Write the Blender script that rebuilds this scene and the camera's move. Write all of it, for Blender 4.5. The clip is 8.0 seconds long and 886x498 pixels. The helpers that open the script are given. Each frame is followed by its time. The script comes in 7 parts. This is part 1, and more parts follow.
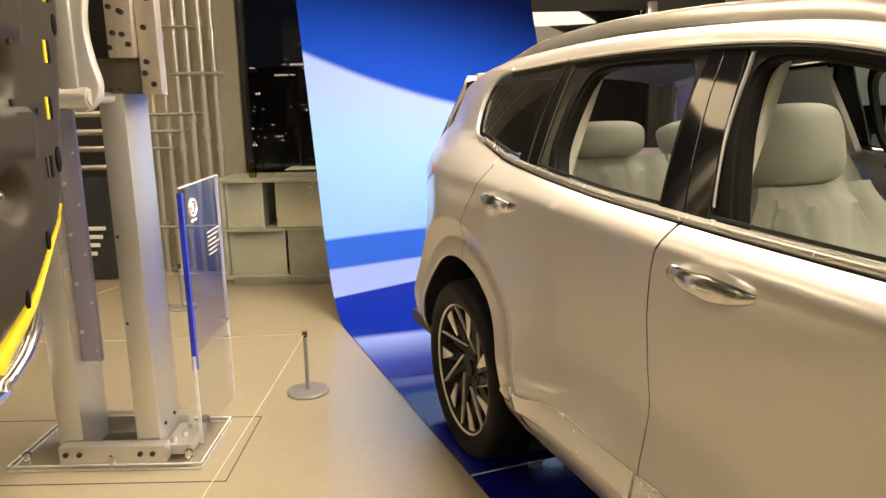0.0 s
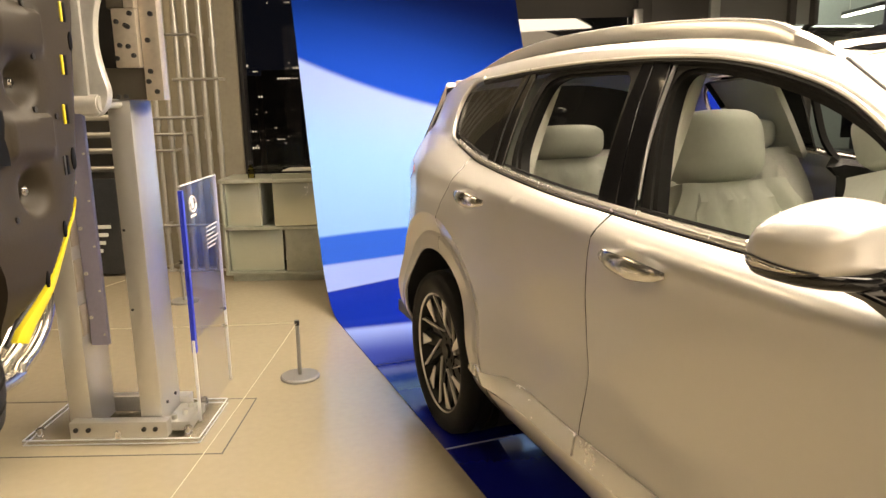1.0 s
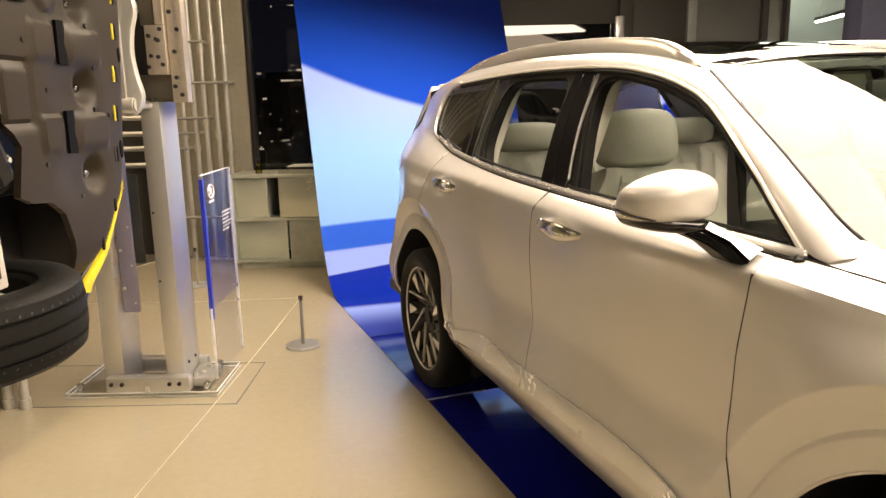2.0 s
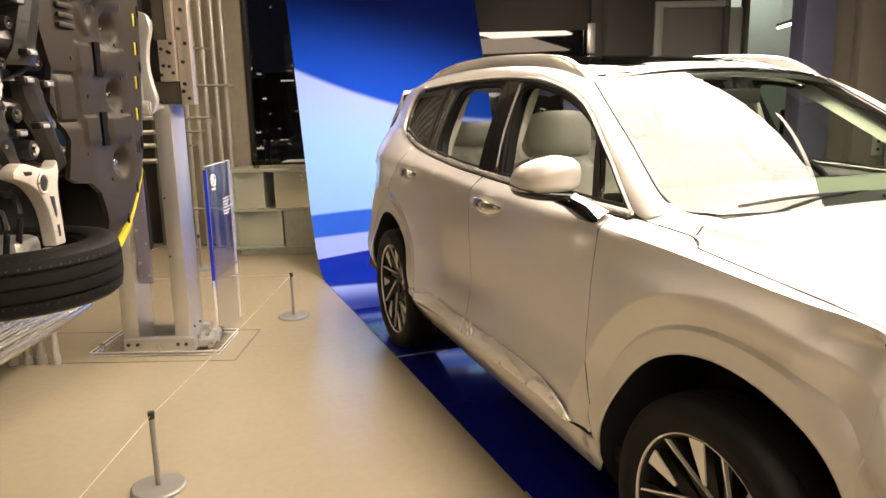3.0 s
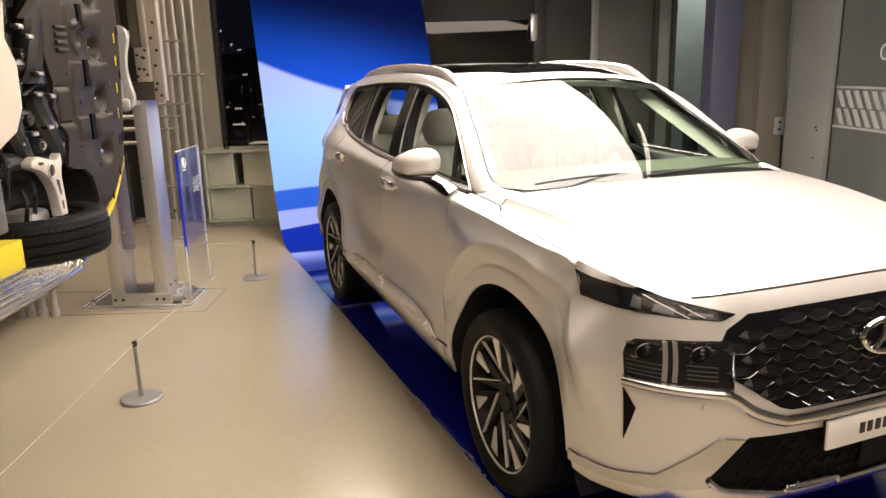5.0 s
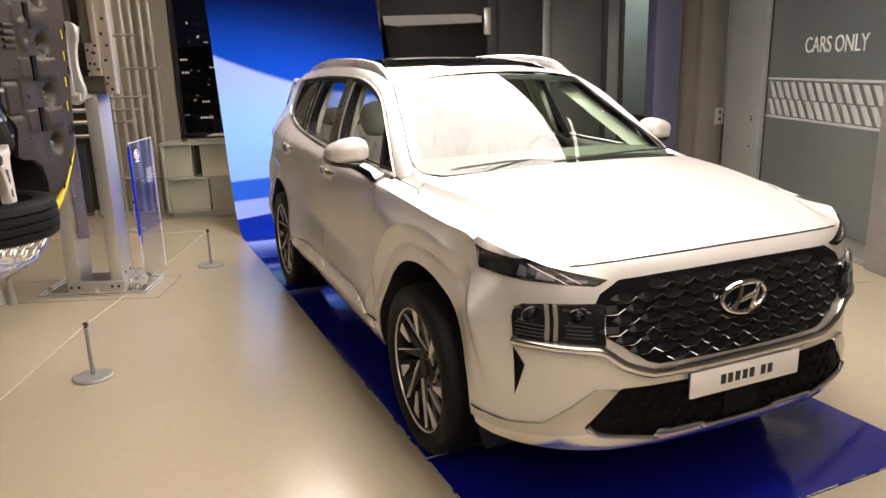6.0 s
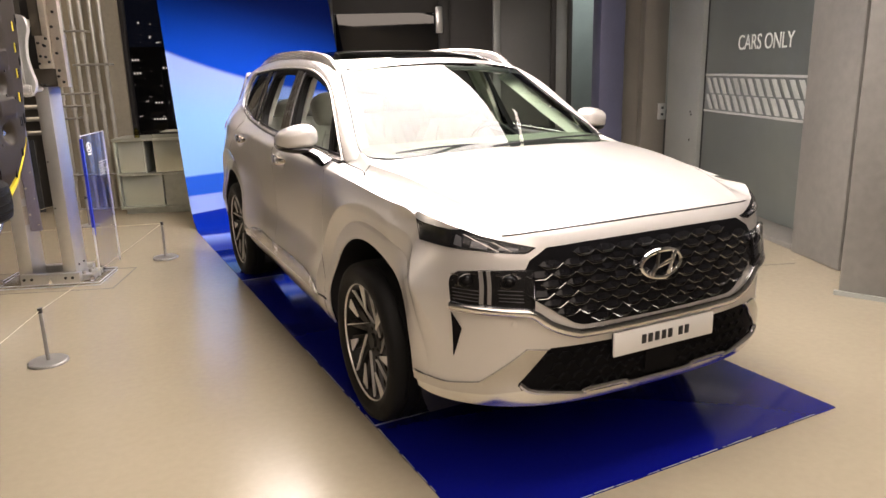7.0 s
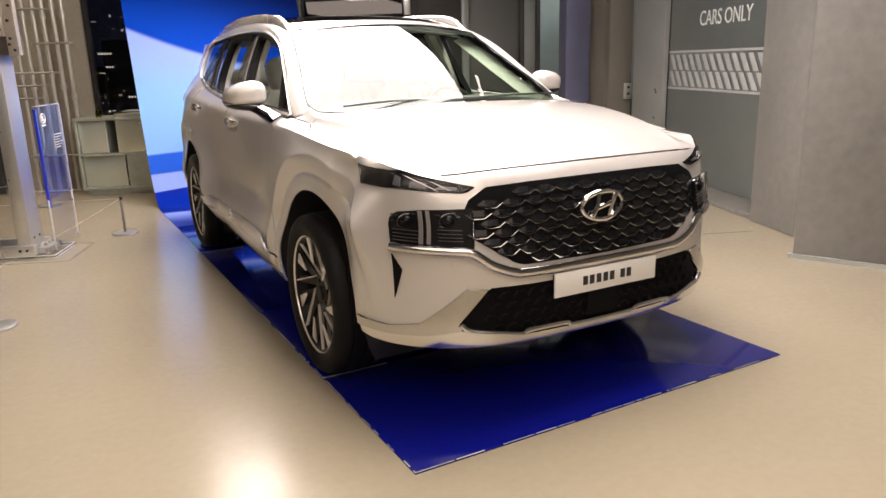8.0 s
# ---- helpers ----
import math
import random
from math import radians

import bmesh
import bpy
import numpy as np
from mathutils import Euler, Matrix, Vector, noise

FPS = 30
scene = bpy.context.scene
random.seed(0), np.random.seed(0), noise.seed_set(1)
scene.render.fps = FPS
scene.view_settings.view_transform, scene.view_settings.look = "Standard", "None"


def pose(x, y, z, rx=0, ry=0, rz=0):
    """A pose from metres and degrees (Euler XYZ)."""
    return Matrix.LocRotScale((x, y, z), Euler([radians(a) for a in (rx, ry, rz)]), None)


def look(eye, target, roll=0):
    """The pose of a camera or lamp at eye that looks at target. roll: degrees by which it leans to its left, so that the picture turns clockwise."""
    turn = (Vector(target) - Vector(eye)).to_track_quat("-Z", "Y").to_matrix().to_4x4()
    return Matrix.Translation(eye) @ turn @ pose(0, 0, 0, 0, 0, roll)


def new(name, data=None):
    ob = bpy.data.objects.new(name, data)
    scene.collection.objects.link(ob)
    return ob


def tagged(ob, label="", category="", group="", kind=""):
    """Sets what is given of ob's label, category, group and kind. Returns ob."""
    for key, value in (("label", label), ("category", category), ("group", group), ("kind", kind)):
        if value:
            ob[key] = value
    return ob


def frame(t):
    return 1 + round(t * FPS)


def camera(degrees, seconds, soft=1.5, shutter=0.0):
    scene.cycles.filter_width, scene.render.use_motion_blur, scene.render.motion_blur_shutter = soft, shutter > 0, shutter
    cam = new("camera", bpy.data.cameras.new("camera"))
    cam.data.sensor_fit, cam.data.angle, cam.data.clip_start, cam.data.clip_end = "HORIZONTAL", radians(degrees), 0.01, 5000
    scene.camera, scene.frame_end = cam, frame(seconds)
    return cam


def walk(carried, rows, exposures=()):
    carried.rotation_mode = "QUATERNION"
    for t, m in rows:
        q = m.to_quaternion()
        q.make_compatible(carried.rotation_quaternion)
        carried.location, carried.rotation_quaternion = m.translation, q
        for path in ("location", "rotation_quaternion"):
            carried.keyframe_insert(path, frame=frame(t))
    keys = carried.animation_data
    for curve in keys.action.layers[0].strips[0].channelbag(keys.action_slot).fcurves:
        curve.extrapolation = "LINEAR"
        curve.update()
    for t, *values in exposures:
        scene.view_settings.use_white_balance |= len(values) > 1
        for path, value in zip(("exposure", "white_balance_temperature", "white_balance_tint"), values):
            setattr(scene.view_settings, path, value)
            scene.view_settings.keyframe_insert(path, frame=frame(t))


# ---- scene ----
from mathutils.geometry import delaunay_2d_cdt

cam = camera(63.2, 8.0)
PATH = [
    (0, (-1.94, -1.273, 1.453), (-1.251, 0.559, 1.041), -1.1),
    (0.5, (-1.94, -1.37, 1.465), (-1.256, 0.465, 1.056), -1.2),
    (1, (-1.934, -1.562, 1.463), (-1.252, 0.274, 1.059), -1.1),
    (1.5, (-1.977, -1.795, 1.457), (-1.303, 0.045, 1.057), -1.2),
    (3, (-2.065, -2.784, 1.472), (-1.393, -0.943, 1.071), -1.2),
    (3.5, (-2.078, -3.079, 1.472), (-1.412, -1.238, 1.066), -1.3),
    (4, (-2.021, -3.369, 1.511), (-1.358, -1.529, 1.095), -1.4),
    (5.5, (-2.004, -3.956, 1.633), (-1.273, -2.16, 1.141), -1.5),
    (6, (-1.907, -4.121, 1.621), (-1.144, -2.34, 1.127), -1.6),
    (6.5, (-1.892, -4.219, 1.595), (-1.089, -2.455, 1.101), -1.5),
    (7, (-1.932, -4.338, 1.561), (-1.068, -2.603, 1.069), -1.5),
    (7.5, (-1.932, -4.416, 1.499), (-1.027, -2.704, 1.001), -1.5),
    (8, (-1.827, -4.445, 1.359), (-0.916, -2.737, 0.856), -1.6),
]
walk(cam, [(t, look(eye, target, roll)) for t, eye, target, roll in PATH],
     [(0.0, 0.25, 8200, 12), (1.5, 0.23, 8200, 14), (3.5, 0.10, 7500, 18), (5.5, -0.05, 6800, 19), (8.0, -0.03, 6600, 20)])

# ---- world, lights, exposure ----
world = bpy.data.worlds.new("night")
scene.world = world
world.use_nodes = True
world.node_tree.nodes["Background"].inputs[0].default_value = (0.004, 0.005, 0.009, 1)
world.node_tree.nodes["Background"].inputs[1].default_value = 1.0
scene.view_settings.exposure = 0.0
BOX_GLOW = 13.5
SIDE_FILL = 6.3
BACK_FILL = 6.0
SIDE_ROOM_FILL = 7.5
FRONT_GLOW = 2.9
TUBE_GLOW = 9.0


# ---- materials ----
def rgb(c):
    return (c[0], c[1], c[2], 1.0)


def mat(name, color, rough=0.5, metal=0.0, coat=0.0, var=0.12, scale=6.0, fine=60.0, bump=0.0, bump_scale=80.0,
        rough_var=0.1, coat_rough=0.03, spec=0.5, per_object=0.0):
    m = bpy.data.materials.new(name)
    m.use_nodes = True
    nt = m.node_tree
    n, l = nt.nodes, nt.links
    p = n["Principled BSDF"]
    p.inputs["Metallic"].default_value = metal
    p.inputs["Coat Weight"].default_value = coat
    p.inputs["Coat Roughness"].default_value = coat_rough
    p.inputs["Specular IOR Level"].default_value = spec
    tc = n.new("ShaderNodeTexCoord")
    a, b = n.new("ShaderNodeTexNoise"), n.new("ShaderNodeTexNoise")
    a.inputs["Scale"].default_value, b.inputs["Scale"].default_value = scale, fine
    a.inputs["Detail"].default_value = b.inputs["Detail"].default_value = 5
    l.new(tc.outputs["Object"], a.inputs["Vector"])
    l.new(tc.outputs["Object"], b.inputs["Vector"])
    add = n.new("ShaderNodeMath")
    add.operation = "MULTIPLY_ADD"
    add.inputs[1].default_value = 0.4
    l.new(b.outputs["Fac"], add.inputs[0])
    half = n.new("ShaderNodeMath")
    half.operation = "MULTIPLY"
    half.inputs[1].default_value = 0.6
    l.new(a.outputs["Fac"], half.inputs[0])
    l.new(half.outputs[0], add.inputs[2])
    fac = add.outputs[0]
    if per_object:
        oi = n.new("ShaderNodeObjectInfo")
        more = n.new("ShaderNodeMath")
        more.operation = "MULTIPLY_ADD"
        more.inputs[1].default_value = per_object
        l.new(oi.outputs["Random"], more.inputs[0])
        l.new(fac, more.inputs[2])
        fac = more.outputs[0]
    ramp = n.new("ShaderNodeMapRange")
    ramp.inputs["From Min"].default_value, ramp.inputs["From Max"].default_value = 0.3, 0.7
    ramp.inputs["To Min"].default_value, ramp.inputs["To Max"].default_value = 1 - var, 1 + var
    l.new(fac, ramp.inputs["Value"])
    mul = n.new("ShaderNodeVectorMath")
    mul.operation = "SCALE"
    mul.inputs[0].default_value = color
    l.new(ramp.outputs[0], mul.inputs["Scale"])
    l.new(mul.outputs[0], p.inputs["Base Color"])
    rr = n.new("ShaderNodeMapRange")
    rr.inputs["From Min"].default_value, rr.inputs["From Max"].default_value = 0.3, 0.7
    rr.inputs["To Min"].default_value = max(0.0, rough * (1 - rough_var))
    rr.inputs["To Max"].default_value = min(1.0, rough * (1 + rough_var))
    l.new(fac, rr.inputs["Value"])
    l.new(rr.outputs[0], p.inputs["Roughness"])
    if bump:
        bt = n.new("ShaderNodeTexNoise")
        bt.inputs["Scale"].default_value, bt.inputs["Detail"].default_value = bump_scale, 6
        l.new(tc.outputs["Object"], bt.inputs["Vector"])
        bp = n.new("ShaderNodeBump")
        bp.inputs["Strength"].default_value, bp.inputs["Distance"].default_value = bump, 0.004
        l.new(bt.outputs["Fac"], bp.inputs["Height"])
        l.new(bp.outputs[0], p.inputs["Normal"])
    return m


def glass(name, tint, gloss=1.0, rough=0.0, ior=1.5):
    m = bpy.data.materials.new(name)
    m.use_nodes = True
    nt = m.node_tree
    n, l = nt.nodes, nt.links
    n.remove(n["Principled BSDF"])
    tr, gl, mx, fr = n.new("ShaderNodeBsdfTransparent"), n.new("ShaderNodeBsdfGlossy"), n.new("ShaderNodeMixShader"), n.new("ShaderNodeFresnel")
    tr.inputs[0].default_value = rgb(tint)
    gl.inputs[0].default_value = (gloss, gloss, gloss, 1)
    gl.inputs["Roughness"].default_value = rough
    fr.inputs[0].default_value = ior
    l.new(fr.outputs[0], mx.inputs[0])
    l.new(tr.outputs[0], mx.inputs[1])
    l.new(gl.outputs[0], mx.inputs[2])
    l.new(mx.outputs[0], n["Material Output"].inputs[0])
    return m


def acrylic(name, tint, gloss=0.05):
    # thick clear plastic: mostly see-through with a faint even shine
    m = glass(name, tint)
    nt = m.node_tree
    mx = next(k for k in nt.nodes if k.type == "MIX_SHADER")
    nt.links.remove(mx.inputs[0].links[0])
    mx.inputs[0].default_value = gloss
    return m


def glow(name, color, strength):
    m = bpy.data.materials.new(name)
    m.use_nodes = True
    nt = m.node_tree
    nt.nodes.remove(nt.nodes["Principled BSDF"])
    e = nt.nodes.new("ShaderNodeEmission")
    e.inputs[0].default_value, e.inputs[1].default_value = rgb(color), strength
    nt.links.new(e.outputs[0], nt.nodes["Material Output"].inputs[0])
    return m


PAINT = mat("pearl_paint", (0.66, 0.637, 0.607), 0.32, 0.36, 1.0, 0.015, 3, 900, rough_var=0.03)
CHROME = mat("chrome", (0.72, 0.71, 0.70), 0.10, 1.0, var=0.03)
GARNISH = mat("garnish_silver", (0.74, 0.73, 0.71), 0.26, 0.7, 0.4, var=0.04)
SATIN = mat("satin_silver", (0.70, 0.69, 0.67), 0.19, 1.0, var=0.05)
BLACKGLOSS = mat("piano_black", (0.008, 0.008, 0.009), 0.06, 0.0, 0.15, var=0.05, spec=0.4)
DARKTRIM = mat("dark_trim", (0.018, 0.018, 0.019), 0.45, var=0.2, bump=0.2, bump_scale=500)
RUBBERTRIM = mat("rubber_trim", (0.008, 0.008, 0.008), 0.5, var=0.15, spec=0.15)
GRILLECELL = mat("grille_black", (0.006, 0.006, 0.007), 0.45, var=0.2, spec=0.04)
FINSATIN = mat("satin_fin", (0.52, 0.51, 0.50), 0.12, 1.0, var=0.05)
TUBESTEEL = mat("polished_tube", (0.78, 0.77, 0.73), 0.2, 0.9, var=0.1, scale=10)
RUBBER = mat("rubber", (0.009, 0.009, 0.009), 0.55, var=0.25, fine=200, bump=0.25, bump_scale=300, spec=0.14)
RIMDARK = mat("rim_dark", (0.012, 0.0115, 0.011), 0.4, var=0.1, spec=0.15)
RIMCUT = mat("rim_machined", (0.84, 0.81, 0.76), 0.25, 0.45, var=0.05, fine=300)
LEATHER = mat("pale_leather", (0.50, 0.51, 0.45), 0.48, var=0.06, bump=0.15, bump_scale=400)
LINING = mat("pale_lining", (0.52, 0.53, 0.47), 0.85, var=0.05, bump=0.1, bump_scale=300)
DASHTOP = mat("dashboard_skin", (0.20, 0.215, 0.18), 0.7, var=0.08, bump=0.15, bump_scale=350)
CARGLASS = glass("car_glass", (0.80, 0.86, 0.80))
WSGLASS = glass("windshield_glass", (0.74, 0.84, 0.75), ior=1.5)
QGLASS = glass("privacy_glass", (0.56, 0.58, 0.57))
ROOFGLASS = glass("roof_glass", (0.22, 0.23, 0.23))
LAMPGLASS = glass("lamp_glass", (0.66, 0.66, 0.67), ior=1.25)
LAMPGREY = mat("lamp_grey", (0.26, 0.26, 0.27), 0.32, 0.4, var=0.15)
LAMPDARK = mat("lamp_dark", (0.03, 0.03, 0.032), 0.25, 0.4, 0.3, var=0.1)
INDICATOR = mat("indicator_lens", (0.50, 0.47, 0.42), 0.16, 0.7, 1.0, var=0.35, scale=30, fine=140)
REDLAMP = mat("red_lamp", (0.25, 0.005, 0.02), 0.08, 0.0, 1.0, var=0.1)
BRIGHTTRIM = mat("bright_trim", (0.82, 0.80, 0.76), 0.30, 0.55, 0.5, var=0.03)
JEWEL = mat("jewel_black", (0.006, 0.006, 0.007), 0.20, 0.0, var=0.25, per_object=0.5, spec=0.25)
GRILLE = mat("dark_chrome", (0.55, 0.54, 0.52), 0.16, 1.0, var=0.15)
RAILPAINT = mat("rail_silver", (0.62, 0.605, 0.58), 0.24, 0.6, 0.5, var=0.03)
PLATEWHITE = mat("plate_white", (0.78, 0.78, 0.76), 0.4, var=0.02)
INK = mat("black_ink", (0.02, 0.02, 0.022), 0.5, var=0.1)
ALU = mat("brushed_aluminium", (0.62, 0.61, 0.585), 0.34, 0.8, var=0.05, scale=2, fine=25, rough_var=0.07)
STEEL = mat("galvanised_steel", (0.58, 0.57, 0.53), 0.34, 0.65, var=0.08, scale=6, fine=40, rough_var=0.2)
SHEENSHEET = mat("bright_sheet", (0.60, 0.635, 0.55), 0.25, 0.6, var=0.05, scale=3, fine=70, bump=0.08, bump_scale=45, rough_var=0.1)
HAMMERED = mat("hammered_sheet", (0.60, 0.62, 0.53), 0.25, 0.6, var=0.03, scale=4, fine=60, bump=0.10, bump_scale=45, rough_var=0.1)
GALVSHEET = mat("galvanised_sheet", (0.44, 0.465, 0.41), 0.42, 0.5, var=0.16, scale=14, fine=90, rough_var=0.15)
PLATESTEEL = mat("machined_plate", (0.56, 0.50, 0.42), 0.42, 0.7, var=0.14, scale=5, fine=50)
CAST = mat("cast_aluminium", (0.62, 0.61, 0.58), 0.38, 0.55, 0.2, var=0.06, bump=0.25, bump_scale=60)
WISH = mat("cast_arm", (0.60, 0.56, 0.50), 0.5, 0.25, var=0.15, bump=0.4, bump_scale=60)
UNDERTRAY = mat("undertray_plastic", (0.031, 0.0245, 0.0170), 0.45, var=0.18, scale=5, fine=80, bump=0.12, bump_scale=200, spec=0.18)
CHASSIS = mat("black_chassis", (0.022, 0.021, 0.020), 0.33, 0.2, 0.3, var=0.3, bump=0.3, bump_scale=50)
CREAM = mat("cream_cover", (0.62, 0.56, 0.45), 0.5, var=0.05)
YELLOW = mat("yellow_edge", (0.62, 0.51, 0.035), 0.45, var=0.06)
VIOLETSTEEL = mat("violet_strip", (0.30, 0.29, 0.40), 0.4, 0.5, var=0.08)
CLEAR = acrylic("clear_acrylic", (0.95, 0.955, 0.965), 0.05)
CLEARBLUE = acrylic("tinted_acrylic", (0.88, 0.885, 0.975), 0.04)
EDGECLEAR = acrylic("acrylic_edge", (0.90, 0.91, 0.92), 0.30)
FROST = mat("frosted_edge", (0.78, 0.79, 0.80), 0.35, var=0.12, scale=20, coat=0.5)
BLUEINK = mat("blue_print", (0.02, 0.04, 0.50), 0.35, var=0.05)
WHITEINK = mat("white_print", (0.78, 0.79, 0.80), 0.5, var=0.04)
GREYTEXT = mat("grey_print", (0.55, 0.56, 0.60), 0.5, var=0.04)
CONCRETE = mat("cast_concrete", (0.165, 0.158, 0.142), 0.62, var=0.26, scale=1.3, fine=14, bump=0.35, bump_scale=30, rough_var=0.25)
PALECONC = mat("pale_concrete", (0.35, 0.32, 0.255), 0.75, var=0.14, scale=2.5, fine=30, bump=0.3, bump_scale=40)
DOORMETAL = mat("door_steel", (0.195, 0.214, 0.203), 0.33, 0.45, var=0.07, scale=0.7, fine=5, rough_var=0.04)
JAMBMETAL = mat("jamb_steel", (0.36, 0.375, 0.35), 0.45, 0.4, var=0.12, scale=2)
DARKWALL = mat("dark_wall", (0.045, 0.042, 0.038), 0.6, var=0.2, scale=2, bump=0.2, bump_scale=50)
BROWNWALL = mat("brown_wall", (0.165, 0.15, 0.125), 0.6, var=0.14, scale=2, bump=0.25, bump_scale=50)
GREYPANEL = mat("grey_panel", (0.15, 0.15, 0.14), 0.5, 0.2, var=0.1, scale=2)
LILACLIT = mat("lilac_lit_metal", (0.12, 0.125, 0.20), 0.4, 0.3, var=0.12, scale=2)
CEIL = mat("dark_ceiling", (0.07, 0.068, 0.062), 0.8, var=0.15, scale=2)
WINGLASS = mat("night_glass", (0.004, 0.005, 0.007), 0.02, 0.0, 0.0, var=0.05, spec=1.0)
STRIPEPAINT = mat("worn_white_paint", (0.42, 0.43, 0.41), 0.5, var=0.18, scale=5)
WHITESHEET = mat("sign_white", (0.72, 0.74, 0.70), 0.55, var=0.05)
POSTGREY = mat("grey_post", (0.30, 0.295, 0.28), 0.42, 0.4, var=0.08)
CORD = mat("cream_cord", (0.52, 0.47, 0.34), 0.7, var=0.08)


FLOOR = mat("polished_concrete", (0.36, 0.311, 0.226), 0.22, var=0.07, scale=0.9, fine=26, rough_var=0.25, coat=0.3, coat_rough=0.14)


def backdrop_material():
    # a printed sheet: deep blue above, a pale wave across the middle, blue again below and on the mat;
    # the lilac of its flat foot is a reflection put into the colour
    m = bpy.data.materials.new("printed_backdrop")
    m.use_nodes = True
    nt = m.node_tree
    n, l = nt.nodes, nt.links
    p = n["Principled BSDF"]
    p.inputs["Roughness"].default_value = 0.5
    p.inputs["Specular IOR Level"].default_value = 0.02
    uv = n.new("ShaderNodeAttribute")
    uv.attribute_name = "run"
    sep = n.new("ShaderNodeSeparateXYZ")
    l.new(uv.outputs["Vector"], sep.inputs[0])
    noise_t = n.new("ShaderNodeTexNoise")
    noise_t.inputs["Scale"].default_value = 1.2
    l.new(uv.outputs["Vector"], noise_t.inputs["Vector"])

    def band(edge, slope, width, bend):
        # 0 below, 1 above the line s = edge + slope * x + bend * x^2
        x2 = n.new("ShaderNodeMath")
        x2.operation = "POWER"
        x2.inputs[1].default_value = 2
        l.new(sep.outputs[0], x2.inputs[0])
        b = n.new("ShaderNodeMath")
        b.operation = "MULTIPLY_ADD"
        b.inputs[1].default_value = -bend
        l.new(x2.outputs[0], b.inputs[0])
        l.new(sep.outputs[1], b.inputs[2])
        c = n.new("ShaderNodeMath")
        c.operation = "MULTIPLY_ADD"
        c.inputs[1].default_value = -slope
        l.new(sep.outputs[0], c.inputs[0])
        l.new(b.outputs[0], c.inputs[2])
        r = n.new("ShaderNodeMapRange")
        r.interpolation_type = "SMOOTHSTEP"
        r.inputs["From Min"].default_value, r.inputs["From Max"].default_value = edge - width, edge + width
        l.new(c.outputs[0], r.inputs["Value"])
        return r.outputs[0]

    def mix(a, b, f):
        x = n.new("ShaderNodeMix")
        x.data_type = "RGBA"
        l.new(f, x.inputs[0])
        for sock, v in ((x.inputs[6], a), (x.inputs[7], b)):
            if isinstance(v, tuple):
                sock.default_value = rgb(v)
            else:
                l.new(v, sock)
        return x.outputs[2]

    deep, mid, pale, lilac, dusk = (0.002, 0.022, 0.34), (0.015, 0.10, 0.60), (0.20, 0.41, 0.84), (0.25, 0.36, 0.82), (0.04, 0.07, 0.42)
    # foot below the deep band: lilac painted in for the sheet's mirrored pale part
    c = mix(dusk, lilac, band(2.55, -0.10, 0.3, 0.0))
    c = mix(c, deep, band(2.82, -0.10, 0.06, 0.0))
    c = mix(c, lilac, band(3.53, 0.10, 0.008, 0.0))
    c = mix(c, mid, band(3.68, 0.04, 0.012, 0.0))
    c = mix(c, pale, band(3.88, 0.0, 0.015, -0.03))
    c = mix(c, lilac, band(4.60, -0.2, 0.35, 0.0))
    c = mix(c, (0.0, 0.048, 0.44), band(4.85, -0.28, 0.03, 0.11))
    c = mix(c, (0.001, 0.005, 0.05), band(5.36, -0.26, 0.50, 0.0))
    l.new(c, p.inputs["Base Color"])
    return m


BACKDROP = backdrop_material()
MATBLUE = mat("mat_blue", (0.004, 0.007, 0.17), 0.12, var=0.08, scale=1.5, coat=0.1, coat_rough=0.05)


# ---- mesh helpers ----
def part(name, bm, material, parent=None, label="", smooth=True, sharp=35):
    bm.normal_update()
    if smooth:
        for f in bm.faces:
            f.smooth = True
        for e in bm.edges:
            if len(e.link_faces) == 2 and e.calc_face_angle(0) > radians(sharp):
                e.smooth = False
    me = bpy.data.meshes.new(name)
    bm.to_mesh(me)
    bm.free()
    me.materials.append(material)
    ob = new(name, me)
    if parent is not None:
        ob.parent = parent
        ob.matrix_parent_inverse = parent.matrix_world.inverted()
    if label:
        ob["label"] = label
    return ob


def thing(name, label, category, at=None, group="", kind=""):
    ob = new(name)
    ob.empty_display_size = 0.1
    if at is not None:
        ob.matrix_world = at
    bpy.context.view_layer.update()
    return tagged(ob, label, category, group, kind)


ROOM = pose(0, 0, 0, 0, 0, -20.5)


def box(bm, a, b, bevel=0.0, m=None, segs=2):
    r = bmesh.ops.create_cube(bm, size=1)
    vs = r["verts"]
    c = [(a[i] + b[i]) / 2 for i in range(3)]
    s = [abs(b[i] - a[i]) for i in range(3)]
    for v in vs:
        v.co = Vector((c[0] + v.co.x * s[0], c[1] + v.co.y * s[1], c[2] + v.co.z * s[2]))
    if bevel:
        es = {e for v in vs for e in v.link_edges}
        r = bmesh.ops.bevel(bm, geom=list(es), offset=min(bevel, min(s) * 0.45), segments=segs, affect="EDGES", profile=0.5)
        vs = r["verts"]
    if m is not None:
        bmesh.ops.transform(bm, matrix=m, verts=list({v for v in vs}))
    return vs


def bx(a, b, bevel=0.0, m=None, segs=2):
    bm = bmesh.new()
    box(bm, a, b, bevel, None, segs)
    if m is not None:
        bmesh.ops.transform(bm, matrix=m, verts=bm.verts)
    return bm


def rod(bm, p0, p1, r, segs=12, r1=None, cap=True):
    p0, p1 = Vector(p0), Vector(p1)
    d = p1 - p0
    m = Matrix.Translation((p0 + p1) / 2) @ d.to_track_quat("Z", "Y").to_matrix().to_4x4()
    bmesh.ops.create_cone(bm, cap_ends=cap, segments=segs, radius1=r, radius2=r if r1 is None else r1, depth=d.length, matrix=m)


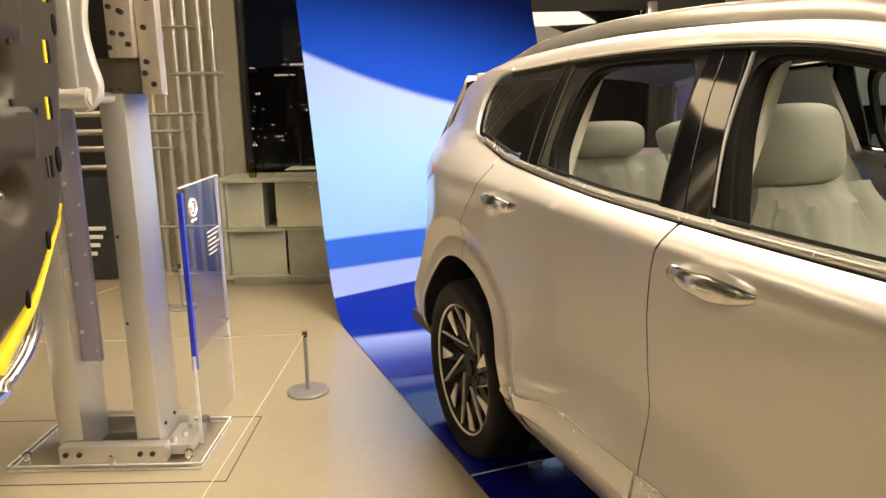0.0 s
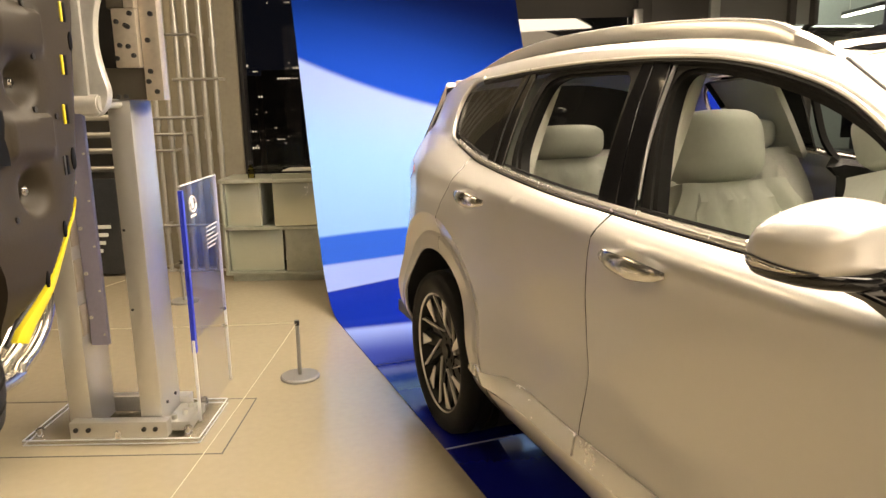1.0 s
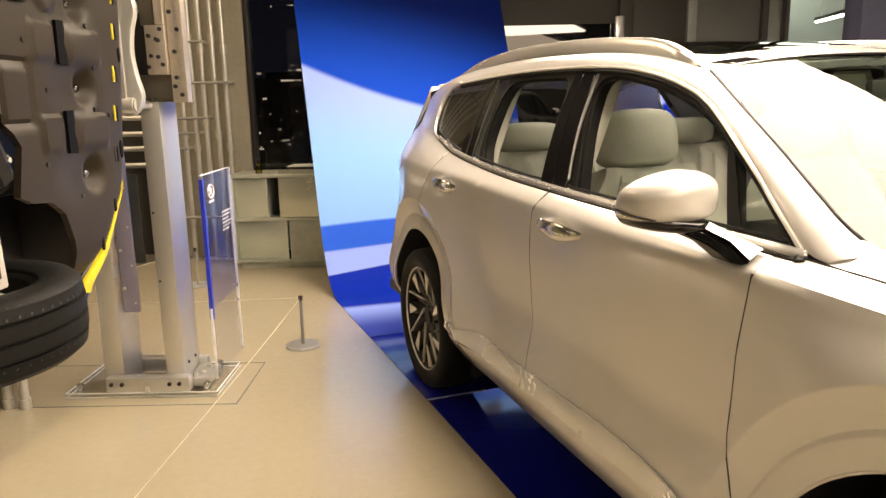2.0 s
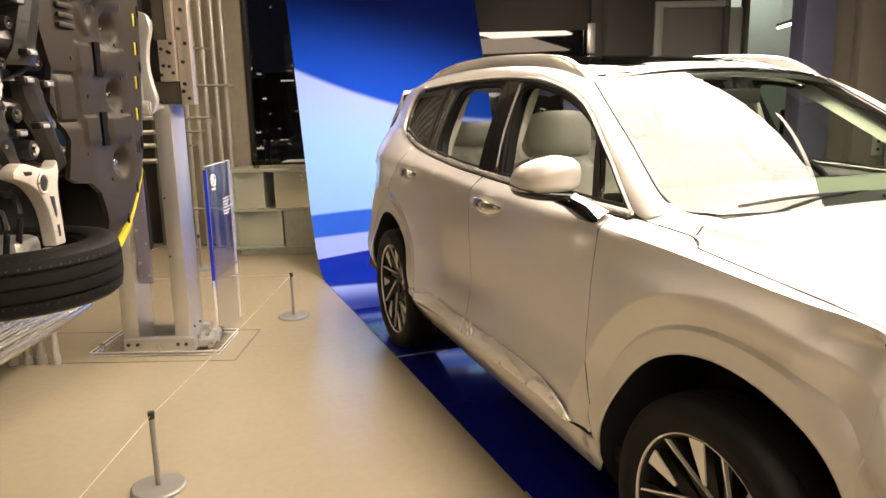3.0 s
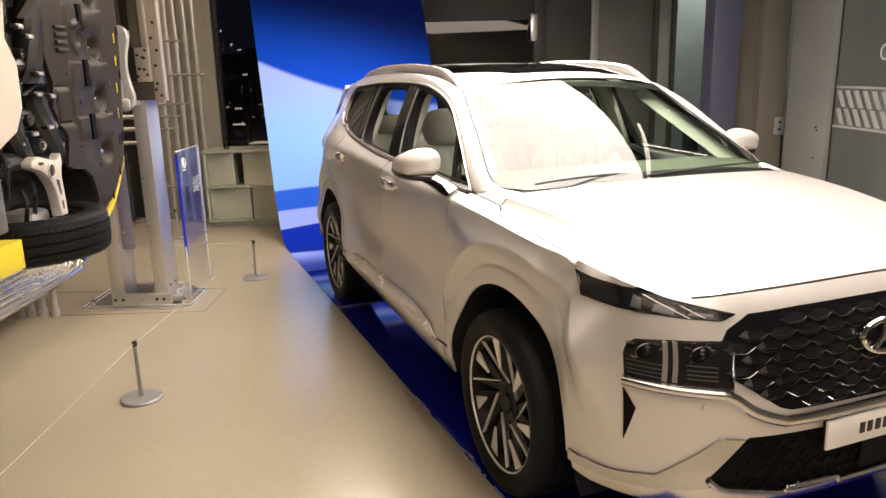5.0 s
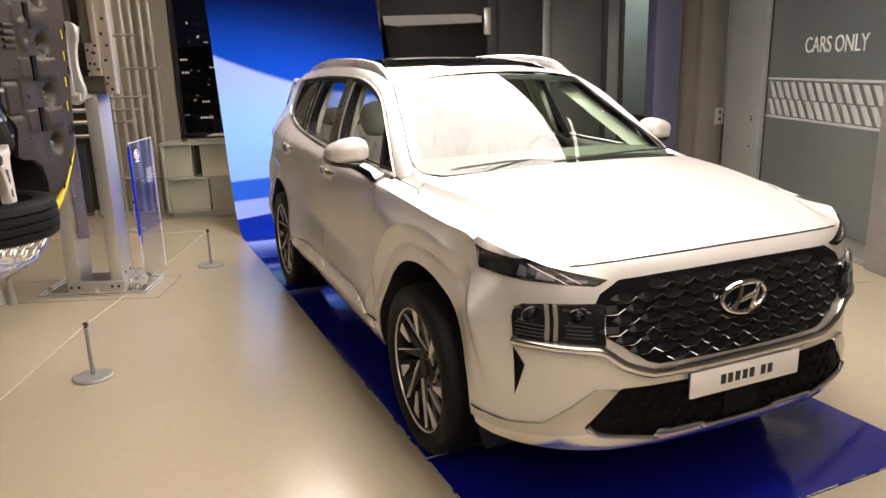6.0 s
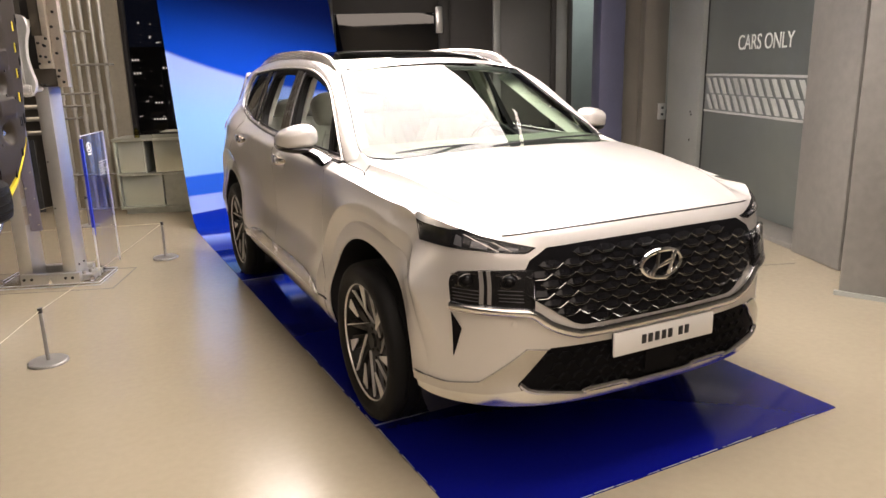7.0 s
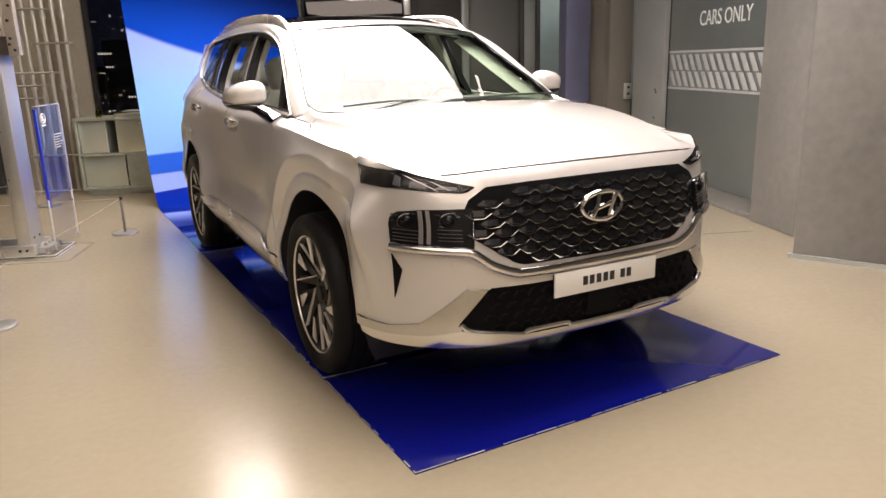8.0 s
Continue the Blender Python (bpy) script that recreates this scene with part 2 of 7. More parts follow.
def tube(bm, pts, r, segs=8, closed=False, flat=1.0):
    # a round bar swept along points
    pts = [Vector(p) for p in pts]
    rings = []
    n = len(pts)
    up = Vector((0, 0, 1))
    for i, p in enumerate(pts):
        a = pts[(i - 1) % n] if closed or i else pts[0]
        b = pts[(i + 1) % n] if closed or i < n - 1 else pts[-1]
        d = (b - a).normalized()
        s = d.cross(up)
        s = s.normalized() if s.length > 1e-3 else Vector((1, 0, 0))
        u = s.cross(d)
        rings.append([bm.verts.new(p + s * (r * flat * math.cos(t)) + u * (r * math.sin(t))) for t in [2 * math.pi * k / segs for k in range(segs)]])
    for i in range(n if closed else n - 1):
        a, b = rings[i], rings[(i + 1) % n]
        for k in range(segs):
            bm.faces.new((a[k], a[(k + 1) % segs], b[(k + 1) % segs], b[k]))
    if not closed:
        bm.faces.new(rings[0][::-1])
        bm.faces.new(rings[-1])
    bmesh.ops.recalc_face_normals(bm, faces=bm.faces)


def stud(bm, a, b, c, r1, r2, segs=12):
    # a stepped round head in one piece: radius r1 from a to b, r2 from b to c
    a, b, c = Vector(a), Vector(b), Vector(c)
    m = Matrix.Translation(a) @ (c - a).to_track_quat("Z", "Y").to_matrix().to_4x4()
    old = set(bm.verts)
    lathe(bm, [(0, 0.0004), (0, r1), ((b - a).length, r1), ((b - a).length, r2), ((c - a).length, r2), ((c - a).length, 0.0004)], segs, "z")
    bmesh.ops.transform(bm, matrix=m, verts=[v for v in bm.verts if v not in old])


def lathe(bm, prof, segs=48, axis="x", closed=False):
    # prof: (distance along the axis, radius)
    rings = []
    for h, r in prof:
        ring = []
        for k in range(segs):
            t = 2 * math.pi * k / segs
            c, s = r * math.cos(t), r * math.sin(t)
            ring.append(bm.verts.new((h, c, s) if axis == "x" else (c, s, h)))
        rings.append(ring)
    n = len(rings)
    for i in range(n if closed else n - 1):
        a, b = rings[i], rings[(i + 1) % n]
        for k in range(segs):
            bm.faces.new((a[k], a[(k + 1) % segs], b[(k + 1) % segs], b[k]))
    bmesh.ops.recalc_face_normals(bm, faces=bm.faces)


def prism(outline, h, bevel=0.0, m=None):
    # a flat outline in x, y raised by h along z
    bm = bmesh.new()
    f = bm.faces.new([bm.verts.new((x, y, 0)) for x, y in outline])
    r = bmesh.ops.extrude_face_region(bm, geom=[f])
    bmesh.ops.translate(bm, vec=(0, 0, h), verts=[v for v in r["geom"] if isinstance(v, bmesh.types.BMVert)])
    bmesh.ops.recalc_face_normals(bm, faces=bm.faces)
    if bevel:
        es = [e for e in bm.edges if len(e.link_faces) == 2 and e.calc_face_angle(0) > 0.6]
        bmesh.ops.bevel(bm, geom=es, offset=bevel, segments=2, affect="EDGES", profile=0.5)
    if m is not None:
        bmesh.ops.transform(bm, matrix=m, verts=bm.verts)
    return bm


def spline(pts, n=6, closed=False):
    # Catmull-Rom through points of any dimension
    pts = [np.array(p, float) for p in pts]
    out = []
    k = len(pts)
    for i in range(k if closed else k - 1):
        p1, p2 = pts[i], pts[(i + 1) % k]
        p0 = pts[(i - 1) % k] if closed or i else 2 * p1 - p2
        p3 = pts[(i + 2) % k] if closed or i < k - 2 else 2 * p2 - p1
        for j in range(n):
            t = j / n
            out.append(0.5 * (2 * p1 + (p2 - p0) * t + (2 * p0 - 5 * p1 + 4 * p2 - p3) * t * t + (3 * p1 - p0 - 3 * p2 + p3) * t ** 3))
    if not closed:
        out.append(pts[-1])
    return [tuple(float(c) for c in p) for p in out]


def curve_fn(*pts):
    # a smooth function through (x, y) points with no overshoot
    xs = np.array([p[0] for p in pts], float)
    ys = np.array([p[1] for p in pts], float)
    h, d = np.diff(xs), np.diff(ys) / np.diff(xs)
    m = np.zeros(len(xs))
    m[0], m[-1] = d[0], d[-1]
    for i in range(1, len(xs) - 1):
        if d[i - 1] * d[i] > 0:
            w1, w2 = 2 * h[i] + h[i - 1], h[i] + 2 * h[i - 1]
            m[i] = (w1 + w2) / (w1 / d[i - 1] + w2 / d[i])

    def f(x):
        if x <= xs[0]:
            return float(ys[0] + m[0] * (x - xs[0]))
        if x >= xs[-1]:
            return float(ys[-1] + m[-1] * (x - xs[-1]))
        i = int(np.searchsorted(xs, x)) - 1
        t = (x - xs[i]) / h[i]
        return float((1 + 2 * t) * (1 - t) ** 2 * ys[i] + t * (1 - t) ** 2 * h[i] * m[i] + t * t * (3 - 2 * t) * ys[i + 1] + t * t * (t - 1) * h[i] * m[i + 1])
    return f


def smoothstep(a, b, x):
    t = min(1.0, max(0.0, (x - a) / (b - a)))
    return t * t * (3 - 2 * t)


def sheet(outline, lift, du=0.05, dv=0.05, depth=0.012, core=(0, 0, 0.8)):
    # a flat outline cut into cells, laid on the surface that lift() gives, with its rim folded inwards
    bm = bmesh.new()
    pts = []
    for p in outline:
        if not pts or (abs(p[0] - pts[-1][0]) + abs(p[1] - pts[-1][1])) > 1e-5:
            pts.append(p)
    if (abs(pts[0][0] - pts[-1][0]) + abs(pts[0][1] - pts[-1][1])) < 1e-5:
        pts.pop()
    bm.faces.new([bm.verts.new((p[0], p[1], 0)) for p in pts])
    us, vs = [p[0] for p in pts], [p[1] for p in pts]
    for axis, lo, hi, st in ((0, min(us), max(us), du), (1, min(vs), max(vs), dv)):
        k = math.floor(lo / st) + 1
        while k * st < hi - 1e-4:
            co, no = [0, 0, 0], [0, 0, 0]
            co[axis], no[axis] = k * st + 1e-5, 1
            bmesh.ops.bisect_plane(bm, geom=bm.verts[:] + bm.edges[:] + bm.faces[:], plane_co=co, plane_no=no, dist=1e-5)
            k += 1
    bmesh.ops.remove_doubles(bm, verts=bm.verts, dist=0.0025)
    bmesh.ops.dissolve_degenerate(bm, edges=bm.edges, dist=0.001)
    for v in bm.verts:
        v.co = Vector(lift(v.co.x, v.co.y))
    bm.normal_update()
    tot = sum((f.normal.dot(f.calc_center_median() - Vector(core)) * f.calc_area() for f in bm.faces), 0.0)
    if tot < 0:
        bmesh.ops.reverse_faces(bm, faces=bm.faces)
        bm.normal_update()
    if depth:
        rim = [e for e in bm.edges if len(e.link_faces) == 1]
        nor = {v: v.normal.copy() for e in rim for v in e.verts}
        pos = {v: v.co.copy() for v in nor}
        r = bmesh.ops.extrude_edge_only(bm, edges=rim)
        fresh = [v for v in r["geom"] if isinstance(v, bmesh.types.BMVert)]
        look_up = {tuple(round(c, 6) for c in pos[v]): nor[v] for v in nor}
        for v in fresh:
            v.co -= look_up[tuple(round(c, 6) for c in v.co)] * depth
        for e in rim:
            if e.is_valid:
                e.smooth = False
    return bm


def loft(curves, closed=False):
    # faces between point rows of equal length
    bm = bmesh.new()
    rows = [[bm.verts.new(p) for p in c] for c in curves]
    for a, b in zip(rows, rows[1:]):
        for k in range(len(a) - (0 if closed else 1)):
            j = (k + 1) % len(a)
            bm.faces.new((a[k], a[j], b[j], b[k]))
    return bm


def resample(pts, n):
    pts = [np.array(p, float) for p in pts]
    s = np.concatenate([[0], np.cumsum([np.linalg.norm(b - a) for a, b in zip(pts, pts[1:])])])
    arr = np.array(pts)
    t = np.linspace(0, s[-1], n)
    return [tuple(float(np.interp(x, s, arr[:, k])) for k in range(arr.shape[1])) for x in t]


# ---- the room ----
def room_part(name, bm, material, parent=None, label="", smooth=True):
    bmesh.ops.transform(bm, matrix=ROOM, verts=bm.verts)
    return part(name, bm, material, parent, label, smooth)


def structure(name, label, category, bms_mat):
    bm, material = bms_mat
    return tagged(room_part(name, bm, material), label, category, kind="structure")


structure("floor", "polished beige concrete showroom floor with a soft sheen", "floor", (bx((-8, -9, -0.2), (7, 9.5, 0)), FLOOR))
structure("ceiling", "dark grey showroom ceiling", "ceiling", (bx((-8, -9, 4.6), (7, 9.5, 4.8)), CEIL))
structure("wall_west", "dark plain side wall of the showroom", "wall", (bx((-8.2, -9, 0), (-8, 9.5, 4.6)), BROWNWALL))
structure("wall_south", "plain wall behind the viewer", "wall", (bx((-8, -9.2, 0), (7, -9, 4.6)), BROWNWALL))
structure("wall_east_far", "plain concrete wall beyond the pier", "wall", (bx((4.6, -9, 0), (4.8, -1.0, 4.6)), CONCRETE))
structure("wall_back_left", "pale concrete wall strip beside the night window", "wall", (bx((-3.32, 4.32, 0), (-3.04, 4.6, 4.6), 0.01), PALECONC))
structure("wall_back_pipes", "pale concrete wall behind the conduits", "wall", (bx((-4.02, 4.36, 0), (-3.32, 4.6, 4.6)), PALECONC))
structure("wall_back_dark", "black recess beside the conduits", "wall", (bx((-8, 4.5, 0), (-4.02, 4.7, 4.6)), DARKWALL))

# night window behind the cabinet: frame, mullion and panes
win = tagged(new("window_1"), "tall dark window onto city lights at night", "window", kind="structure")
room_part("pane", bx((-3.04, 4.42, 0.0), (-0.74, 4.43, 4.6)), glass("window_pane", (0.75, 0.77, 0.80)), win).visible_shadow = False
for u in (-3.03, -0.72):
    room_part("window_frame", bx((u - 0.02, 4.36, 0), (u + 0.03, 4.48, 4.6), 0.004), DARKTRIM, win)
structure("wall_return", "dark wall return between the two glazed bays", "wall", (bx((-0.74, 4.4, 0), (-0.66, 6.0, 4.6)), DARKWALL))

# the glazed bay behind the car, beside the printed sheet
bay = tagged(new("window_2"), "dark glossy glazed bay with a slim steel post", "window", kind="structure")
room_part("pane", bx((-0.66, 6.02, 0), (0.86, 6.03, 4.6)), WINGLASS, bay)
# added matt cover: keeps the lightbox from mirroring in the upper pane
room_part("reflection_mask", bx((-0.66, 6.0, 2.31), (0.85, 6.018, 4.6), 0.003), DARKWALL, bay, "dark matt cover added to hide the lightbox reflection in the glass")
room_part("post", bx((-0.70, 5.94, 0), (-0.64, 6.02, 4.6), 0.006), GREYPANEL, bay)
room_part("post", bx((0.85, 5.90, 0), (1.0, 6.05, 4.6), 0.01), DARKWALL, bay)
room_part("bracket", bx((0.80, 5.87, 2.02), (0.90, 5.93, 2.38), 0.015), ALU, bay, "polished bracket")
structure("wall_back_dark_panel", "dark brown cladding panel beside the doorway", "wall", (bx((1.0, 6.0, 0), (1.64, 6.12, 4.6), 0.004), DARKWALL))
office = tagged(new("door_2"), "grey metal sliding door in a pale jamb", "door", kind="structure")
room_part("jamb", bx((1.64, 5.93, 0), (1.74, 6.12, 2.62), 0.006), JAMBMETAL, office)
room_part("jamb", bx((1.74, 5.95, 2.55), (2.55, 6.12, 2.62), 0.006), JAMBMETAL, office)
room_part("door_leaf", bx((1.74, 6.03, 0.01), (2.52, 6.08, 2.55), 0.004), GREYPANEL, office)
room_part("door_leaf", bx((2.56, 6.06, 0.01), (2.78, 6.11, 2.55), 0.004), JAMBMETAL, office)
room_part("post", bx((2.50, 5.95, 0), (2.57, 6.12, 4.6), 0.006), DARKWALL, office)
room_part("post", bx((2.76, 5.95, 0), (2.81, 6.12, 4.6), 0.006), DARKWALL, office)
structure("wall_back_lintel", "dark cladding above the sliding door", "wall", (bx((1.64, 6.0, 2.62), (2.55, 6.12, 4.6)), DARKWALL))
structure("wall_office", "grey-green back wall of the side room", "wall", (bx((2.5, 8.4, 0), (7, 8.5, 4.6)), JAMBMETAL))
structure("wall_office_side", "plain grey side wall of the side room", "wall", (bx((1.0, 6.12, 0), (1.1, 8.4, 4.6)), GREYPANEL))

# side room: desk and screen seen past the lilac column
desk = thing("desk", "dark desk in the side room", "desk", ROOM @ pose(4.1, 7.2, 0))
room_part("desktop", bx((3.5, 6.9, 0.70), (4.9, 7.6, 0.74), 0.006), DARKTRIM, desk)
for u in (3.53, 4.83):
    room_part("desk_side", bx((u, 6.92, 0), (u + 0.04, 7.58, 0.70), 0.004), DARKTRIM, desk)
monitor = thing("monitor", "small dark flat monitor on the desk", "monitor", ROOM @ pose(4.0, 7.2, 0.74))
room_part("screen", bx((3.84, 7.18, 0.90), (3.90 + 0.28, 7.21, 1.26), 0.008), BLACKGLOSS, monitor)
room_part("stand", bx((3.98, 7.2, 0.75), (4.04, 7.23, 1.0), 0.004), DARKTRIM, monitor)
room_part("foot", bx((3.88, 7.1, 0.74), (4.14, 7.3, 0.752), 0.004), DARKTRIM, monitor)

# the lilac light on this cladding is painted into its base colour
structure("column_lilac", "smooth metal-clad column with lilac light put into its colour", "column", (bx((2.66, 4.2, 0), (2.97, 4.52, 4.6), 0.012), LILACLIT))
structure("wall_brown", "brown concrete wall between the column and the steel door", "wall", (bx((2.97, 4.3, 0), (3.5, 4.6, 4.6)), BROWNWALL))
structure("wall_brown_fold", "brown concrete pilaster beside the steel door", "wall", (bx((3.20, 4.14, 0), (3.5, 4.3, 4.6), 0.006), BROWNWALL))
switch = thing("switch_box", "small steel switch box on the brown wall", "switch", ROOM @ pose(3.42, 4.12, 1.0))
room_part("body", bx((3.40, 4.105, 0.84), (3.50, 4.14, 1.04), 0.006), ALU, switch)
for z in (0.89, 0.97):
    room_part("button", bx((3.435, 4.097, z), (3.465, 4.106, z + 0.03), 0.003), DARKTRIM, switch)

# the steel lift door on the side
gate = tagged(new("door_1"), "large grey-green steel door with white hazard band", "door", kind="structure")
room_part("jamb", bx((3.46, 3.14, 0.04), (3.62, 4.0, 4.6), 0.004), JAMBMETAL, gate)
room_part("door_leaf", bx((3.52, 0.4, 0.05), (3.60, 3.12, 4.6), 0.004), DOORMETAL, gate)
room_part("seam", bx((3.515, 3.115, 0.05), (3.56, 3.142, 4.6)), INK, gate, "dark gap between the leaves")
room_part("threshold", bx((3.2, 0.66, 0.0), (3.62, 4.1, 0.045), 0.006), CONCRETE, gate, "low concrete sill")
for z in (1.385, 1.0):
    room_part("line", bx((3.511, 1.0, z), (3.517, 3.11, z + 0.022)), STRIPEPAINT, gate, "white painted line")
for row, (z0, z1) in enumerate(((1.205, 1.365), (1.035, 1.19))):
    for k in range(15):
        v = 3.08 - k * 0.145
        bm = prism([(0, 0), (0.08, 0), (0.08 + 0.105, -(z1 - z0)), (0.105, -(z1 - z0))], 0.006)
        m = Matrix(((0, 0, -1, 3.517), (-1, 0, 0, v), (0, 1, 0, z1), (0, 0, 0, 1)))
        bmesh.ops.transform(bm, matrix=m, verts=bm.verts)
        bmesh.ops.recalc_face_normals(bm, faces=bm.faces)
        room_part("stripe", bm, STRIPEPAINT, gate, smooth=False)
for v, z in ((3.32, 0.66), (3.32, 0.98), (3.3, 0.95)):
    bm = bmesh.new()
    rod(bm, (3.462, v, z), (3.45, v, z), 0.010, 10)
    room_part("bolt", bm, INK, gate)
txt = bpy.data.curves.new("lettering", "FONT")
txt.body, txt.size, txt.extrude, txt.space_character = "CARS ONLY", 0.205, 0.002, 0.98
txt.align_x = "LEFT"
dep = new("lettering_source", txt)
bpy.context.view_layer.update()
letters = bpy.data.meshes.new_from_object(dep.evaluated_get(bpy.context.evaluated_depsgraph_get()))
bpy.data.objects.remove(dep)
letters.materials.clear()
letters.materials.append(WHITESHEET)
w = max(v.co.x for v in letters.vertices)
lm = ROOM @ Matrix(((0, 0, -1, 3.515), (-1, 0, 0, 2.45), (0, 1, 0, 1.645), (0, 0, 0, 1))) @ Matrix.Diagonal((0.98 / w, 1, 1, 1))
letters.transform(lm)
lob = new("lettering", letters)
lob.parent = gate
tagged(lob, "white painted words on the door")

# concrete piers beside the door
structure("pier_far", "square cast concrete pier beside the steel door", "column", (bx((3.17, 0.08, 0), (3.75, 0.70, 4.6), 0.02), CONCRETE))
pier = prism([(2.83, -0.42), (3.45, -1.04), (4.2, -0.30), (3.6, 0.30)], 4.6, 0.02)
structure("pier_near", "broad cast concrete pier set at an angle", "column", (pier, CONCRETE))
structure("baseboard", "thin pale joint line at the foot of the pier", "trim", (prism([(2.80, -0.42), (3.45, -1.07), (3.47, -1.05), (2.82, -0.40)], 0.03), JAMBMETAL))

# floor joints
for a, b in (((-3.6, 0.70), (-2.23, 0.706)), ((-2.236, 0.70), (-2.23, 1.29)), ((-3.6, 1.284), (-2.23, 1.29)),
             ((2.2, -0.18), (2.206, 0.35)), ((2.2, 0.344), (3.0, 0.35)), ((-4.6, -2.2), (-4.594, 4.3)), ((-1.2, 2.6), (3.0, 2.605))):
    structure("floor_joint", "fine dark joint line cut in the concrete", "joint", (bx((a[0], a[1], 0.0), (b[0], b[1], 0.0012)), DARKWALL))

# low galvanised cabinet under the window
cab = thing("cabinet", "low open galvanised sheet-metal shelf cabinet", "cabinet", ROOM @ pose(-2.7, 3.95, 0))
U0, U1, V0, V1 = -3.10, -1.6, 3.74, 4.22
room_part("top", bx((U0 - 0.01, V0 - 0.01, 0.83), (U1, V1, 0.86), 0.004), GALVSHEET, cab)
room_part("shelf", bx((U0, V0, 0.44), (U1, V1, 0.465), 0.003), GALVSHEET, cab)
room_part("bottom", bx((U0, V0, 0.055), (U1, V1, 0.08), 0.003), GALVSHEET, cab)
room_part("plinth", bx((U0 + 0.05, V0 + 0.03, 0.0), (U1, V1 - 0.02, 0.055), 0.003), GALVSHEET, cab)
room_part("back", bx((U0, V1 - 0.02, 0.08), (U1, V1, 0.83)), GALVSHEET, cab)
for u in (U0, U1 - 0.025):
    room_part("side", bx((u, V0, 0.08), (u + 0.025, V1 - 0.02, 0.83), 0.003), GALVSHEET, cab)
room_part("divider", bx((-2.79, V0 + 0.05, 0.465), (-2.775, V1 - 0.02, 0.83), 0.002), GALVSHEET, cab)
room_part("door_panel", bx((-2.665, V0 + 0.004, 0.47), (-2.0, V0 + 0.02, 0.90), 0.003), HAMMERED, cab, "rough hammered sheet panel")
room_part("divider", bx((-2.60, V0 + 0.10, 0.08), (-2.58, V1 - 0.02, 0.44), 0.002), GALVSHEET, cab)
room_part("inner_panel", bx((U0 + 0.03, V0 + 0.05, 0.466), (-2.79, V0 + 0.065, 0.828), 0.002), HAMMERED, cab, "pale sheet panel set back a little")
room_part("inner_panel", bx((U0 + 0.03, V0 + 0.06, 0.082), (-2.62, V0 + 0.075, 0.438), 0.002), SHEENSHEET, cab, "pale sheet panel set back a little")
room_part("door_panel", bx((-2.59, V0 + 0.012, 0.082), (U1 - 0.03, V0 + 0.028, 0.438), 0.003), GALVSHEET, cab, "plain sheet door")

bottle = thing("glass_jar", "small clear glass jar with a yellow tint", "jar", ROOM @ pose(-2.86, 3.86, 0.86))
bm = bmesh.new()
lathe(bm, [(0.0, 0.001), (0.0, 0.030), (0.07, 0.030), (0.085, 0.016), (0.11, 0.016), (0.112, 0.001)], 20, "z")
bmesh.ops.translate(bm, vec=(-2.86, 3.86, 0.86), verts=bm.verts)
room_part("jar", bm, glass("jar_glass", (0.75, 0.70, 0.35)), bottle)
bm = bmesh.new()
rod(bm, (-2.86, 3.86, 0.972), (-2.86, 3.86, 1.0), 0.018, 14)
room_part("lid", bm, DARKTRIM, bottle, "dark round lid")
tray = thing("tray", "thin dark folder lying on the cabinet", "folder", ROOM @ pose(-2.5, 3.95, 0.90))
room_part("cover", bx((-2.60, 3.80, 0.903), (-2.3, 4.1, 0.915), 0.003), INK, tray)
room_part("leaf", bx((-2.59, 3.81, 0.915), (-2.31, 4.09, 0.922), 0.002), WHITESHEET, tray, "pale paper leaf")

# steel conduits on the wall
for k, (u, r, zt) in enumerate(((-3.20, 0.023, 4.6), (-3.30, 0.023, 4.6), (-3.41, 0.023, 4.6), (-3.51, 0.023, 4.6), (-3.62, 0.023, 4.6), (-3.73, 0.018, 1.6), (-3.83, 0.018, 1.4))):
    pipe = thing("conduit_pipe", "vertical galvanised steel conduit with couplings", "pipe", ROOM @ pose(u, 4.2, 0), "conduits on the wall")
    bm = bmesh.new()
    rod(bm, (u, 4.2, 0.0), (u, 4.2, zt), r, 12)
    room_part("tube", bm, STEEL, pipe)
    for z in (0.35, 1.05 + 0.12 * (k % 3), 1.95 + 0.1 * (k % 2), 2.9):
        if z < zt:
            bm = bmesh.new()
            rod(bm, (u, 4.2, z), (u, 4.2, z + 0.07), r + 0.008, 12)
            room_part("coupling", bm, STEEL, pipe)
    bm = bmesh.new()
    rod(bm, (u, 4.2, 0.0), (u, 4.2, 0.012), r + 0.03, 14)
    room_part("flange", bm, STEEL, pipe)
for z, ua, ub in ((1.68, -3.55, -3.16), (2.05, -3.75, -3.38), (1.36, -3.90, -3.39), (1.22, -3.90, -3.5), (1.08, -3.9, -3.6), (0.42, -3.75, -3.2), (2.75, -3.75, -3.16)):
    bar = thing("pipe_bracket", "horizontal steel bar clamped across the conduits", "bracket", ROOM @ pose((ua + ub) / 2, 4.16, z), "conduit brackets")
    bm = bmesh.new()
    rod(bm, (ua, 4.165, z), (ub, 4.165, z), 0.012, 10)
    room_part("bar", bm, POSTGREY, bar)
    for u in (ua, ub):
        bm = bmesh.new()
        rod(bm, (u, 4.165, z), (u, 4.36, z), 0.012, 8)
        room_part("stay", bm, STEEL, bar)

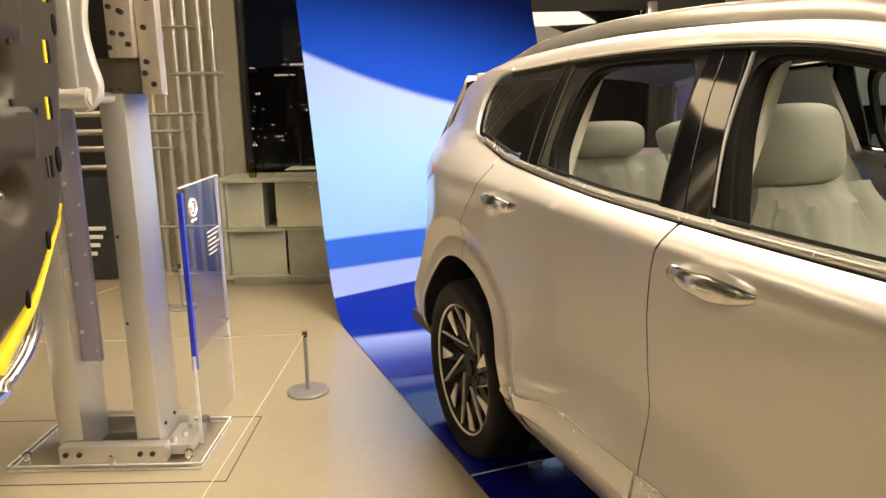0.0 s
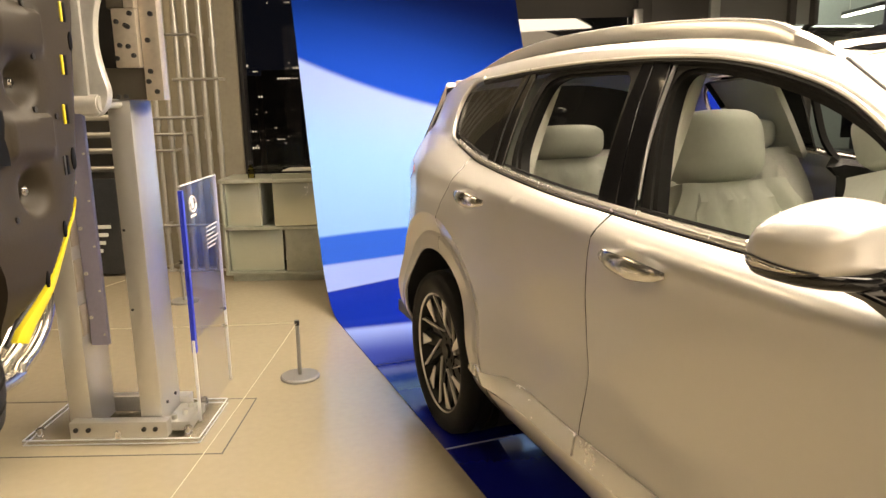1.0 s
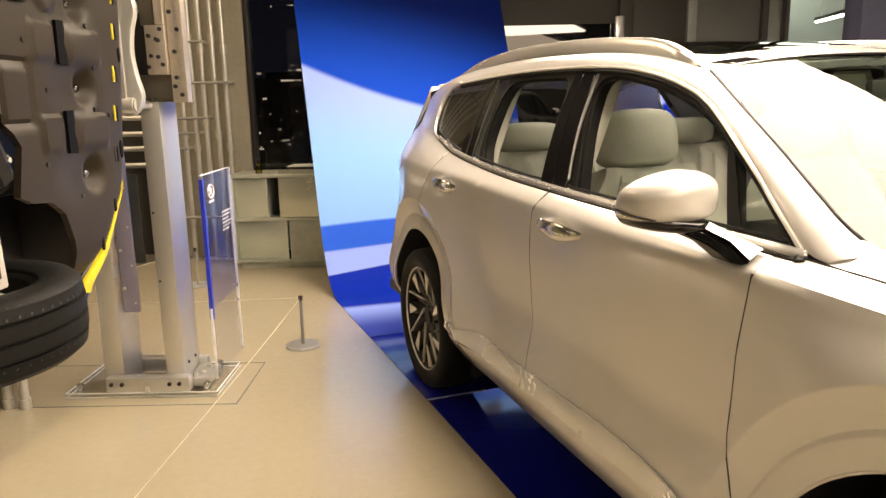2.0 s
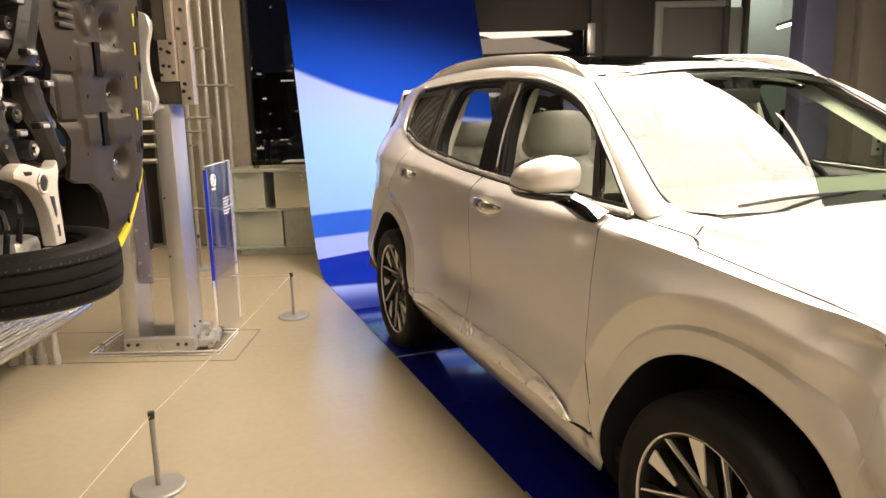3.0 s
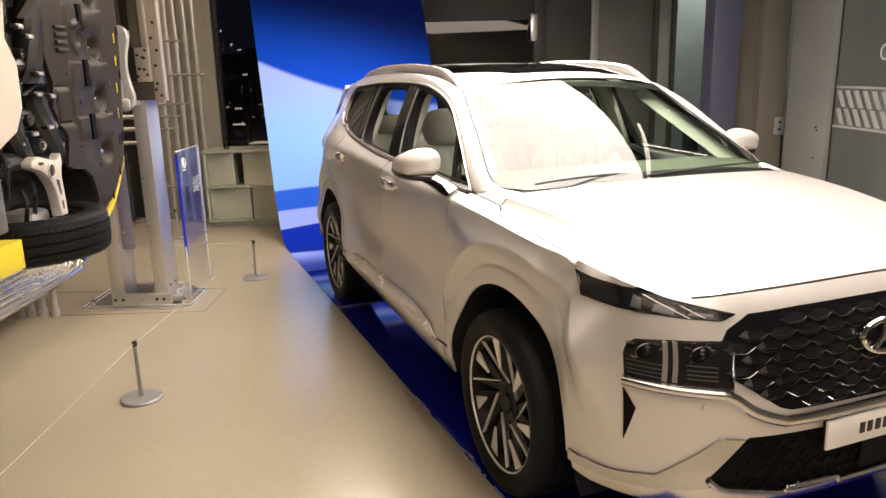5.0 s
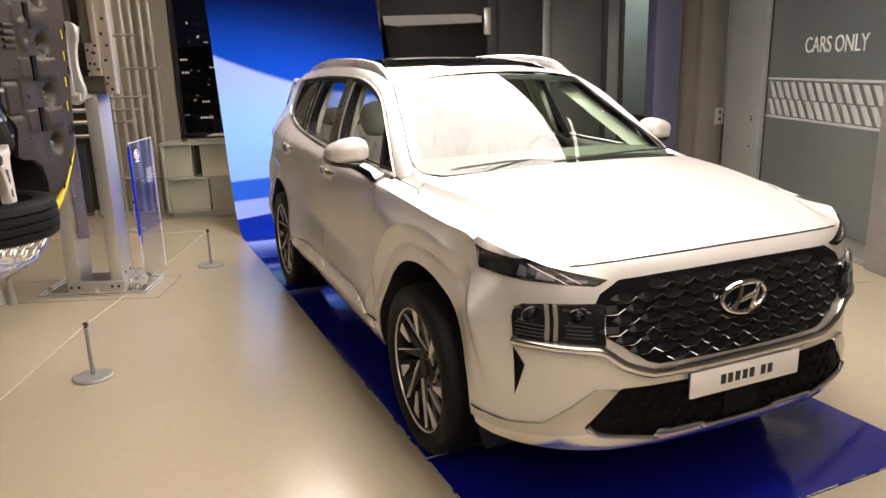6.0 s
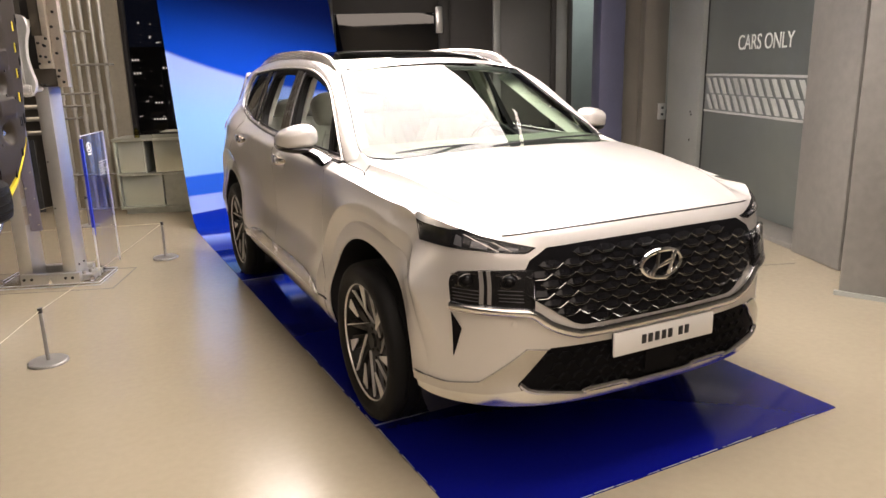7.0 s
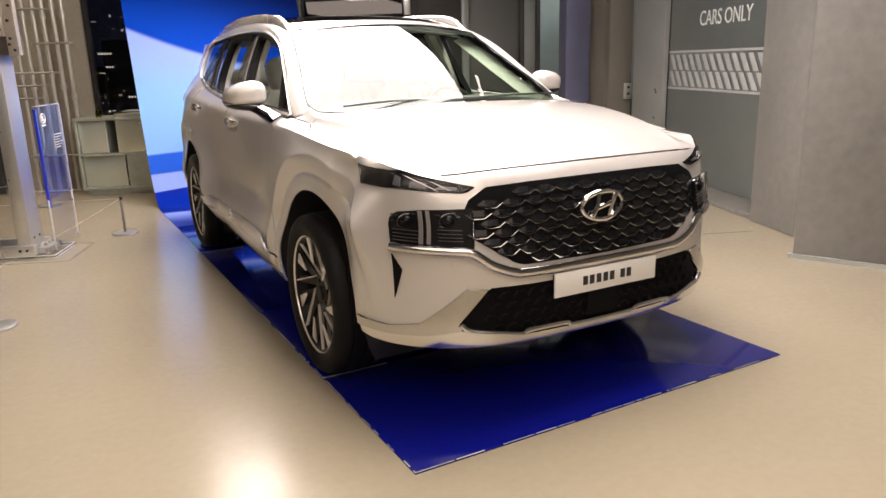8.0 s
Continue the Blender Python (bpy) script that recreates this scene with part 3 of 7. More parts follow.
# rails and a dark panel in the recess
rail = thing("wall_rail", "row of pale horizontal tubes over a dark panel", "rail", ROOM @ pose(-4.4, 4.3, 0))
for z in (0.92, 1.08, 1.22, 1.37, 1.52):
    bm = bmesh.new()
    rod(bm, (-5.2, 4.3, z), (-4.02, 4.3, z), 0.026, 12)
    room_part("tube", bm, ALU, rail)
for u in (-5.2, -4.05):
    room_part("upright", bx((u, 4.33, 0), (u + 0.05, 4.38, 1.65), 0.004), GREYPANEL, rail)
room_part("panel", bx((-5.4, 4.02, 0.02), (-4.05, 4.06, 0.86), 0.004), mat("dark_smoked_panel", (0.03, 0.032, 0.035), 0.2, var=0.2), rail, "smoked dark panel")
for k in range(4):
    room_part("strip", bx((-4.42 + k * 0.04, 4.0, 0.22 + 0.07 * k), (-4.24 + k * 0.03, 4.018, 0.25 + 0.07 * k), 0.002), WHITESHEET, rail, "short pale strip")

# far city lights outside
bm = bmesh.new()
rnd = random.Random(5)
for k in range(300):
    u = rnd.uniform(-34, -4)
    z = 1.5 + abs(rnd.gauss(0, 1)) * (5.5 if k % 2 else 2.6) - 3.0
    s = rnd.choice((0.02, 0.025, 0.035, 0.05, 0.08))
    n0 = rnd.choice((1, 1, 2, 3, 5))
    for j in range(n0):
        a = [bm.verts.new((u + dx + j * s * 2.2, 46, z + dz)) for dx, dz in ((0, 0), (s, 0), (s, s * 1.4), (0, s * 1.4))]
        bm.faces.new(a)
tagged(room_part("city_lights", bm, glow("city_glow", (1.0, 0.88, 0.7), 1.6), smooth=False), "scattered lit windows of a distant city at night", "city lights", kind="stuff")
bm = bmesh.new()
for k in range(26):
    u = -44 + k * 2.4 + rnd.uniform(-0.5, 0.5)
    box(bm, (u, 47, -20), (u + rnd.uniform(1.6, 3.0), 50, rnd.uniform(-1, 6)))
tagged(room_part("backdrop", bm, mat("night_facade", (0.006, 0.006, 0.007), 0.8), smooth=False), "dark skyline of distant buildings", "backdrop", kind="structure")

# luminous ceiling box above the car and linear lamps
BZ = 2.95
lb = thing("ceiling_lightbox", "large rectangular glowing ceiling lightbox above the car", "lightbox", pose(0, 0, BZ))
part("diffuser", bx((-0.80, -2.8, BZ), (1.13, 2.9, BZ + 0.03)), glow("lightbox_glow", (1.0, 0.94, 0.85), BOX_GLOW), lb)
part("frame", bx((-0.84, -2.84, BZ + 0.032), (1.17, 2.94, BZ + 0.12), 0.01), JAMBMETAL, lb)
for x, y in ((-0.70, -2.7), (0.9, -2.7), (-0.70, 2.8), (0.9, 2.8)):
    bm = bmesh.new()
    rod(bm, (x, y, BZ + 0.12), (x, y, 4.6), 0.008, 8)
    part("hanger", bm, STEEL, lb)
# unseen fill panels, added to brighten the car's flank and the back floor
for u0, u1, v0, v1, power in ((-5.7, -4.4, -0.6, 3.6, SIDE_FILL), (-2.5, -1.2, 4.35, 5.55, BACK_FILL)):
    sb = thing("fill_panel", "unseen warm white fill panel under the ceiling", "lamp", ROOM @ pose((u0 + u1) / 2, (v0 + v1) / 2, 4.4), "ceiling panels")
    room_part("diffuser", bx((u0, v0, 4.38), (u1, v1, 4.40)), glow("panel_glow", (1.0, 0.85, 0.62), power), sb)
    room_part("frame", bx((u0 - 0.03, v0 - 0.03, 4.402), (u1 + 0.03, v1 + 0.03, 4.60), 0.01), DARKTRIM, sb)
fb = thing("ceiling_lightbox", "broad dim ceiling lightbox over the floor before the car", "lightbox", pose(-1.8, -5.6, BZ))
part("diffuser", bx((-3.6, -8.3, BZ), (0.0, -3.0, BZ + 0.03)), glow("front_box_glow", (1.0, 0.88, 0.72), FRONT_GLOW), fb)
part("frame", bx((-3.64, -8.34, BZ + 0.032), (0.04, -2.96, BZ + 0.12), 0.01), JAMBMETAL, fb)
for x, y in ((-3.5, -8.2), (-0.1, -8.2), (-3.5, -3.1), (-0.1, -3.1)):
    bm = bmesh.new()
    rod(bm, (x, y, BZ + 0.12), (x, y, 4.6), 0.008, 8)
    part("hanger", bm, STEEL, fb)
# added fill light out of view, lifts the side room and sliding door
sl = thing("fill_panel", "unseen cool white fill panel of the side room", "lamp", ROOM @ pose(3.9, 7.2, 3.4), "ceiling panels")
room_part("diffuser", bx((3.2, 6.6, 3.38), (4.8, 7.9, 3.40)), glow("side_room_glow", (0.80, 1.0, 0.96), SIDE_ROOM_FILL), sl)
room_part("frame", bx((3.17, 6.57, 3.402), (4.83, 7.93, 3.46), 0.01), DARKTRIM, sl)
for u, v in ((3.3, 6.7), (4.7, 6.7), (3.3, 7.8), (4.7, 7.8)):
    bm = bmesh.new()
    rod(bm, (u, v, 3.46), (u, v, 4.6), 0.008, 8)
    room_part("hanger", bm, STEEL, sl)
for u, v0, v1 in ((4.1, 4.6, 6.0), (2.3, -0.8, 1.6), (-4.0, -3.4, -1.0), (-1.2, -7.6, -5.2), (1.8, -7.6, -5.2)):
    tl = thing("linear_lamp", "slim white linear ceiling lamp", "lamp", ROOM @ pose(u, (v0 + v1) / 2, 4.2), "linear ceiling lamps")
    room_part("tube", bx((u - 0.035, v0, 4.20), (u + 0.035, v1, 4.22), 0.004), glow("tube_glow", (1.0, 0.92, 0.80), TUBE_GLOW), tl)
    room_part("housing", bx((u - 0.045, v0 - 0.01, 4.222), (u + 0.045, v1 + 0.01, 4.28), 0.006), DARKTRIM, tl)
    room_part("hanger", bx((u - 0.006, v0 + 0.2, 4.28), (u + 0.006, v0 + 0.212, 4.6)), STEEL, tl)

# pendant linear lamp in the side room
a, b = Vector((3.58, 6.87, 2.35)), Vector((2.98, 5.05, 2.25))
d = (b - a).normalized()
pm = Matrix.Translation(a) @ d.to_track_quat("X", "Z").to_matrix().to_4x4()
pl = thing("pendant_lamp", "slim white pendant lamp in the side room", "lamp", ROOM @ Matrix.Translation((a + b) / 2))
room_part("tube", bx((0, -0.025, 0), ((b - a).length, 0.025, 0.02), 0.003, pm), glow("pendant_glow", (0.92, 1.0, 0.98), TUBE_GLOW), pl)
room_part("housing", bx((-0.01, -0.032, 0.022), ((b - a).length + 0.01, 0.032, 0.06), 0.004, pm), DARKTRIM, pl)
for t in (0.15, 0.85):
    q = a.lerp(b, t)
    bm = bmesh.new()
    rod(bm, q + Vector((0, 0, 0.05)), (q.x, q.y, 4.6), 0.004, 6)
    room_part("cable", bm, STEEL, pl)

# ---- printed sheet and mat under the car ----
XL, XR = -0.935, 0.965
TURN_M = pose(0, 0, 0, 0, 0, 0.75)
prof = spline([(2.2, 0.006), (2.9, 0.006), (3.15, 0.012), (3.32, 0.07), (3.46, 0.22), (3.60, 0.50), (3.78, 1.06), (4.04, 1.83), (4.26, 2.45), (4.55, 3.25)], 8)
run = [2.2]
for a, b in zip(prof, prof[1:]):
    run.append(run[-1] + math.hypot(b[0] - a[0], b[1] - a[1]))
bm = bmesh.new()
lay = bm.verts.layers.float_vector.new("run")
cols = 13
grid = []
for off in (0.0, 0.006):
    rows = []
    for i, (y, z) in enumerate(prof):
        a, b = prof[max(0, i - 1)], prof[min(len(prof) - 1, i + 1)]
        t = Vector((b[0] - a[0], b[1] - a[1])).normalized()
        row = []
        for k in range(cols):
            x = XL + (XR - XL) * k / (cols - 1)
            v = bm.verts.new(TURN_M @ Vector((x, y + t.y * off, z - t.x * off + (0.0 if z > 0.03 else 0))))
            v[lay] = (x, run[i], 0)
            row.append(v)
        rows.append(row)
    grid.append(rows)
for s, rows in enumerate(grid):
    for i in range(len(rows) - 1):
        for k in range(cols - 1):
            f = (rows[i][k], rows[i][k + 1], rows[i + 1][k + 1], rows[i + 1][k])
            bm.faces.new(f if s == 0 else f[::-1])
for i in range(len(prof) - 1):
    for k in (0, cols - 1):
        bm.faces.new((grid[0][i][k], grid[0][i + 1][k], grid[1][i + 1][k], grid[1][i][k]))
bmesh.ops.recalc_face_normals(bm, faces=bm.faces)
bd = thing("backdrop_sheet", "tall leaning blue and white printed display sheet", "display backdrop", pose(0, 3.8, 0))
part("sheet", bm, BACKDROP, bd)
part("support", bx((-0.5, 4.32, 0), (-0.44, 4.42, 2.3), 0.004), ALU, bd)
part("support", bx((0.44, 4.32, 0), (0.5, 4.42, 2.3), 0.004), ALU, bd)
cm = thing("display_mat", "glossy deep blue display mat under the car", "mat", pose(0, -0.2, 0))
for y0, y1 in ((-2.455, -1.552), (-1.548, 1.108), (1.112, 2.196)):
    part("mat_panel", bx((XL, y0, 0.0), (XR, y1, 0.006), 0.0015, TURN_M), MATBLUE, cm)
for y in (-1.55, 1.11):
    part("seam", bx((XL, y - 0.004, 0.0062), (-0.62, y + 0.004, 0.0075), 0, TURN_M), GREYTEXT, cm, "pale seam tape")

# worn pale edge of the mat
rnd = random.Random(5)
bm = bmesh.new()
for a, b in (((XL, -2.455), (XR, -2.455)), ((XL, -2.455), (XL, -0.4))):
    p, q = Vector(a), Vector(b)
    along, done = (q - p).normalized(), 0.0
    while done < (q - p).length - 0.1:
        n0 = rnd.uniform(0.015, 0.10)
        w0 = rnd.uniform(0.002, 0.006)
        c0, c1 = p + along * done, p + along * (done + n0)
        across = Vector((-along.y, along.x)) * (w0 if along.x > 0.5 else -w0)
        lo, hi = c0, c1 + across
        box(bm, (min(lo.x, hi.x), min(lo.y, hi.y), 0.0062), (max(lo.x, hi.x), max(lo.y, hi.y), 0.0072), 0.0, TURN_M)
        done += n0 + rnd.choice((0.0, 0.01, 0.03, 0.08))
tagged(part("worn_edge", bm, STRIPEPAINT, cm, smooth=False), "frayed whitish edge of the mat", kind="stuff")


# ---- rope posts ----
def rope_post(u, v, h=0.315):
    x, y = (ROOM @ Vector((u, v, 0))).xy
    t = thing("rope_post", "low grey barrier post on a round base", "barrier post", pose(x, y, 0), "barrier posts")
    bm = bmesh.new()
    lathe(bm, [(0.0, 0.001), (0.0, 0.105), (0.010, 0.105), (0.016, 0.098), (0.018, 0.001)], 36, "z")
    bmesh.ops.translate(bm, vec=(x, y, 0), verts=bm.verts)
    part("base", bm, POSTGREY, t)
    bm = bmesh.new()
    rod(bm, (x, y, 0.016), (x, y, h), 0.0105, 14)
    part("post", bm, POSTGREY, t)
    bm = bmesh.new()
    rod(bm, (x, y, h - 0.02), (x, y, h + 0.008), 0.013, 14)
    part("cap", bm, DARKTRIM, t)
    return Vector((x, y, h - 0.006))


def uv_of(x, y):
    q = ROOM.inverted() @ Vector((x, y, 0))
    return q.x, q.y


tops = [rope_post(*uv_of(-2.245, 0.05)), rope_post(*uv_of(-1.385, 2.19)), rope_post(-3.25, 3.15), rope_post(-3.9, 1.55)]
tops.append(rope_post(-2.08, -2.9))
more = tops[-1]
for a, b in ((tops[0], tops[1]), (tops[1], tops[3]), (tops[3], tops[2]), (more, tops[0])):
    bm = bmesh.new()
    tube(bm, [a.lerp(b, k / 12) - Vector((0, 0, 0.012 * math.sin(math.pi * k / 12))) for k in range(13)], 0.0015, 6)
    tagged(part("barrier_cord", bm, CORD), "thin cream elastic cord strung between posts", "cord", "barrier cords")


# ---- the white car ----
WHEEL_Y = (-1.45, 1.305)
WHEEL_Z = 0.365
ARCH_Z, R0, R1, R2 = 0.378, 0.462, 0.522, 0.615
HALF = curve_fn((0.16, 0.80), (0.24, 0.865), (0.34, 0.895), (0.46, 0.912), (0.6, 0.904), (0.75, 0.908), (0.9, 0.924), (1.0, 0.936), (1.05, 0.942), (1.085, 0.943), (1.12, 0.928), (1.2, 0.868))
NOSE = curve_fn((0.18, -2.21), (0.26, -2.29), (0.36, -2.335), (0.45, -2.342), (0.62, -2.342), (0.75, -2.325), (0.85, -2.300), (0.93, -2.268), (0.98, -2.225), (1.05, -2.10))
NP = 3.65
TAIL = curve_fn((0.2, 2.28), (0.45, 2.38), (0.8, 2.37), (1.1, 2.36), (1.35, 2.32), (1.6, 2.25))
LOWER = curve_fn((-2.4, -0.14), (-2.1, -0.11), (-1.83, -0.08), (-1.5, -0.05), (-1.1, -0.015), (-0.8, 0.0))
YF, YR = -1.25, 1.0
FLEN = 1.35
# side of the body: shoulder crease, belt line, the section below the crease, and the inward lean of the windows
CREASE_Z = curve_fn((-2.0, 0.985), (-1.85, 1.014), (-1.5, 1.052), (-1.2, 1.076), (-0.6, 1.098), (0.0, 1.115), (0.5, 1.136), (0.9, 1.153), (1.3, 1.164), (1.8, 1.160), (2.3, 1.15))
CREASE_X = curve_fn((-2.0, 0.765), (-1.85, 0.797), (-1.7, 0.832), (-1.5, 0.852), (-1.2, 0.864), (-0.6, 0.870), (0.5, 0.872), (1.2, 0.876), (2.3, 0.872))
BELT_Z = curve_fn((-1.3, 1.108), (-0.97, 1.118), (-0.6, 1.130), (-0.03, 1.147), (0.16, 1.154), (0.4, 1.163), (0.71, 1.184), (0.9, 1.201), (1.11, 1.224), (1.37, 1.278), (1.6, 1.315), (2.2, 1.36))
TUCK = curve_fn((0.0, 0.0), (0.04, 0.004), (0.12, 0.004), (0.34, 0.0), (0.42, 0.0))
TAPER = curve_fn((-1.2, 0.040), (-0.97, 0.026), (-0.5, 0.010), (0.0, 0.0), (1.2, 0.0), (1.9, 0.004))
HANDLES = ((-0.075, 1.046), (0.972, 1.090))


def below(d):
    # section of the flank by the distance below the crease: nearly upright, kicked out at the sill, tucked under
    return TUCK(min(d, 0.42)) + 0.036 * smoothstep(0.40, 0.64, d) - 0.085 * smoothstep(0.70, 0.92, d)


def arch_ring(y, z):
    # distance from the nearer wheel's arch centre, stretched a little towards the nose
    d = min(WHEEL_Y, key=lambda c: abs(c - y))
    return math.hypot(y - d, z - ARCH_Z) - (0.018 * smoothstep(0.0, 0.4, d - y) if d < 0 else 0.0)


def flare(y, z):
    r = arch_ring(y, z)
    if r > R2 + 0.32:
        return 0.0
    top, dip, lip = (0.036, 0.026, 0.012) if y < 0 else (0.052, 0.028, 0.012)
    if r >= R2:
        h = top * max(0.0, 1 - (r - R2) / 0.30) ** 1.7
    elif r > R1 + 0.010:
        h = top - dip * (R2 - r) / (R2 - R1 - 0.010)
    else:
        h = top - dip + lip * smoothstep(R1 + 0.010, R1, r)
    zc = CREASE_Z(y)
    return h * smoothstep(0.25, 0.58, z) * (1 - smoothstep(zc - 0.12, zc - 0.002, z))


def glass_x(y, z):
    return 0.80 - 0.41 * (z - 1.16) - TAPER(y) + 0.010 * math.sin(math.pi * min(1, max(0, (z - 1.14) / 0.43)))


def flank(y, z):
    zc, zb = CREASE_Z(y), BELT_Z(y)
    if z >= zb:
        return glass_x(y, z)
    x = CREASE_X(y) + below(max(0.0, zc - z)) + flare(y, z)
    z0 = zc - 0.030 * smoothstep(-1.1, -0.6, y)
    if z > z0:
        t = (z - z0) / (zb - z0)
        x += (glass_x(y, zb) - x) * t ** 1.5
    for y0, zh in HANDLES:
        d = math.hypot((y - y0 - 0.005) / 0.105, (z - zh + 0.006) / 0.050)
        if d < 1:
            x -= 0.022 * (1 - d * d) ** 1.4
    return x


def front_half(y, z):
    return HALF(z - LOWER(y)) - 0.004 * math.exp(-((z - 0.80) / 0.05) ** 2)


def skin_x(y, z):
    # half width of the body's outer skin
    if y >= YR:
        yn = min(0.9999, (y - YR) / (TAIL(z) - YR))
        return flank(y, z) * (1 - yn ** 3.6) ** (1 / 3.6)
    if y > -1.66:
        return flank(y, z)
    yn = min(0.9999, (YF - y) / (YF - NOSE(z)))
    cs = (1 - yn ** NP) ** (1 / NP)
    k = math.atan2(cs, yn) / (math.pi / 2)
    a = front_half(YF, z) + (front_half(max(y, -1.95), z) - front_half(YF, z)) * smoothstep(0.36, 0.64, k)
    x = a * cs + flare(y, z) * smoothstep(-2.12, -1.95, y)
    # the fender draws in towards the tail of the running lamp
    pinch = (0.078 * smoothstep(0.74, 0.93, z) - 0.05 * smoothstep(0.97, 1.02, z)) * (1 - smoothstep(-1.84, -1.66, y)) * smoothstep(-2.13, -1.92, y)
    return x + (flank(y, z) - x) * smoothstep(-1.98, -1.70, y) - pinch


def q_of_x(x, z):
    xn = min(0.9999, abs(x) / front_half(YF, z))
    return math.copysign(math.atan2(xn, (1 - xn ** NP) ** (1 / NP)) / (math.pi / 2) * FLEN, x)


def q_of_y(y, z):
    if y >= YF:
        return FLEN + (y - YF)
    yn = min(0.9999, (YF - y) / (YF - NOSE(z)))
    return math.atan2((1 - yn ** NP) ** (1 / NP), yn) / (math.pi / 2) * FLEN


def chart(q, z, off=0.0):
    # the nose: q runs from its middle round to the side
    s = -1.0 if q < 0 else 1.0
    k = abs(q)
    if k < FLEN:
        w = k / FLEN * math.pi / 2
        sn, cs = math.sin(w), math.cos(w)
        r = (abs(sn) ** NP + abs(cs) ** NP) ** (-1 / NP)
        y = YF - (YF - NOSE(z)) * cs * r
        if y > -2.15:
            x = skin_x(y, z)
        else:
            x = (front_half(YF, z) + (front_half(max(y, -1.95), z) - front_half(YF, z)) * smoothstep(0.36, 0.64, k / FLEN)) * sn * r
        nx, ny = sn, -cs
    else:
        y = YF + (k - FLEN)
        x = flank(y, z)
        nx, ny = 1.0, 0.0
    return (s * (x + nx * off), y + ny * off, z)


def on_side(y, z, s, off=0.0):
    return (s * (skin_x(y, z) + off), y, z)


def inside(poly, pts):
    a = np.array(poly)
    b = np.roll(a, -1, 0)
    p = np.array(pts)
    hit = np.zeros(len(p), bool)
    for (x0, y0), (x1, y1) in zip(a, b):
        cross = (y0 > p[:, 1]) != (y1 > p[:, 1])
        if abs(y1 - y0) > 1e-9:
            hit ^= cross & (p[:, 0] < x0 + (p[:, 1] - y0) * (x1 - x0) / (y1 - y0))
    return hit


def skin(name, outline, lift, material, parent, label="", feats=(), step=0.03, depth=0.010, core=(0, 0, 0.7), ratio=1.0):
    # a panel cut to an outline and laid on a smooth surface, with true surface normals and a folded rim
    ring = []
    n = len(outline)
    for i in range(n):
        a, b = np.array(outline[i], float), np.array(outline[(i + 1) % n], float)
        d = math.hypot(*(b - a))
        if d < 1e-5:
            continue
        m = max(1, math.ceil(d / step))
        ring += [tuple(a + (b - a) * j / m) for j in range(m)]
    verts, edges = list(ring), []
    for f in feats:
        dense = []
        for a, b in zip(f, f[1:]):
            a, b = np.array(a, float), np.array(b, float)
            m = max(1, math.ceil(math.hypot(*(b - a)) / step))
            dense += [tuple(a + (b - a) * j / m) for j in range(m)]
        dense.append(tuple(f[-1]))
        keep = inside(ring, dense)
        base = len(verts)
        verts += dense
        edges += [(base + j, base + j + 1) for j in range(len(dense) - 1) if keep[j] and keep[j + 1]]
        for j, k in enumerate(keep):
            if not k:
                verts[base + j] = ring[0]
    us, vs = [p[0] for p in ring], [p[1] for p in ring]
    cells = []
    j = 0
    v = min(vs) + step * ratio / 2
    while v < max(vs):
        u = min(us) + step * (0.5 if j % 2 else 1.0)
        while u < max(us):
            cells.append((u, v))
            u += step
        v += step * ratio * 0.9
        j += 1
    if cells:
        keep = inside(ring, cells)
        fixed = np.array(verts)
        cells = [c for c, k in zip(cells, keep) if k and np.min(np.hypot(fixed[:, 0] - c[0], fixed[:, 1] - c[1])) > step * 0.55 * min(1, ratio)]
    out = delaunay_2d_cdt([Vector(p) for p in verts + cells], edges, [list(range(len(ring)))], 1, 1e-5, False)
    flat, tris = out[0], [list(f) for f in out[2]]
    mids = inside(ring, [tuple(sum((flat[i] for i in f), Vector((0, 0))) / len(f)) for f in tris])
    tris = [f for f, k in zip(tris, mids) if k]
    pos, nor = [], []
    e = 0.0015
    for p in flat:
        u, v = p.x, p.y
        c = Vector(lift(u, v))
        du = Vector(lift(u + e, v)) - Vector(lift(u - e, v))
        dv = Vector(lift(u, v + e)) - Vector(lift(u, v - e))
        nn = du.cross(dv)
        nor.append(nn.normalized() if nn.length > 1e-12 else Vector((0, 0, 1)))
        pos.append(c)
    if sum(nor[f[0]].dot(pos[f[0]] - Vector(core)) for f in tris) < 0:
        nor = [-k for k in nor]
    faces, count = [], {}
    for f in tris:
        g = (pos[f[1]] - pos[f[0]]).cross(pos[f[2]] - pos[f[0]])
        if g.length < 1e-12:
            continue
        f = f if g.dot(nor[f[0]] + nor[f[1]] + nor[f[2]]) > 0 else f[::-1]
        faces.append(f)
        for i in range(len(f)):
            count[(f[i], f[(i + 1) % len(f)])] = f[(i + 2) % len(f)]
    if depth:
        rim = [(a, b) for a, b in count if (b, a) not in count]
        out_dir = {}
        for a, b in rim:
            t = (pos[b] - pos[a]).normalized()
            for k in (a, b):
                out_dir[k] = out_dir.get(k, Vector()) + t.cross(nor[k])
        twin = {}
        for k, d in out_dir.items():
            twin[k] = (len(pos), len(pos) + 1)
            d = d.normalized() if d.length > 1e-9 else nor[k]
            pos += [pos[k].copy(), pos[k] - nor[k] * depth]
            nor += [(d * 2 + nor[k]).normalized(), d]
        for a, b in rim:
            faces.append([twin[b][0], twin[a][0], twin[a][1], twin[b][1]])
    me = bpy.data.meshes.new(name)
    me.from_pydata([tuple(p) for p in pos], [], faces)
    me.validate()
    me.polygons.foreach_set("use_smooth", [True] * len(me.polygons))
    me.normals_split_custom_set_from_vertices([tuple(k) for k in nor])
    me.materials.append(material)
    ob = new(name, me)
    if parent is not None:
        ob.parent = parent
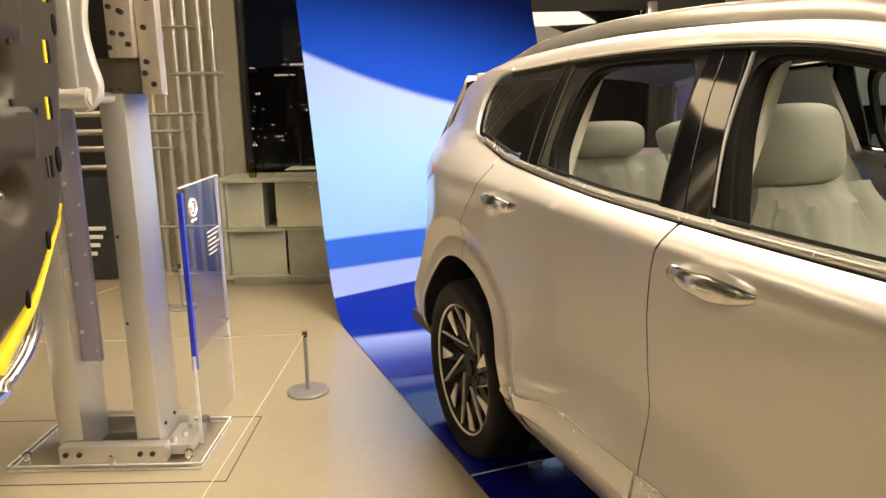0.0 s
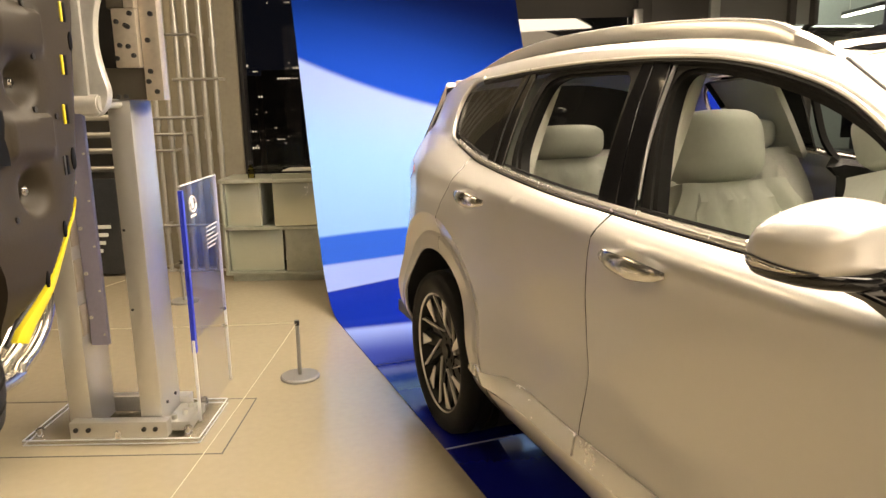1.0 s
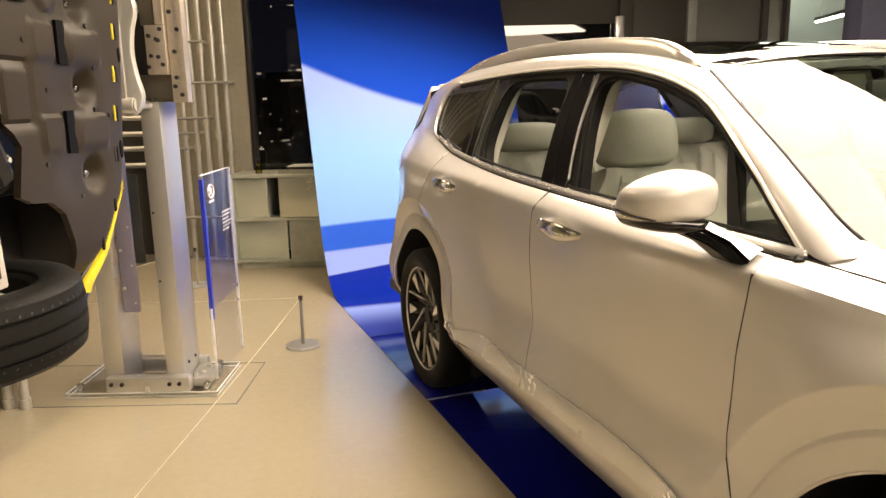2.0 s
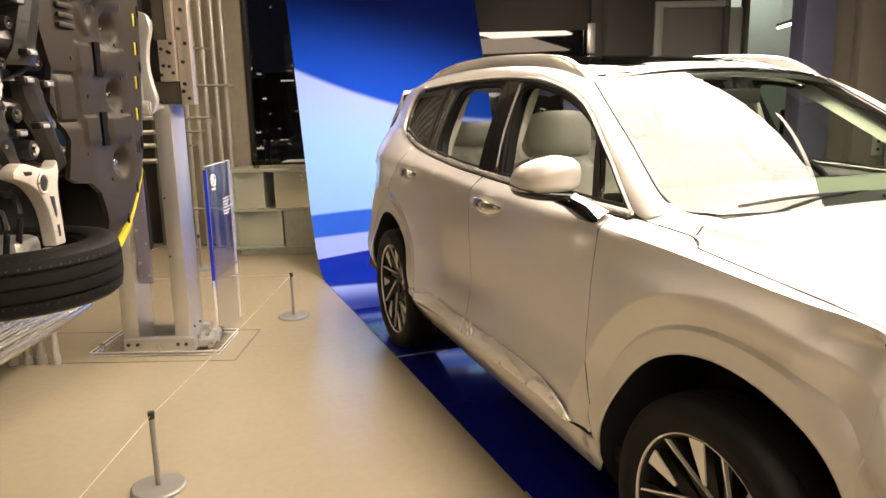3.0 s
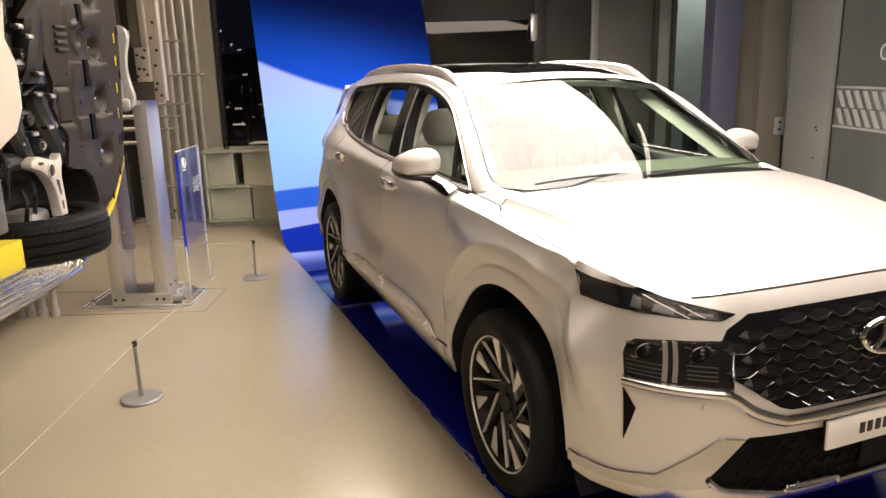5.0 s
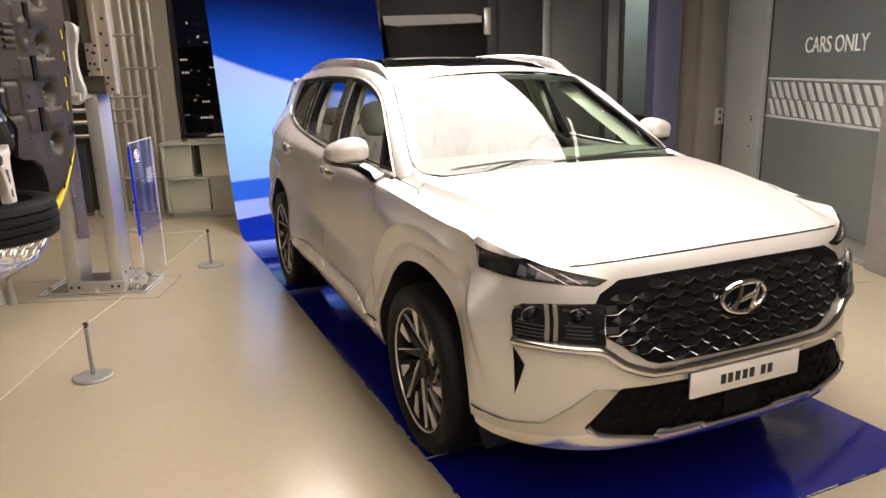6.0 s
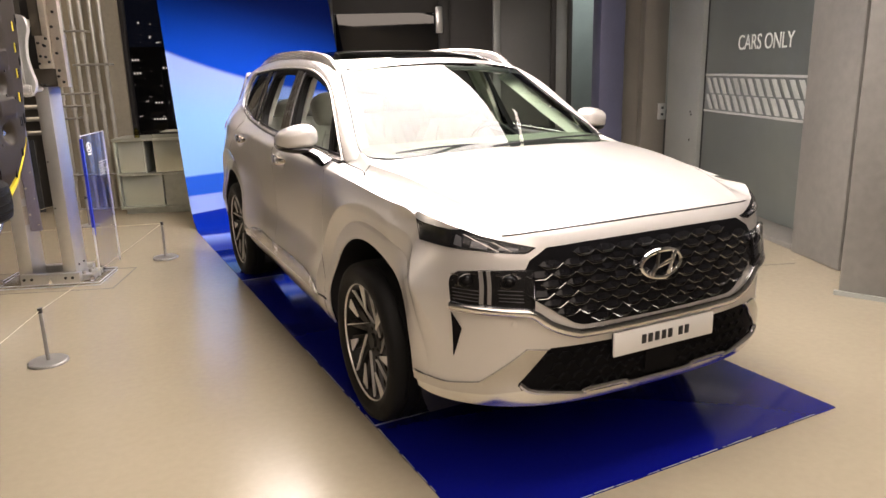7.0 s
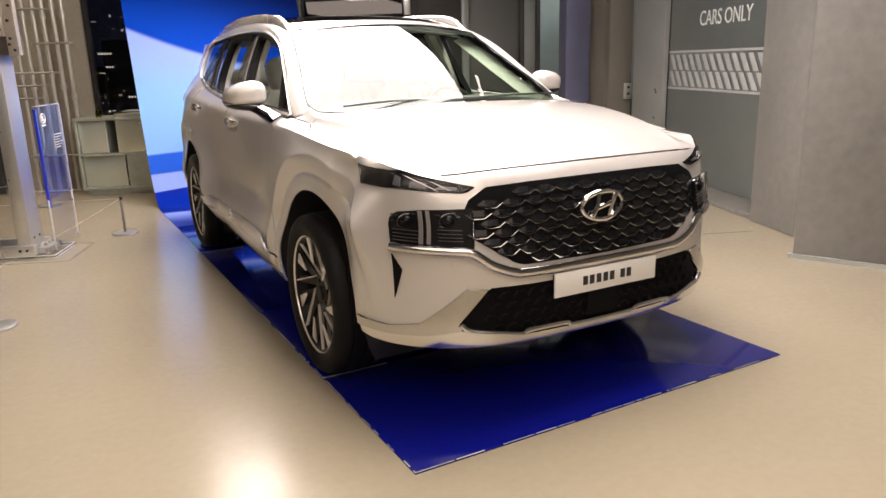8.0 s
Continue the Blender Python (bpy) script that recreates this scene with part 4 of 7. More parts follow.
        ob.matrix_parent_inverse = parent.matrix_world.inverted()
    if label:
        ob["label"] = label
    return ob


def side(name, pts, s, material, parent, label="", off=0.0, feats=(), step=0.03, depth=0.010):
    # a panel drawn in (y, z) as seen from the side
    return skin(name, pts, lambda y, z: on_side(y, z, s, off), material, parent, label, feats, step, depth)


def nose_pts(pts, s=1, mirror=False):
    # pts: ("x", x, z) across the nose or ("y", y, z) round the corner
    o = [((q_of_x(a, z) if k == "x" else q_of_y(a, z)), z) for k, a, z in pts]
    if mirror:
        o = o + [(-q, z) for q, z in reversed(o)]
    return [(s * q, z) for q, z in o]


def nose(name, pts, material, parent, label="", off=0.0, s=1, mirror=False, step=0.03, depth=0.010, feats=()):
    return skin(name, nose_pts(pts, s, mirror), lambda q, z: chart(q, z, off), material, parent, label, feats, step, depth, (0, -1.0, 0.6))


def arch(yc, r, a0, a1, n=18, zc=ARCH_Z):
    return [(yc + r * math.cos(radians(a0 + (a1 - a0) * k / n)), zc + r * math.sin(radians(a0 + (a1 - a0) * k / n))) for k in range(n + 1)]


def ring_line(yc, r, a0=-20, a1=200, n=60):
    # a line of constant distance from the arch
    out = []
    for k in range(n + 1):
        t = radians(a0 + (a1 - a0) * k / n)
        rr = r + (0.018 * smoothstep(0.0, 0.4, -r * math.cos(t)) if yc < 0 else 0.0)
        out.append((yc + rr * math.cos(t), ARCH_Z + rr * math.sin(t)))
    return out


def rounded(outline, inset, soft):
    # a closed outline with rounded corners, drawn in by inset
    c = np.array(resample(list(outline) + [outline[0]], 121)[:-1])
    for _ in range(soft):
        c = 0.5 * c + 0.25 * (np.roll(c, 1, 0) + np.roll(c, -1, 0))
    d = np.roll(c, -1, 0) - np.roll(c, 1, 0)
    d /= np.linalg.norm(d, axis=1)[:, None]
    nrm = np.stack([-d[:, 1], d[:, 0]], 1)
    ctr = c.mean(0)
    if ((ctr - c) * nrm).sum() < 0:
        nrm = -nrm
    return [tuple(p) for p in c + nrm * inset]


def bulged(c1, c2, k, core, steps=5):
    # rows between two curves, bulging away from core
    rows = []
    for i in range(steps + 1):
        t = i / steps
        row = []
        for j, (a, b) in enumerate(zip(c1, c2)):
            p = Vector(a).lerp(Vector(b), t)
            d = (p - Vector((core[0], p.y, core[1]))).normalized()
            row.append(p + d * ((k(j) if callable(k) else k) * 4 * t * (1 - t)))
        rows.append(row)
    return rows


def outward(bm, core=(0, 0, 0.9)):
    bm.normal_update()
    if sum(f.normal.dot(f.calc_center_median() - Vector(core)) for f in bm.faces) < 0:
        bmesh.ops.reverse_faces(bm, faces=bm.faces)
    return bm


car = thing("car", "pearl white mid-size sport utility car on the blue mat", "car", pose(0, 0, 0))

belt_c = [(y, BELT_Z(y)) for y in np.linspace(-0.966, 1.37, 34)]
rear_c = spline([(1.37, 1.278), (1.472, 1.303), (1.510, 1.353), (1.528, 1.42), (1.515, 1.488), (1.455, 1.535), (1.36, 1.553)], 5)
TOPW = [(1.36, 1.553), (1.172, 1.562), (0.95, 1.573), (0.62, 1.581), (0.29, 1.579), (0.10, 1.572), (-0.10, 1.556), (-0.33, 1.512), (-0.52, 1.444), (-0.735, 1.304), (-0.85, 1.216), (-0.966, 1.126)]
top_c = spline(TOPW, 5)
top_fn = curve_fn(*[(y, z) for y, z in reversed(TOPW)])

# windshield edge and roof edge rows
WS_EDGE = spline([(0.640, -1.150, 1.140), (0.700, -1.075, 1.146), (0.716, -1.0, 1.186), (0.690, -0.88, 1.254), (0.655, -0.745, 1.331), (0.617, -0.57, 1.430), (0.575, -0.385, 1.535)], 6)
ROOF_EDGE = spline([(0.575, -0.385, 1.535), (0.575, -0.15, 1.594), (0.572, 0.2, 1.630), (0.570, 0.7, 1.644), (0.560, 1.2, 1.628), (0.548, 1.6, 1.593), (0.53, 1.95, 1.535)], 6)
ROOF_MID = curve_fn((-0.45, 1.566), (-0.15, 1.628), (0.2, 1.662), (0.7, 1.678), (1.2, 1.662), (1.6, 1.626), (1.97, 1.575))
# upper edge of the fender: the shut line of the hood, a notch, then the line to the window corner
FENDER_TOP = [(0.800, -1.272, 1.083), (0.806, -1.30, 1.080), (0.803, -1.55, 1.053), (0.797, -1.70, 1.036), (0.787, -1.83, 1.014)]
FENDER_REAR = [(0.788, -0.905, 1.119), (0.788, -0.966, 1.119), (0.781, -1.226, 1.102)]
FRONT_SEAM = [(-0.962, 0.46), (-0.926, 0.55), (-0.890, 0.705), (-0.886, 0.891), (-0.900, 1.036)]
MID_SEAM = [(0.115, 1.11), (0.134, 1.03), (0.142, 0.914), (0.134, 0.785), (0.118, 0.688), (0.113, 0.60), (0.111, 0.50), (0.111, 0.436)]
REAR_SEAM = [(1.170, 1.205), (1.160, 1.180), (1.190, 1.090), (1.228, 0.969), (1.244, 0.880)]

for s in (-1, 1):
    crease_l = [(y, CREASE_Z(y)) for y in np.linspace(-1.9, 2.05, 80)]
    soft_l = [(y, CREASE_Z(y) - 0.030) for y in np.linspace(-1.0, 2.05, 60)]
    rings = [ring_line(yc, r) for yc in WHEEL_Y for r in (R1 - 0.003, R1, R1 + 0.010, R1 + 0.013, R2 - 0.004, R2, R2 + 0.004)]
    # front fender with its flat top
    pts = FRONT_SEAM[:] + [(-0.905, CREASE_Z(-0.905))] + [(y, CREASE_Z(y)) for y in np.linspace(-0.94, -1.80, 24)]
    pts += [(-1.814, 0.994), (-1.887, 0.920), (-1.8425, 0.917), (-1.8425, 0.70)] + arch(WHEEL_Y[0], R0, 147.9, -4, 34) + [(-0.980, 0.40)]
    fender = side("fender", pts, s, PAINT, car, feats=rings, step=0.026)
    top_edge = resample([on_side(y, CREASE_Z(y), s) for y in np.linspace(-0.905, -1.235, 8)], 16)
    rows = [top_edge, resample([(s * x, y, z) for x, y, z in FENDER_REAR], 16)]
    rear_strip = bulged(rows[0], rows[1], 0.004, (0, 0.6), 4)
    top_edge = resample([on_side(y, CREASE_Z(y), s) for y in np.linspace(-1.235, -1.85, 16)], 30)
    front_strip = bulged(top_edge, resample([(s * x, y, z) for x, y, z in [FENDER_REAR[-1]] + FENDER_TOP], 30), 0.003, (0, 0.6), 4)
    for rows in (rear_strip, front_strip):
        part("fender_top", outward(loft(rows)), PAINT, fender)
    # doors
    fd = [(y + 0.005, z) for y, z in FRONT_SEAM] + [(-0.900, BELT_Z(-0.90))] + [(y, BELT_Z(y)) for y in np.linspace(-0.86, 0.11, 16)] + MID_SEAM + [(-0.5, 0.436), (-0.95, 0.436)]
    bowls = [[(y0 + 0.005 + k * 0.105 * math.cos(t), zh - 0.006 + k * 0.050 * math.sin(t)) for t in [2 * math.pi * j / 24 for j in range(25)]] for y0, zh in HANDLES for k in (0.35, 0.7, 1.0)]
    shoulder = [[(y, CREASE_Z(y) + (BELT_Z(y) - CREASE_Z(y)) * k) for y in np.linspace(-0.9, 1.15, 40)] for k in (0.25, 0.5, 0.75)]
    low_l = [[(y, z) for y in np.linspace(-0.95, 1.0, 40)] for z in (0.47, 0.53, 0.58, 0.63)]
    feats = rings + bowls + [crease_l, soft_l] + shoulder + low_l
    front_door = side("front_door", fd, s, PAINT, car, feats=feats, step=0.030)
    rd = [(0.117, 1.150)] + [(y, BELT_Z(y)) for y in np.linspace(0.14, 1.165, 18)] + REAR_SEAM + arch(WHEEL_Y[1], R0, 97.5, 172, 16) + [(0.845, 0.436)] + [(y + 0.006, z) for y, z in reversed(MID_SEAM)]
    rear_door = side("rear_door", rd, s, PAINT, car, feats=feats, step=0.030)
    # dark shut lines between the panels
    for line, off_ in ((FRONT_SEAM + [(-0.9025, 1.08)], 0.0025), ([(0.116, 1.148)] + MID_SEAM, 0.003), (REAR_SEAM + [(1.246, 0.845)], 0.003)):
        bm = bmesh.new()
        tube(bm, [on_side(y + off_, z, s, -0.0045) for y, z in spline(line, 6)], 0.0042, 6)
        part("door_gap", bm, INK, car, "dark shut line")
    # rear quarter and bumper corner
    rq = [(y + 0.006, z) for y, z in reversed(REAR_SEAM)] + [(y, BELT_Z(y)) for y in np.linspace(1.18, 1.365, 5)] + rear_c + [(1.5, 1.556), (1.75, 1.530), (1.93, 1.475)]
    rq += [(1.99, 1.3), (2.04, 1.15), (2.08, 0.8), (2.06, 0.5), (1.98, 0.33), (1.80, 0.33)] + arch(WHEEL_Y[1], R0, -6, 96.4, 24)
    side("rear_quarter", rq, s, PAINT, car, feats=rings + [crease_l, soft_l], step=0.026)
    # wheel arch lips
    for yc, a0, a1 in ((WHEEL_Y[0], -4, 178), (WHEEL_Y[1], -6, 172)):
        bm = bmesh.new()
        tube(bm, [on_side(y, z, s, -0.006) for y, z in arch(yc, R0 - 0.002, a0, a1, 40)], 0.006, 6)
        part("arch_lip", bm, PAINT, car)
    # sill with satin garnish
    side("sill", [(-0.985, 0.425), (0.842, 0.428), (0.86, 0.36), (0.83, 0.31), (-0.95, 0.295), (-1.0, 0.35)], s, PAINT, car, off=0.001)
    lean_out = lambda y, z: on_side(y, z, s, 0.010 + 0.012 * (0.53 - z) / 0.09)
    ga = spline([(0.830, 0.470), (0.800, 0.498), (0.70, 0.500), (0.63, 0.510), (0.56, 0.527), (0.45, 0.528), (0.30, 0.520), (0.119, 0.514)], 4) + [(0.119, 0.444)] + spline([(0.119, 0.444), (0.4, 0.446), (0.78, 0.456)], 4)[1:]
    skin("sill_garnish", ga, lean_out, GARNISH, rear_door, "satin silver lower garnish", step=0.02)
    gb = spline([(0.107, 0.515), (-0.3, 0.516), (-0.6, 0.506), (-0.80, 0.480), (-0.875, 0.446)], 5) + spline([(-0.86, 0.440), (-0.5, 0.440), (0.107, 0.444)], 4)
    skin("sill_garnish", gb, lean_out, GARNISH, front_door, "satin silver lower garnish", step=0.02)
    for edge_, dr in (([(y, 0.434) for y in np.linspace(0.118, 0.83, 12)], rear_door), ([(y, 0.433) for y in np.linspace(-0.95, 0.108, 16)], front_door)):
        bm = bmesh.new()
        tube(bm, [on_side(y, z, s, 0.001) for y, z in edge_], 0.004, 6)
        part("garnish_gap", bm, INK, dr, "dark line below the garnish")
    # door handles: a bridge over the bowl, broad at its front
    for (y0, z0), dr in zip(HANDLES, (front_door, rear_door)):
        rings_h = []
        bm = bmesh.new()
        for k in range(17):
            t = k / 16
            y = y0 + 0.128 - 0.256 * t
            lift_ = 0.004 + 0.034 * math.sin(math.pi * t) ** 0.55
            zz = z0 + 0.006 - 0.004 * t
            h = 0.008 + 0.018 * math.sin(math.pi * min(1.0, 0.04 + 0.96 * t)) ** 0.6 + 0.004 * math.sin(math.pi * t) * (t > 0.5)
            w_ = 0.004 + 0.009 * math.sin(math.pi * t) ** 0.5
            x0 = (CREASE_X(y) + 0.005) + lift_ - 0.006
            rings_h.append([bm.verts.new((s * (x0 + w_ * math.cos(a)), y, zz + h * math.sin(a) * (1 + 0.12 * math.cos(a)))) for a in [2 * math.pi * j / 14 for j in range(14)]])
        for a, b in zip(rings_h, rings_h[1:]):
            for j in range(14):
                bm.faces.new((a[j], a[(j + 1) % 14], b[(j + 1) % 14], b[j]))
        bm.faces.new(rings_h[0])
        bm.faces.new(rings_h[-1][::-1])
        bmesh.ops.recalc_face_normals(bm, faces=bm.faces)
        part("door_handle", bm, SATIN, dr, "bright satin silver handle")
        bm = bmesh.new()
        bmesh.ops.create_uvsphere(bm, u_segments=20, v_segments=10, radius=1)
        for v in bm.verts:
            v.co = Vector((s * (CREASE_X(y0) + 0.016 + 0.013 * v.co.x), y0 + 0.108 + 0.026 * v.co.y, z0 + 0.006 + 0.019 * v.co.z))
        bmesh.ops.recalc_face_normals(bm, faces=bm.faces)
        part("lock_cap", bm, SATIN, dr, "satin silver lock cap behind the handle")
    # window openings, pillars and trim
    zb = lambda y: BELT_Z(y) + 0.010
    zt = lambda y: top_fn(y) - 0.012
    fr = [(-0.04, zb(-0.04) - 0.034), (0.050, 1.36), (0.082, 1.50), (0.050, 1.532), (-0.06, 1.525)] + [(y, zt(y) - 0.026) for y in (-0.15, -0.25, -0.35, -0.45, -0.55, -0.62)] + [(-0.675, 1.26), (-0.745, zb(-0.745) - 0.034)]
    rr = [(0.230, zb(0.230) - 0.034), (0.262, 1.36), (0.275, 1.49), (0.30, 1.535)] + [(y, zt(y) - 0.030) for y in (0.4, 0.55, 0.7)] + [(0.785, 1.520), (0.815, 1.46), (0.822, 1.32), (0.815, 1.255), (0.76, zb(0.76) - 0.030)]
    for outline, dr in ((fr, front_door), (rr, rear_door)):
        wide = rounded(outline, -0.046, 4)
        face = rounded(outline, -0.004, 4)
        lip = rounded(outline, 0.008, 5)
        for curves, words in ((((wide, -0.016), (face, -0.012), (face, -0.020)), "black frame of the lowered window"), (((face, -0.020), (lip, -0.024), (lip, -0.060)), "black rubber channel of the lowered window")):
            bm = loft([[on_side(y, z, s, off) for y, z in c] for c, off in curves], closed=True)
            bmesh.ops.recalc_face_normals(bm, faces=bm.faces)
            part("window_frame", bm, RUBBERTRIM, dr, words)
    strip = [(0.060, 1.195), (0.100, 1.36), (0.118, 1.54)]
    bm = bmesh.new()
    tube(bm, [on_side(y - 0.022, z, s, -0.008) for y, z in spline(strip, 5)], 0.007, 8, flat=0.5)
    part("window_bead", bm, POSTGREY, front_door, "grey bead beside the centre pillar")
    tri = [(-0.945, zb(-0.945)), (-0.765, zb(-0.765)), (-0.705, 1.255), (-0.655, 1.335), (-0.735, 1.292)]
    side("vent_window", tri, s, CARGLASS, front_door, "", -0.012, depth=0.004).visible_shadow = False
    side("window_divider", [(-0.765, zb(-0.765)), (-0.725, zb(-0.725)), (-0.668, 1.26), (-0.615, zt(-0.615)), (-0.655, 1.335), (-0.705, 1.255)], s, RUBBERTRIM, front_door, "", -0.009)
    side("pillar_cover", [(0.036, zb(0.036)), (0.119, zb(0.119)), (0.150, 1.30), (0.178, 1.45), (0.188, zt(0.188)), (0.115, zt(0.115)), (0.098, 1.45), (0.072, 1.30)], s, BLACKGLOSS, front_door, "gloss black centre pillar", -0.003)
    side("pillar_cover", [(0.125, zb(0.125)), (0.212, zb(0.212)), (0.232, 1.30), (0.244, 1.45), (0.246, zt(0.246)), (0.194, zt(0.194)), (0.184, 1.45), (0.156, 1.30)], s, BLACKGLOSS, rear_door, "gloss black centre pillar", -0.003)
    side("pillar_cover", [(0.90, zb(0.90)), (1.045, zb(1.045)), (1.040, 1.34), (1.025, 1.46), (0.985, zt(0.985)), (0.90, zt(0.90)), (0.908, 1.46), (0.905, 1.34)], s, BLACKGLOSS, rear_door, "gloss black rear pillar", -0.004)
    bm = bmesh.new()
    tube(bm, [on_side(y, z, s, -0.001) for y, z in spline([(0.968, zb(0.968)), (0.975, 1.36), (0.965, 1.46), (0.942, zt(0.942))], 5)], 0.0025, 6)
    part("pillar_seam", bm, INK, rear_door, "dark shut line in the rear pillar")
    qg = [(1.048, zb(1.048)), (1.2, zb(1.2)), (1.36, 1.292), (1.455, 1.316), (1.492, 1.36), (1.508, 1.42), (1.497, 1.475), (1.445, 1.518), (1.35, 1.535), (1.17, 1.546), (0.99, zt(0.99)), (1.028, 1.46), (1.043, 1.34)]
    side("quarter_window", qg, s, QGLASS, car, "", -0.010, depth=0.004).visible_shadow = False
    # chrome line along the belt and round the rear corner, slim above
    skin("window_trim", [(y, z) for y, z in belt_c] + [(y, z + 0.021) for y, z in reversed(belt_c)], lambda y, z: on_side(y, max(z, BELT_Z(y) + 0.0001), s, 0.007 + 0.005 * math.sin(math.pi * min(1, max(0, (z - BELT_Z(y)) / 0.021)))), GARNISH, car, "satin chrome belt line", [[(y, z + dz) for y, z in belt_c] for dz in (0.005, 0.0105, 0.016)], 0.02, 0.016)
    bm = bmesh.new()
    tube(bm, [on_side(y, z, s, 0.002) for y, z in [(y - 0.006, z) for y, z in rear_c]], 0.0095, 8, flat=0.7)
    part("window_trim", bm, BRIGHTTRIM, car, "chrome line round the rear window corner")
    bm = bmesh.new()
    tube(bm, [on_side(y, z - 0.003, s, 0.001) for y, z in top_c], 0.006, 6)
    part("window_trim", bm, BRIGHTTRIM, car, "slim chrome upper line")
    for dz, rr_, zc_ in ((-0.016, 0.012, top_c), (0.024, 0.005, belt_c), (-0.005, 0.003, belt_c)):
        bm = bmesh.new()
        tube(bm, [on_side(y, z + dz, s, -0.010 if abs(dz) > 0.01 else 0.0) for y, z in zc_], rr_, 6)
        part("window_seal", bm, RUBBERTRIM, car)
    # pillar and cant rail between window top and windshield or roof edge
    low = [on_side(y, z + 0.003, s) for y, z in reversed(top_c)] + [on_side(y, z, s) for y, z in ((1.5, 1.557), (1.75, 1.531), (1.93, 1.476))]
    low = [(s * 0.786, -1.02, 1.119)] + low
    high = [(s * x, y, z) for x, y, z in WS_EDGE[5:] + ROOF_EDGE[1:]]
    lo_, hi_ = resample(low, 90), resample(high, 90)
    rows = bulged(lo_, hi_, lambda j: 0.010 + 0.012 * (1 - smoothstep(8, 34, j)), (0, 1.0), 10)
    part("roof_rail_panel", outward(loft(rows)), PAINT, car, sharp=60)
    # roof rails on feet
    rs = spline([(0.560, -0.375, 1.538), (0.565, -0.26, 1.600), (0.570, -0.10, 1.646), (0.575, 0.3, 1.676), (0.575, 0.8, 1.681), (0.567, 1.2, 1.657), (0.557, 1.45, 1.618), (0.550, 1.58, 1.594)], 6)
    foot = [ROOF_MID(y) - 0.050 + 0.012 * smoothstep(-0.2, -0.4, y) for x, y, z in rs]
    foot = [max(min(z - 0.006, f), z - 0.050) for (x, y, z), f in zip(rs, foot)]
    rows = [[(s * (x + 0.022), y, f) for (x, y, z), f in zip(rs, foot)], [(s * (x + 0.019), y, f + (z - f) * 0.8) for (x, y, z), f in zip(rs, foot)], [(s * (x + 0.012), y, z) for x, y, z in rs],
            [(s * (x - 0.006), y, z + 0.001) for x, y, z in rs], [(s * (x - 0.014), y, z - 0.008) for x, y, z in rs], [(s * (x - 0.016), y, f) for (x, y, z), f in zip(rs, foot)]]
    bm = loft(rows)
    bmesh.ops.recalc_face_normals(bm, faces=bm.faces)
    part("roof_rail", outward(bm, (s * 0.57, 0.5, 1.6)), RAILPAINT, car, "satin silver roof rail")
    # mirror: shell, dark lower half, arm, indicator and glass
    mir = bmesh.new()
    bmesh.ops.create_uvsphere(mir, u_segments=44, v_segments=28, radius=1)
    for v in mir.verts:
        x, y, z = v.co
        k = (abs(x) ** 3.0 + abs(y) ** 2.6 + abs(z) ** 3.0) ** (-1 / 2.9)
        x, y, z = x * k, y * k, z * k
        top = 0.082 - 0.020 * smoothstep(-0.4, 1.0, x)
        zz = z * (top if z > 0 else 0.046 + 0.008 * x)
        yy = -0.672 + (0.070 if y > 0 else 0.105) * y + 0.020 * x - 0.02 * max(0, z)
        v.co = Vector((s * (0.936 + 0.102 * x), yy, 1.212 + zz - 0.004 * x))
    bmesh.ops.recalc_face_normals(mir, faces=mir.faces)
    mirror = part("door_mirror", mir, PAINT, car, sharp=80)
    bm = bmesh.new()
    bmesh.ops.create_uvsphere(bm, u_segments=36, v_segments=16, radius=1)
    for v in bm.verts:
        x, y, z = v.co
        k = (abs(x) ** 3.0 + abs(y) ** 2.6 + abs(z) ** 3.0) ** (-1 / 2.9)
        x, y, z = x * k, y * k, z * k
        v.co = Vector((s * (0.934 + 0.098 * x), -0.672 + (0.067 if y > 0 else 0.100) * y + 0.020 * x, 1.168 + 0.024 * z + 0.012 * x))
    bmesh.ops.recalc_face_normals(bm, faces=bm.faces)
    part("mirror_base", bm, BLACKGLOSS, mirror, "gloss black underside", sharp=80)
    bm = loft([[(s * x, y, z) for x, y, z in r] for r in (
        [(0.955, -0.700, 1.158), (0.945, -0.745, 1.158), (0.905, -0.775, 1.160), (0.880, -0.745, 1.172), (0.885, -0.690, 1.172), (0.93, -0.675, 1.165)],
        [(0.905, -0.745, 1.130), (0.898, -0.795, 1.128), (0.868, -0.815, 1.128), (0.848, -0.790, 1.150), (0.850, -0.735, 1.150), (0.885, -0.715, 1.140)],
        [(0.864, -0.770, 1.092), (0.864, -0.840, 1.090), (0.860, -0.872, 1.092), (0.815, -0.870, 1.122), (0.815, -0.800, 1.128), (0.850, -0.745, 1.112)])], closed=True)
    bmesh.ops.recalc_face_normals(bm, faces=bm.faces)
    bmesh.ops.bevel(bm, geom=[e for e in bm.edges if len(e.link_faces) == 2 and e.calc_face_angle(0) > 0.5], offset=0.004, segments=2, affect="EDGES")
    part("mirror_arm", bm, BLACKGLOSS, mirror, "gloss black mirror arm")
    part("arm_cover", outward(loft([[(s * x, y, z) for x, y, z in r] for r in ([(0.905, -0.790, 1.166), (0.872, -0.765, 1.176), (0.872, -0.700, 1.180)], [(0.866, -0.828, 1.140), (0.842, -0.800, 1.154), (0.845, -0.745, 1.158)], [(0.856, -0.880, 1.106), (0.812, -0.872, 1.126), (0.812, -0.80, 1.132)])]), (s * 0.9, -0.75, 1.0)), PAINT, mirror)
    leaf = []
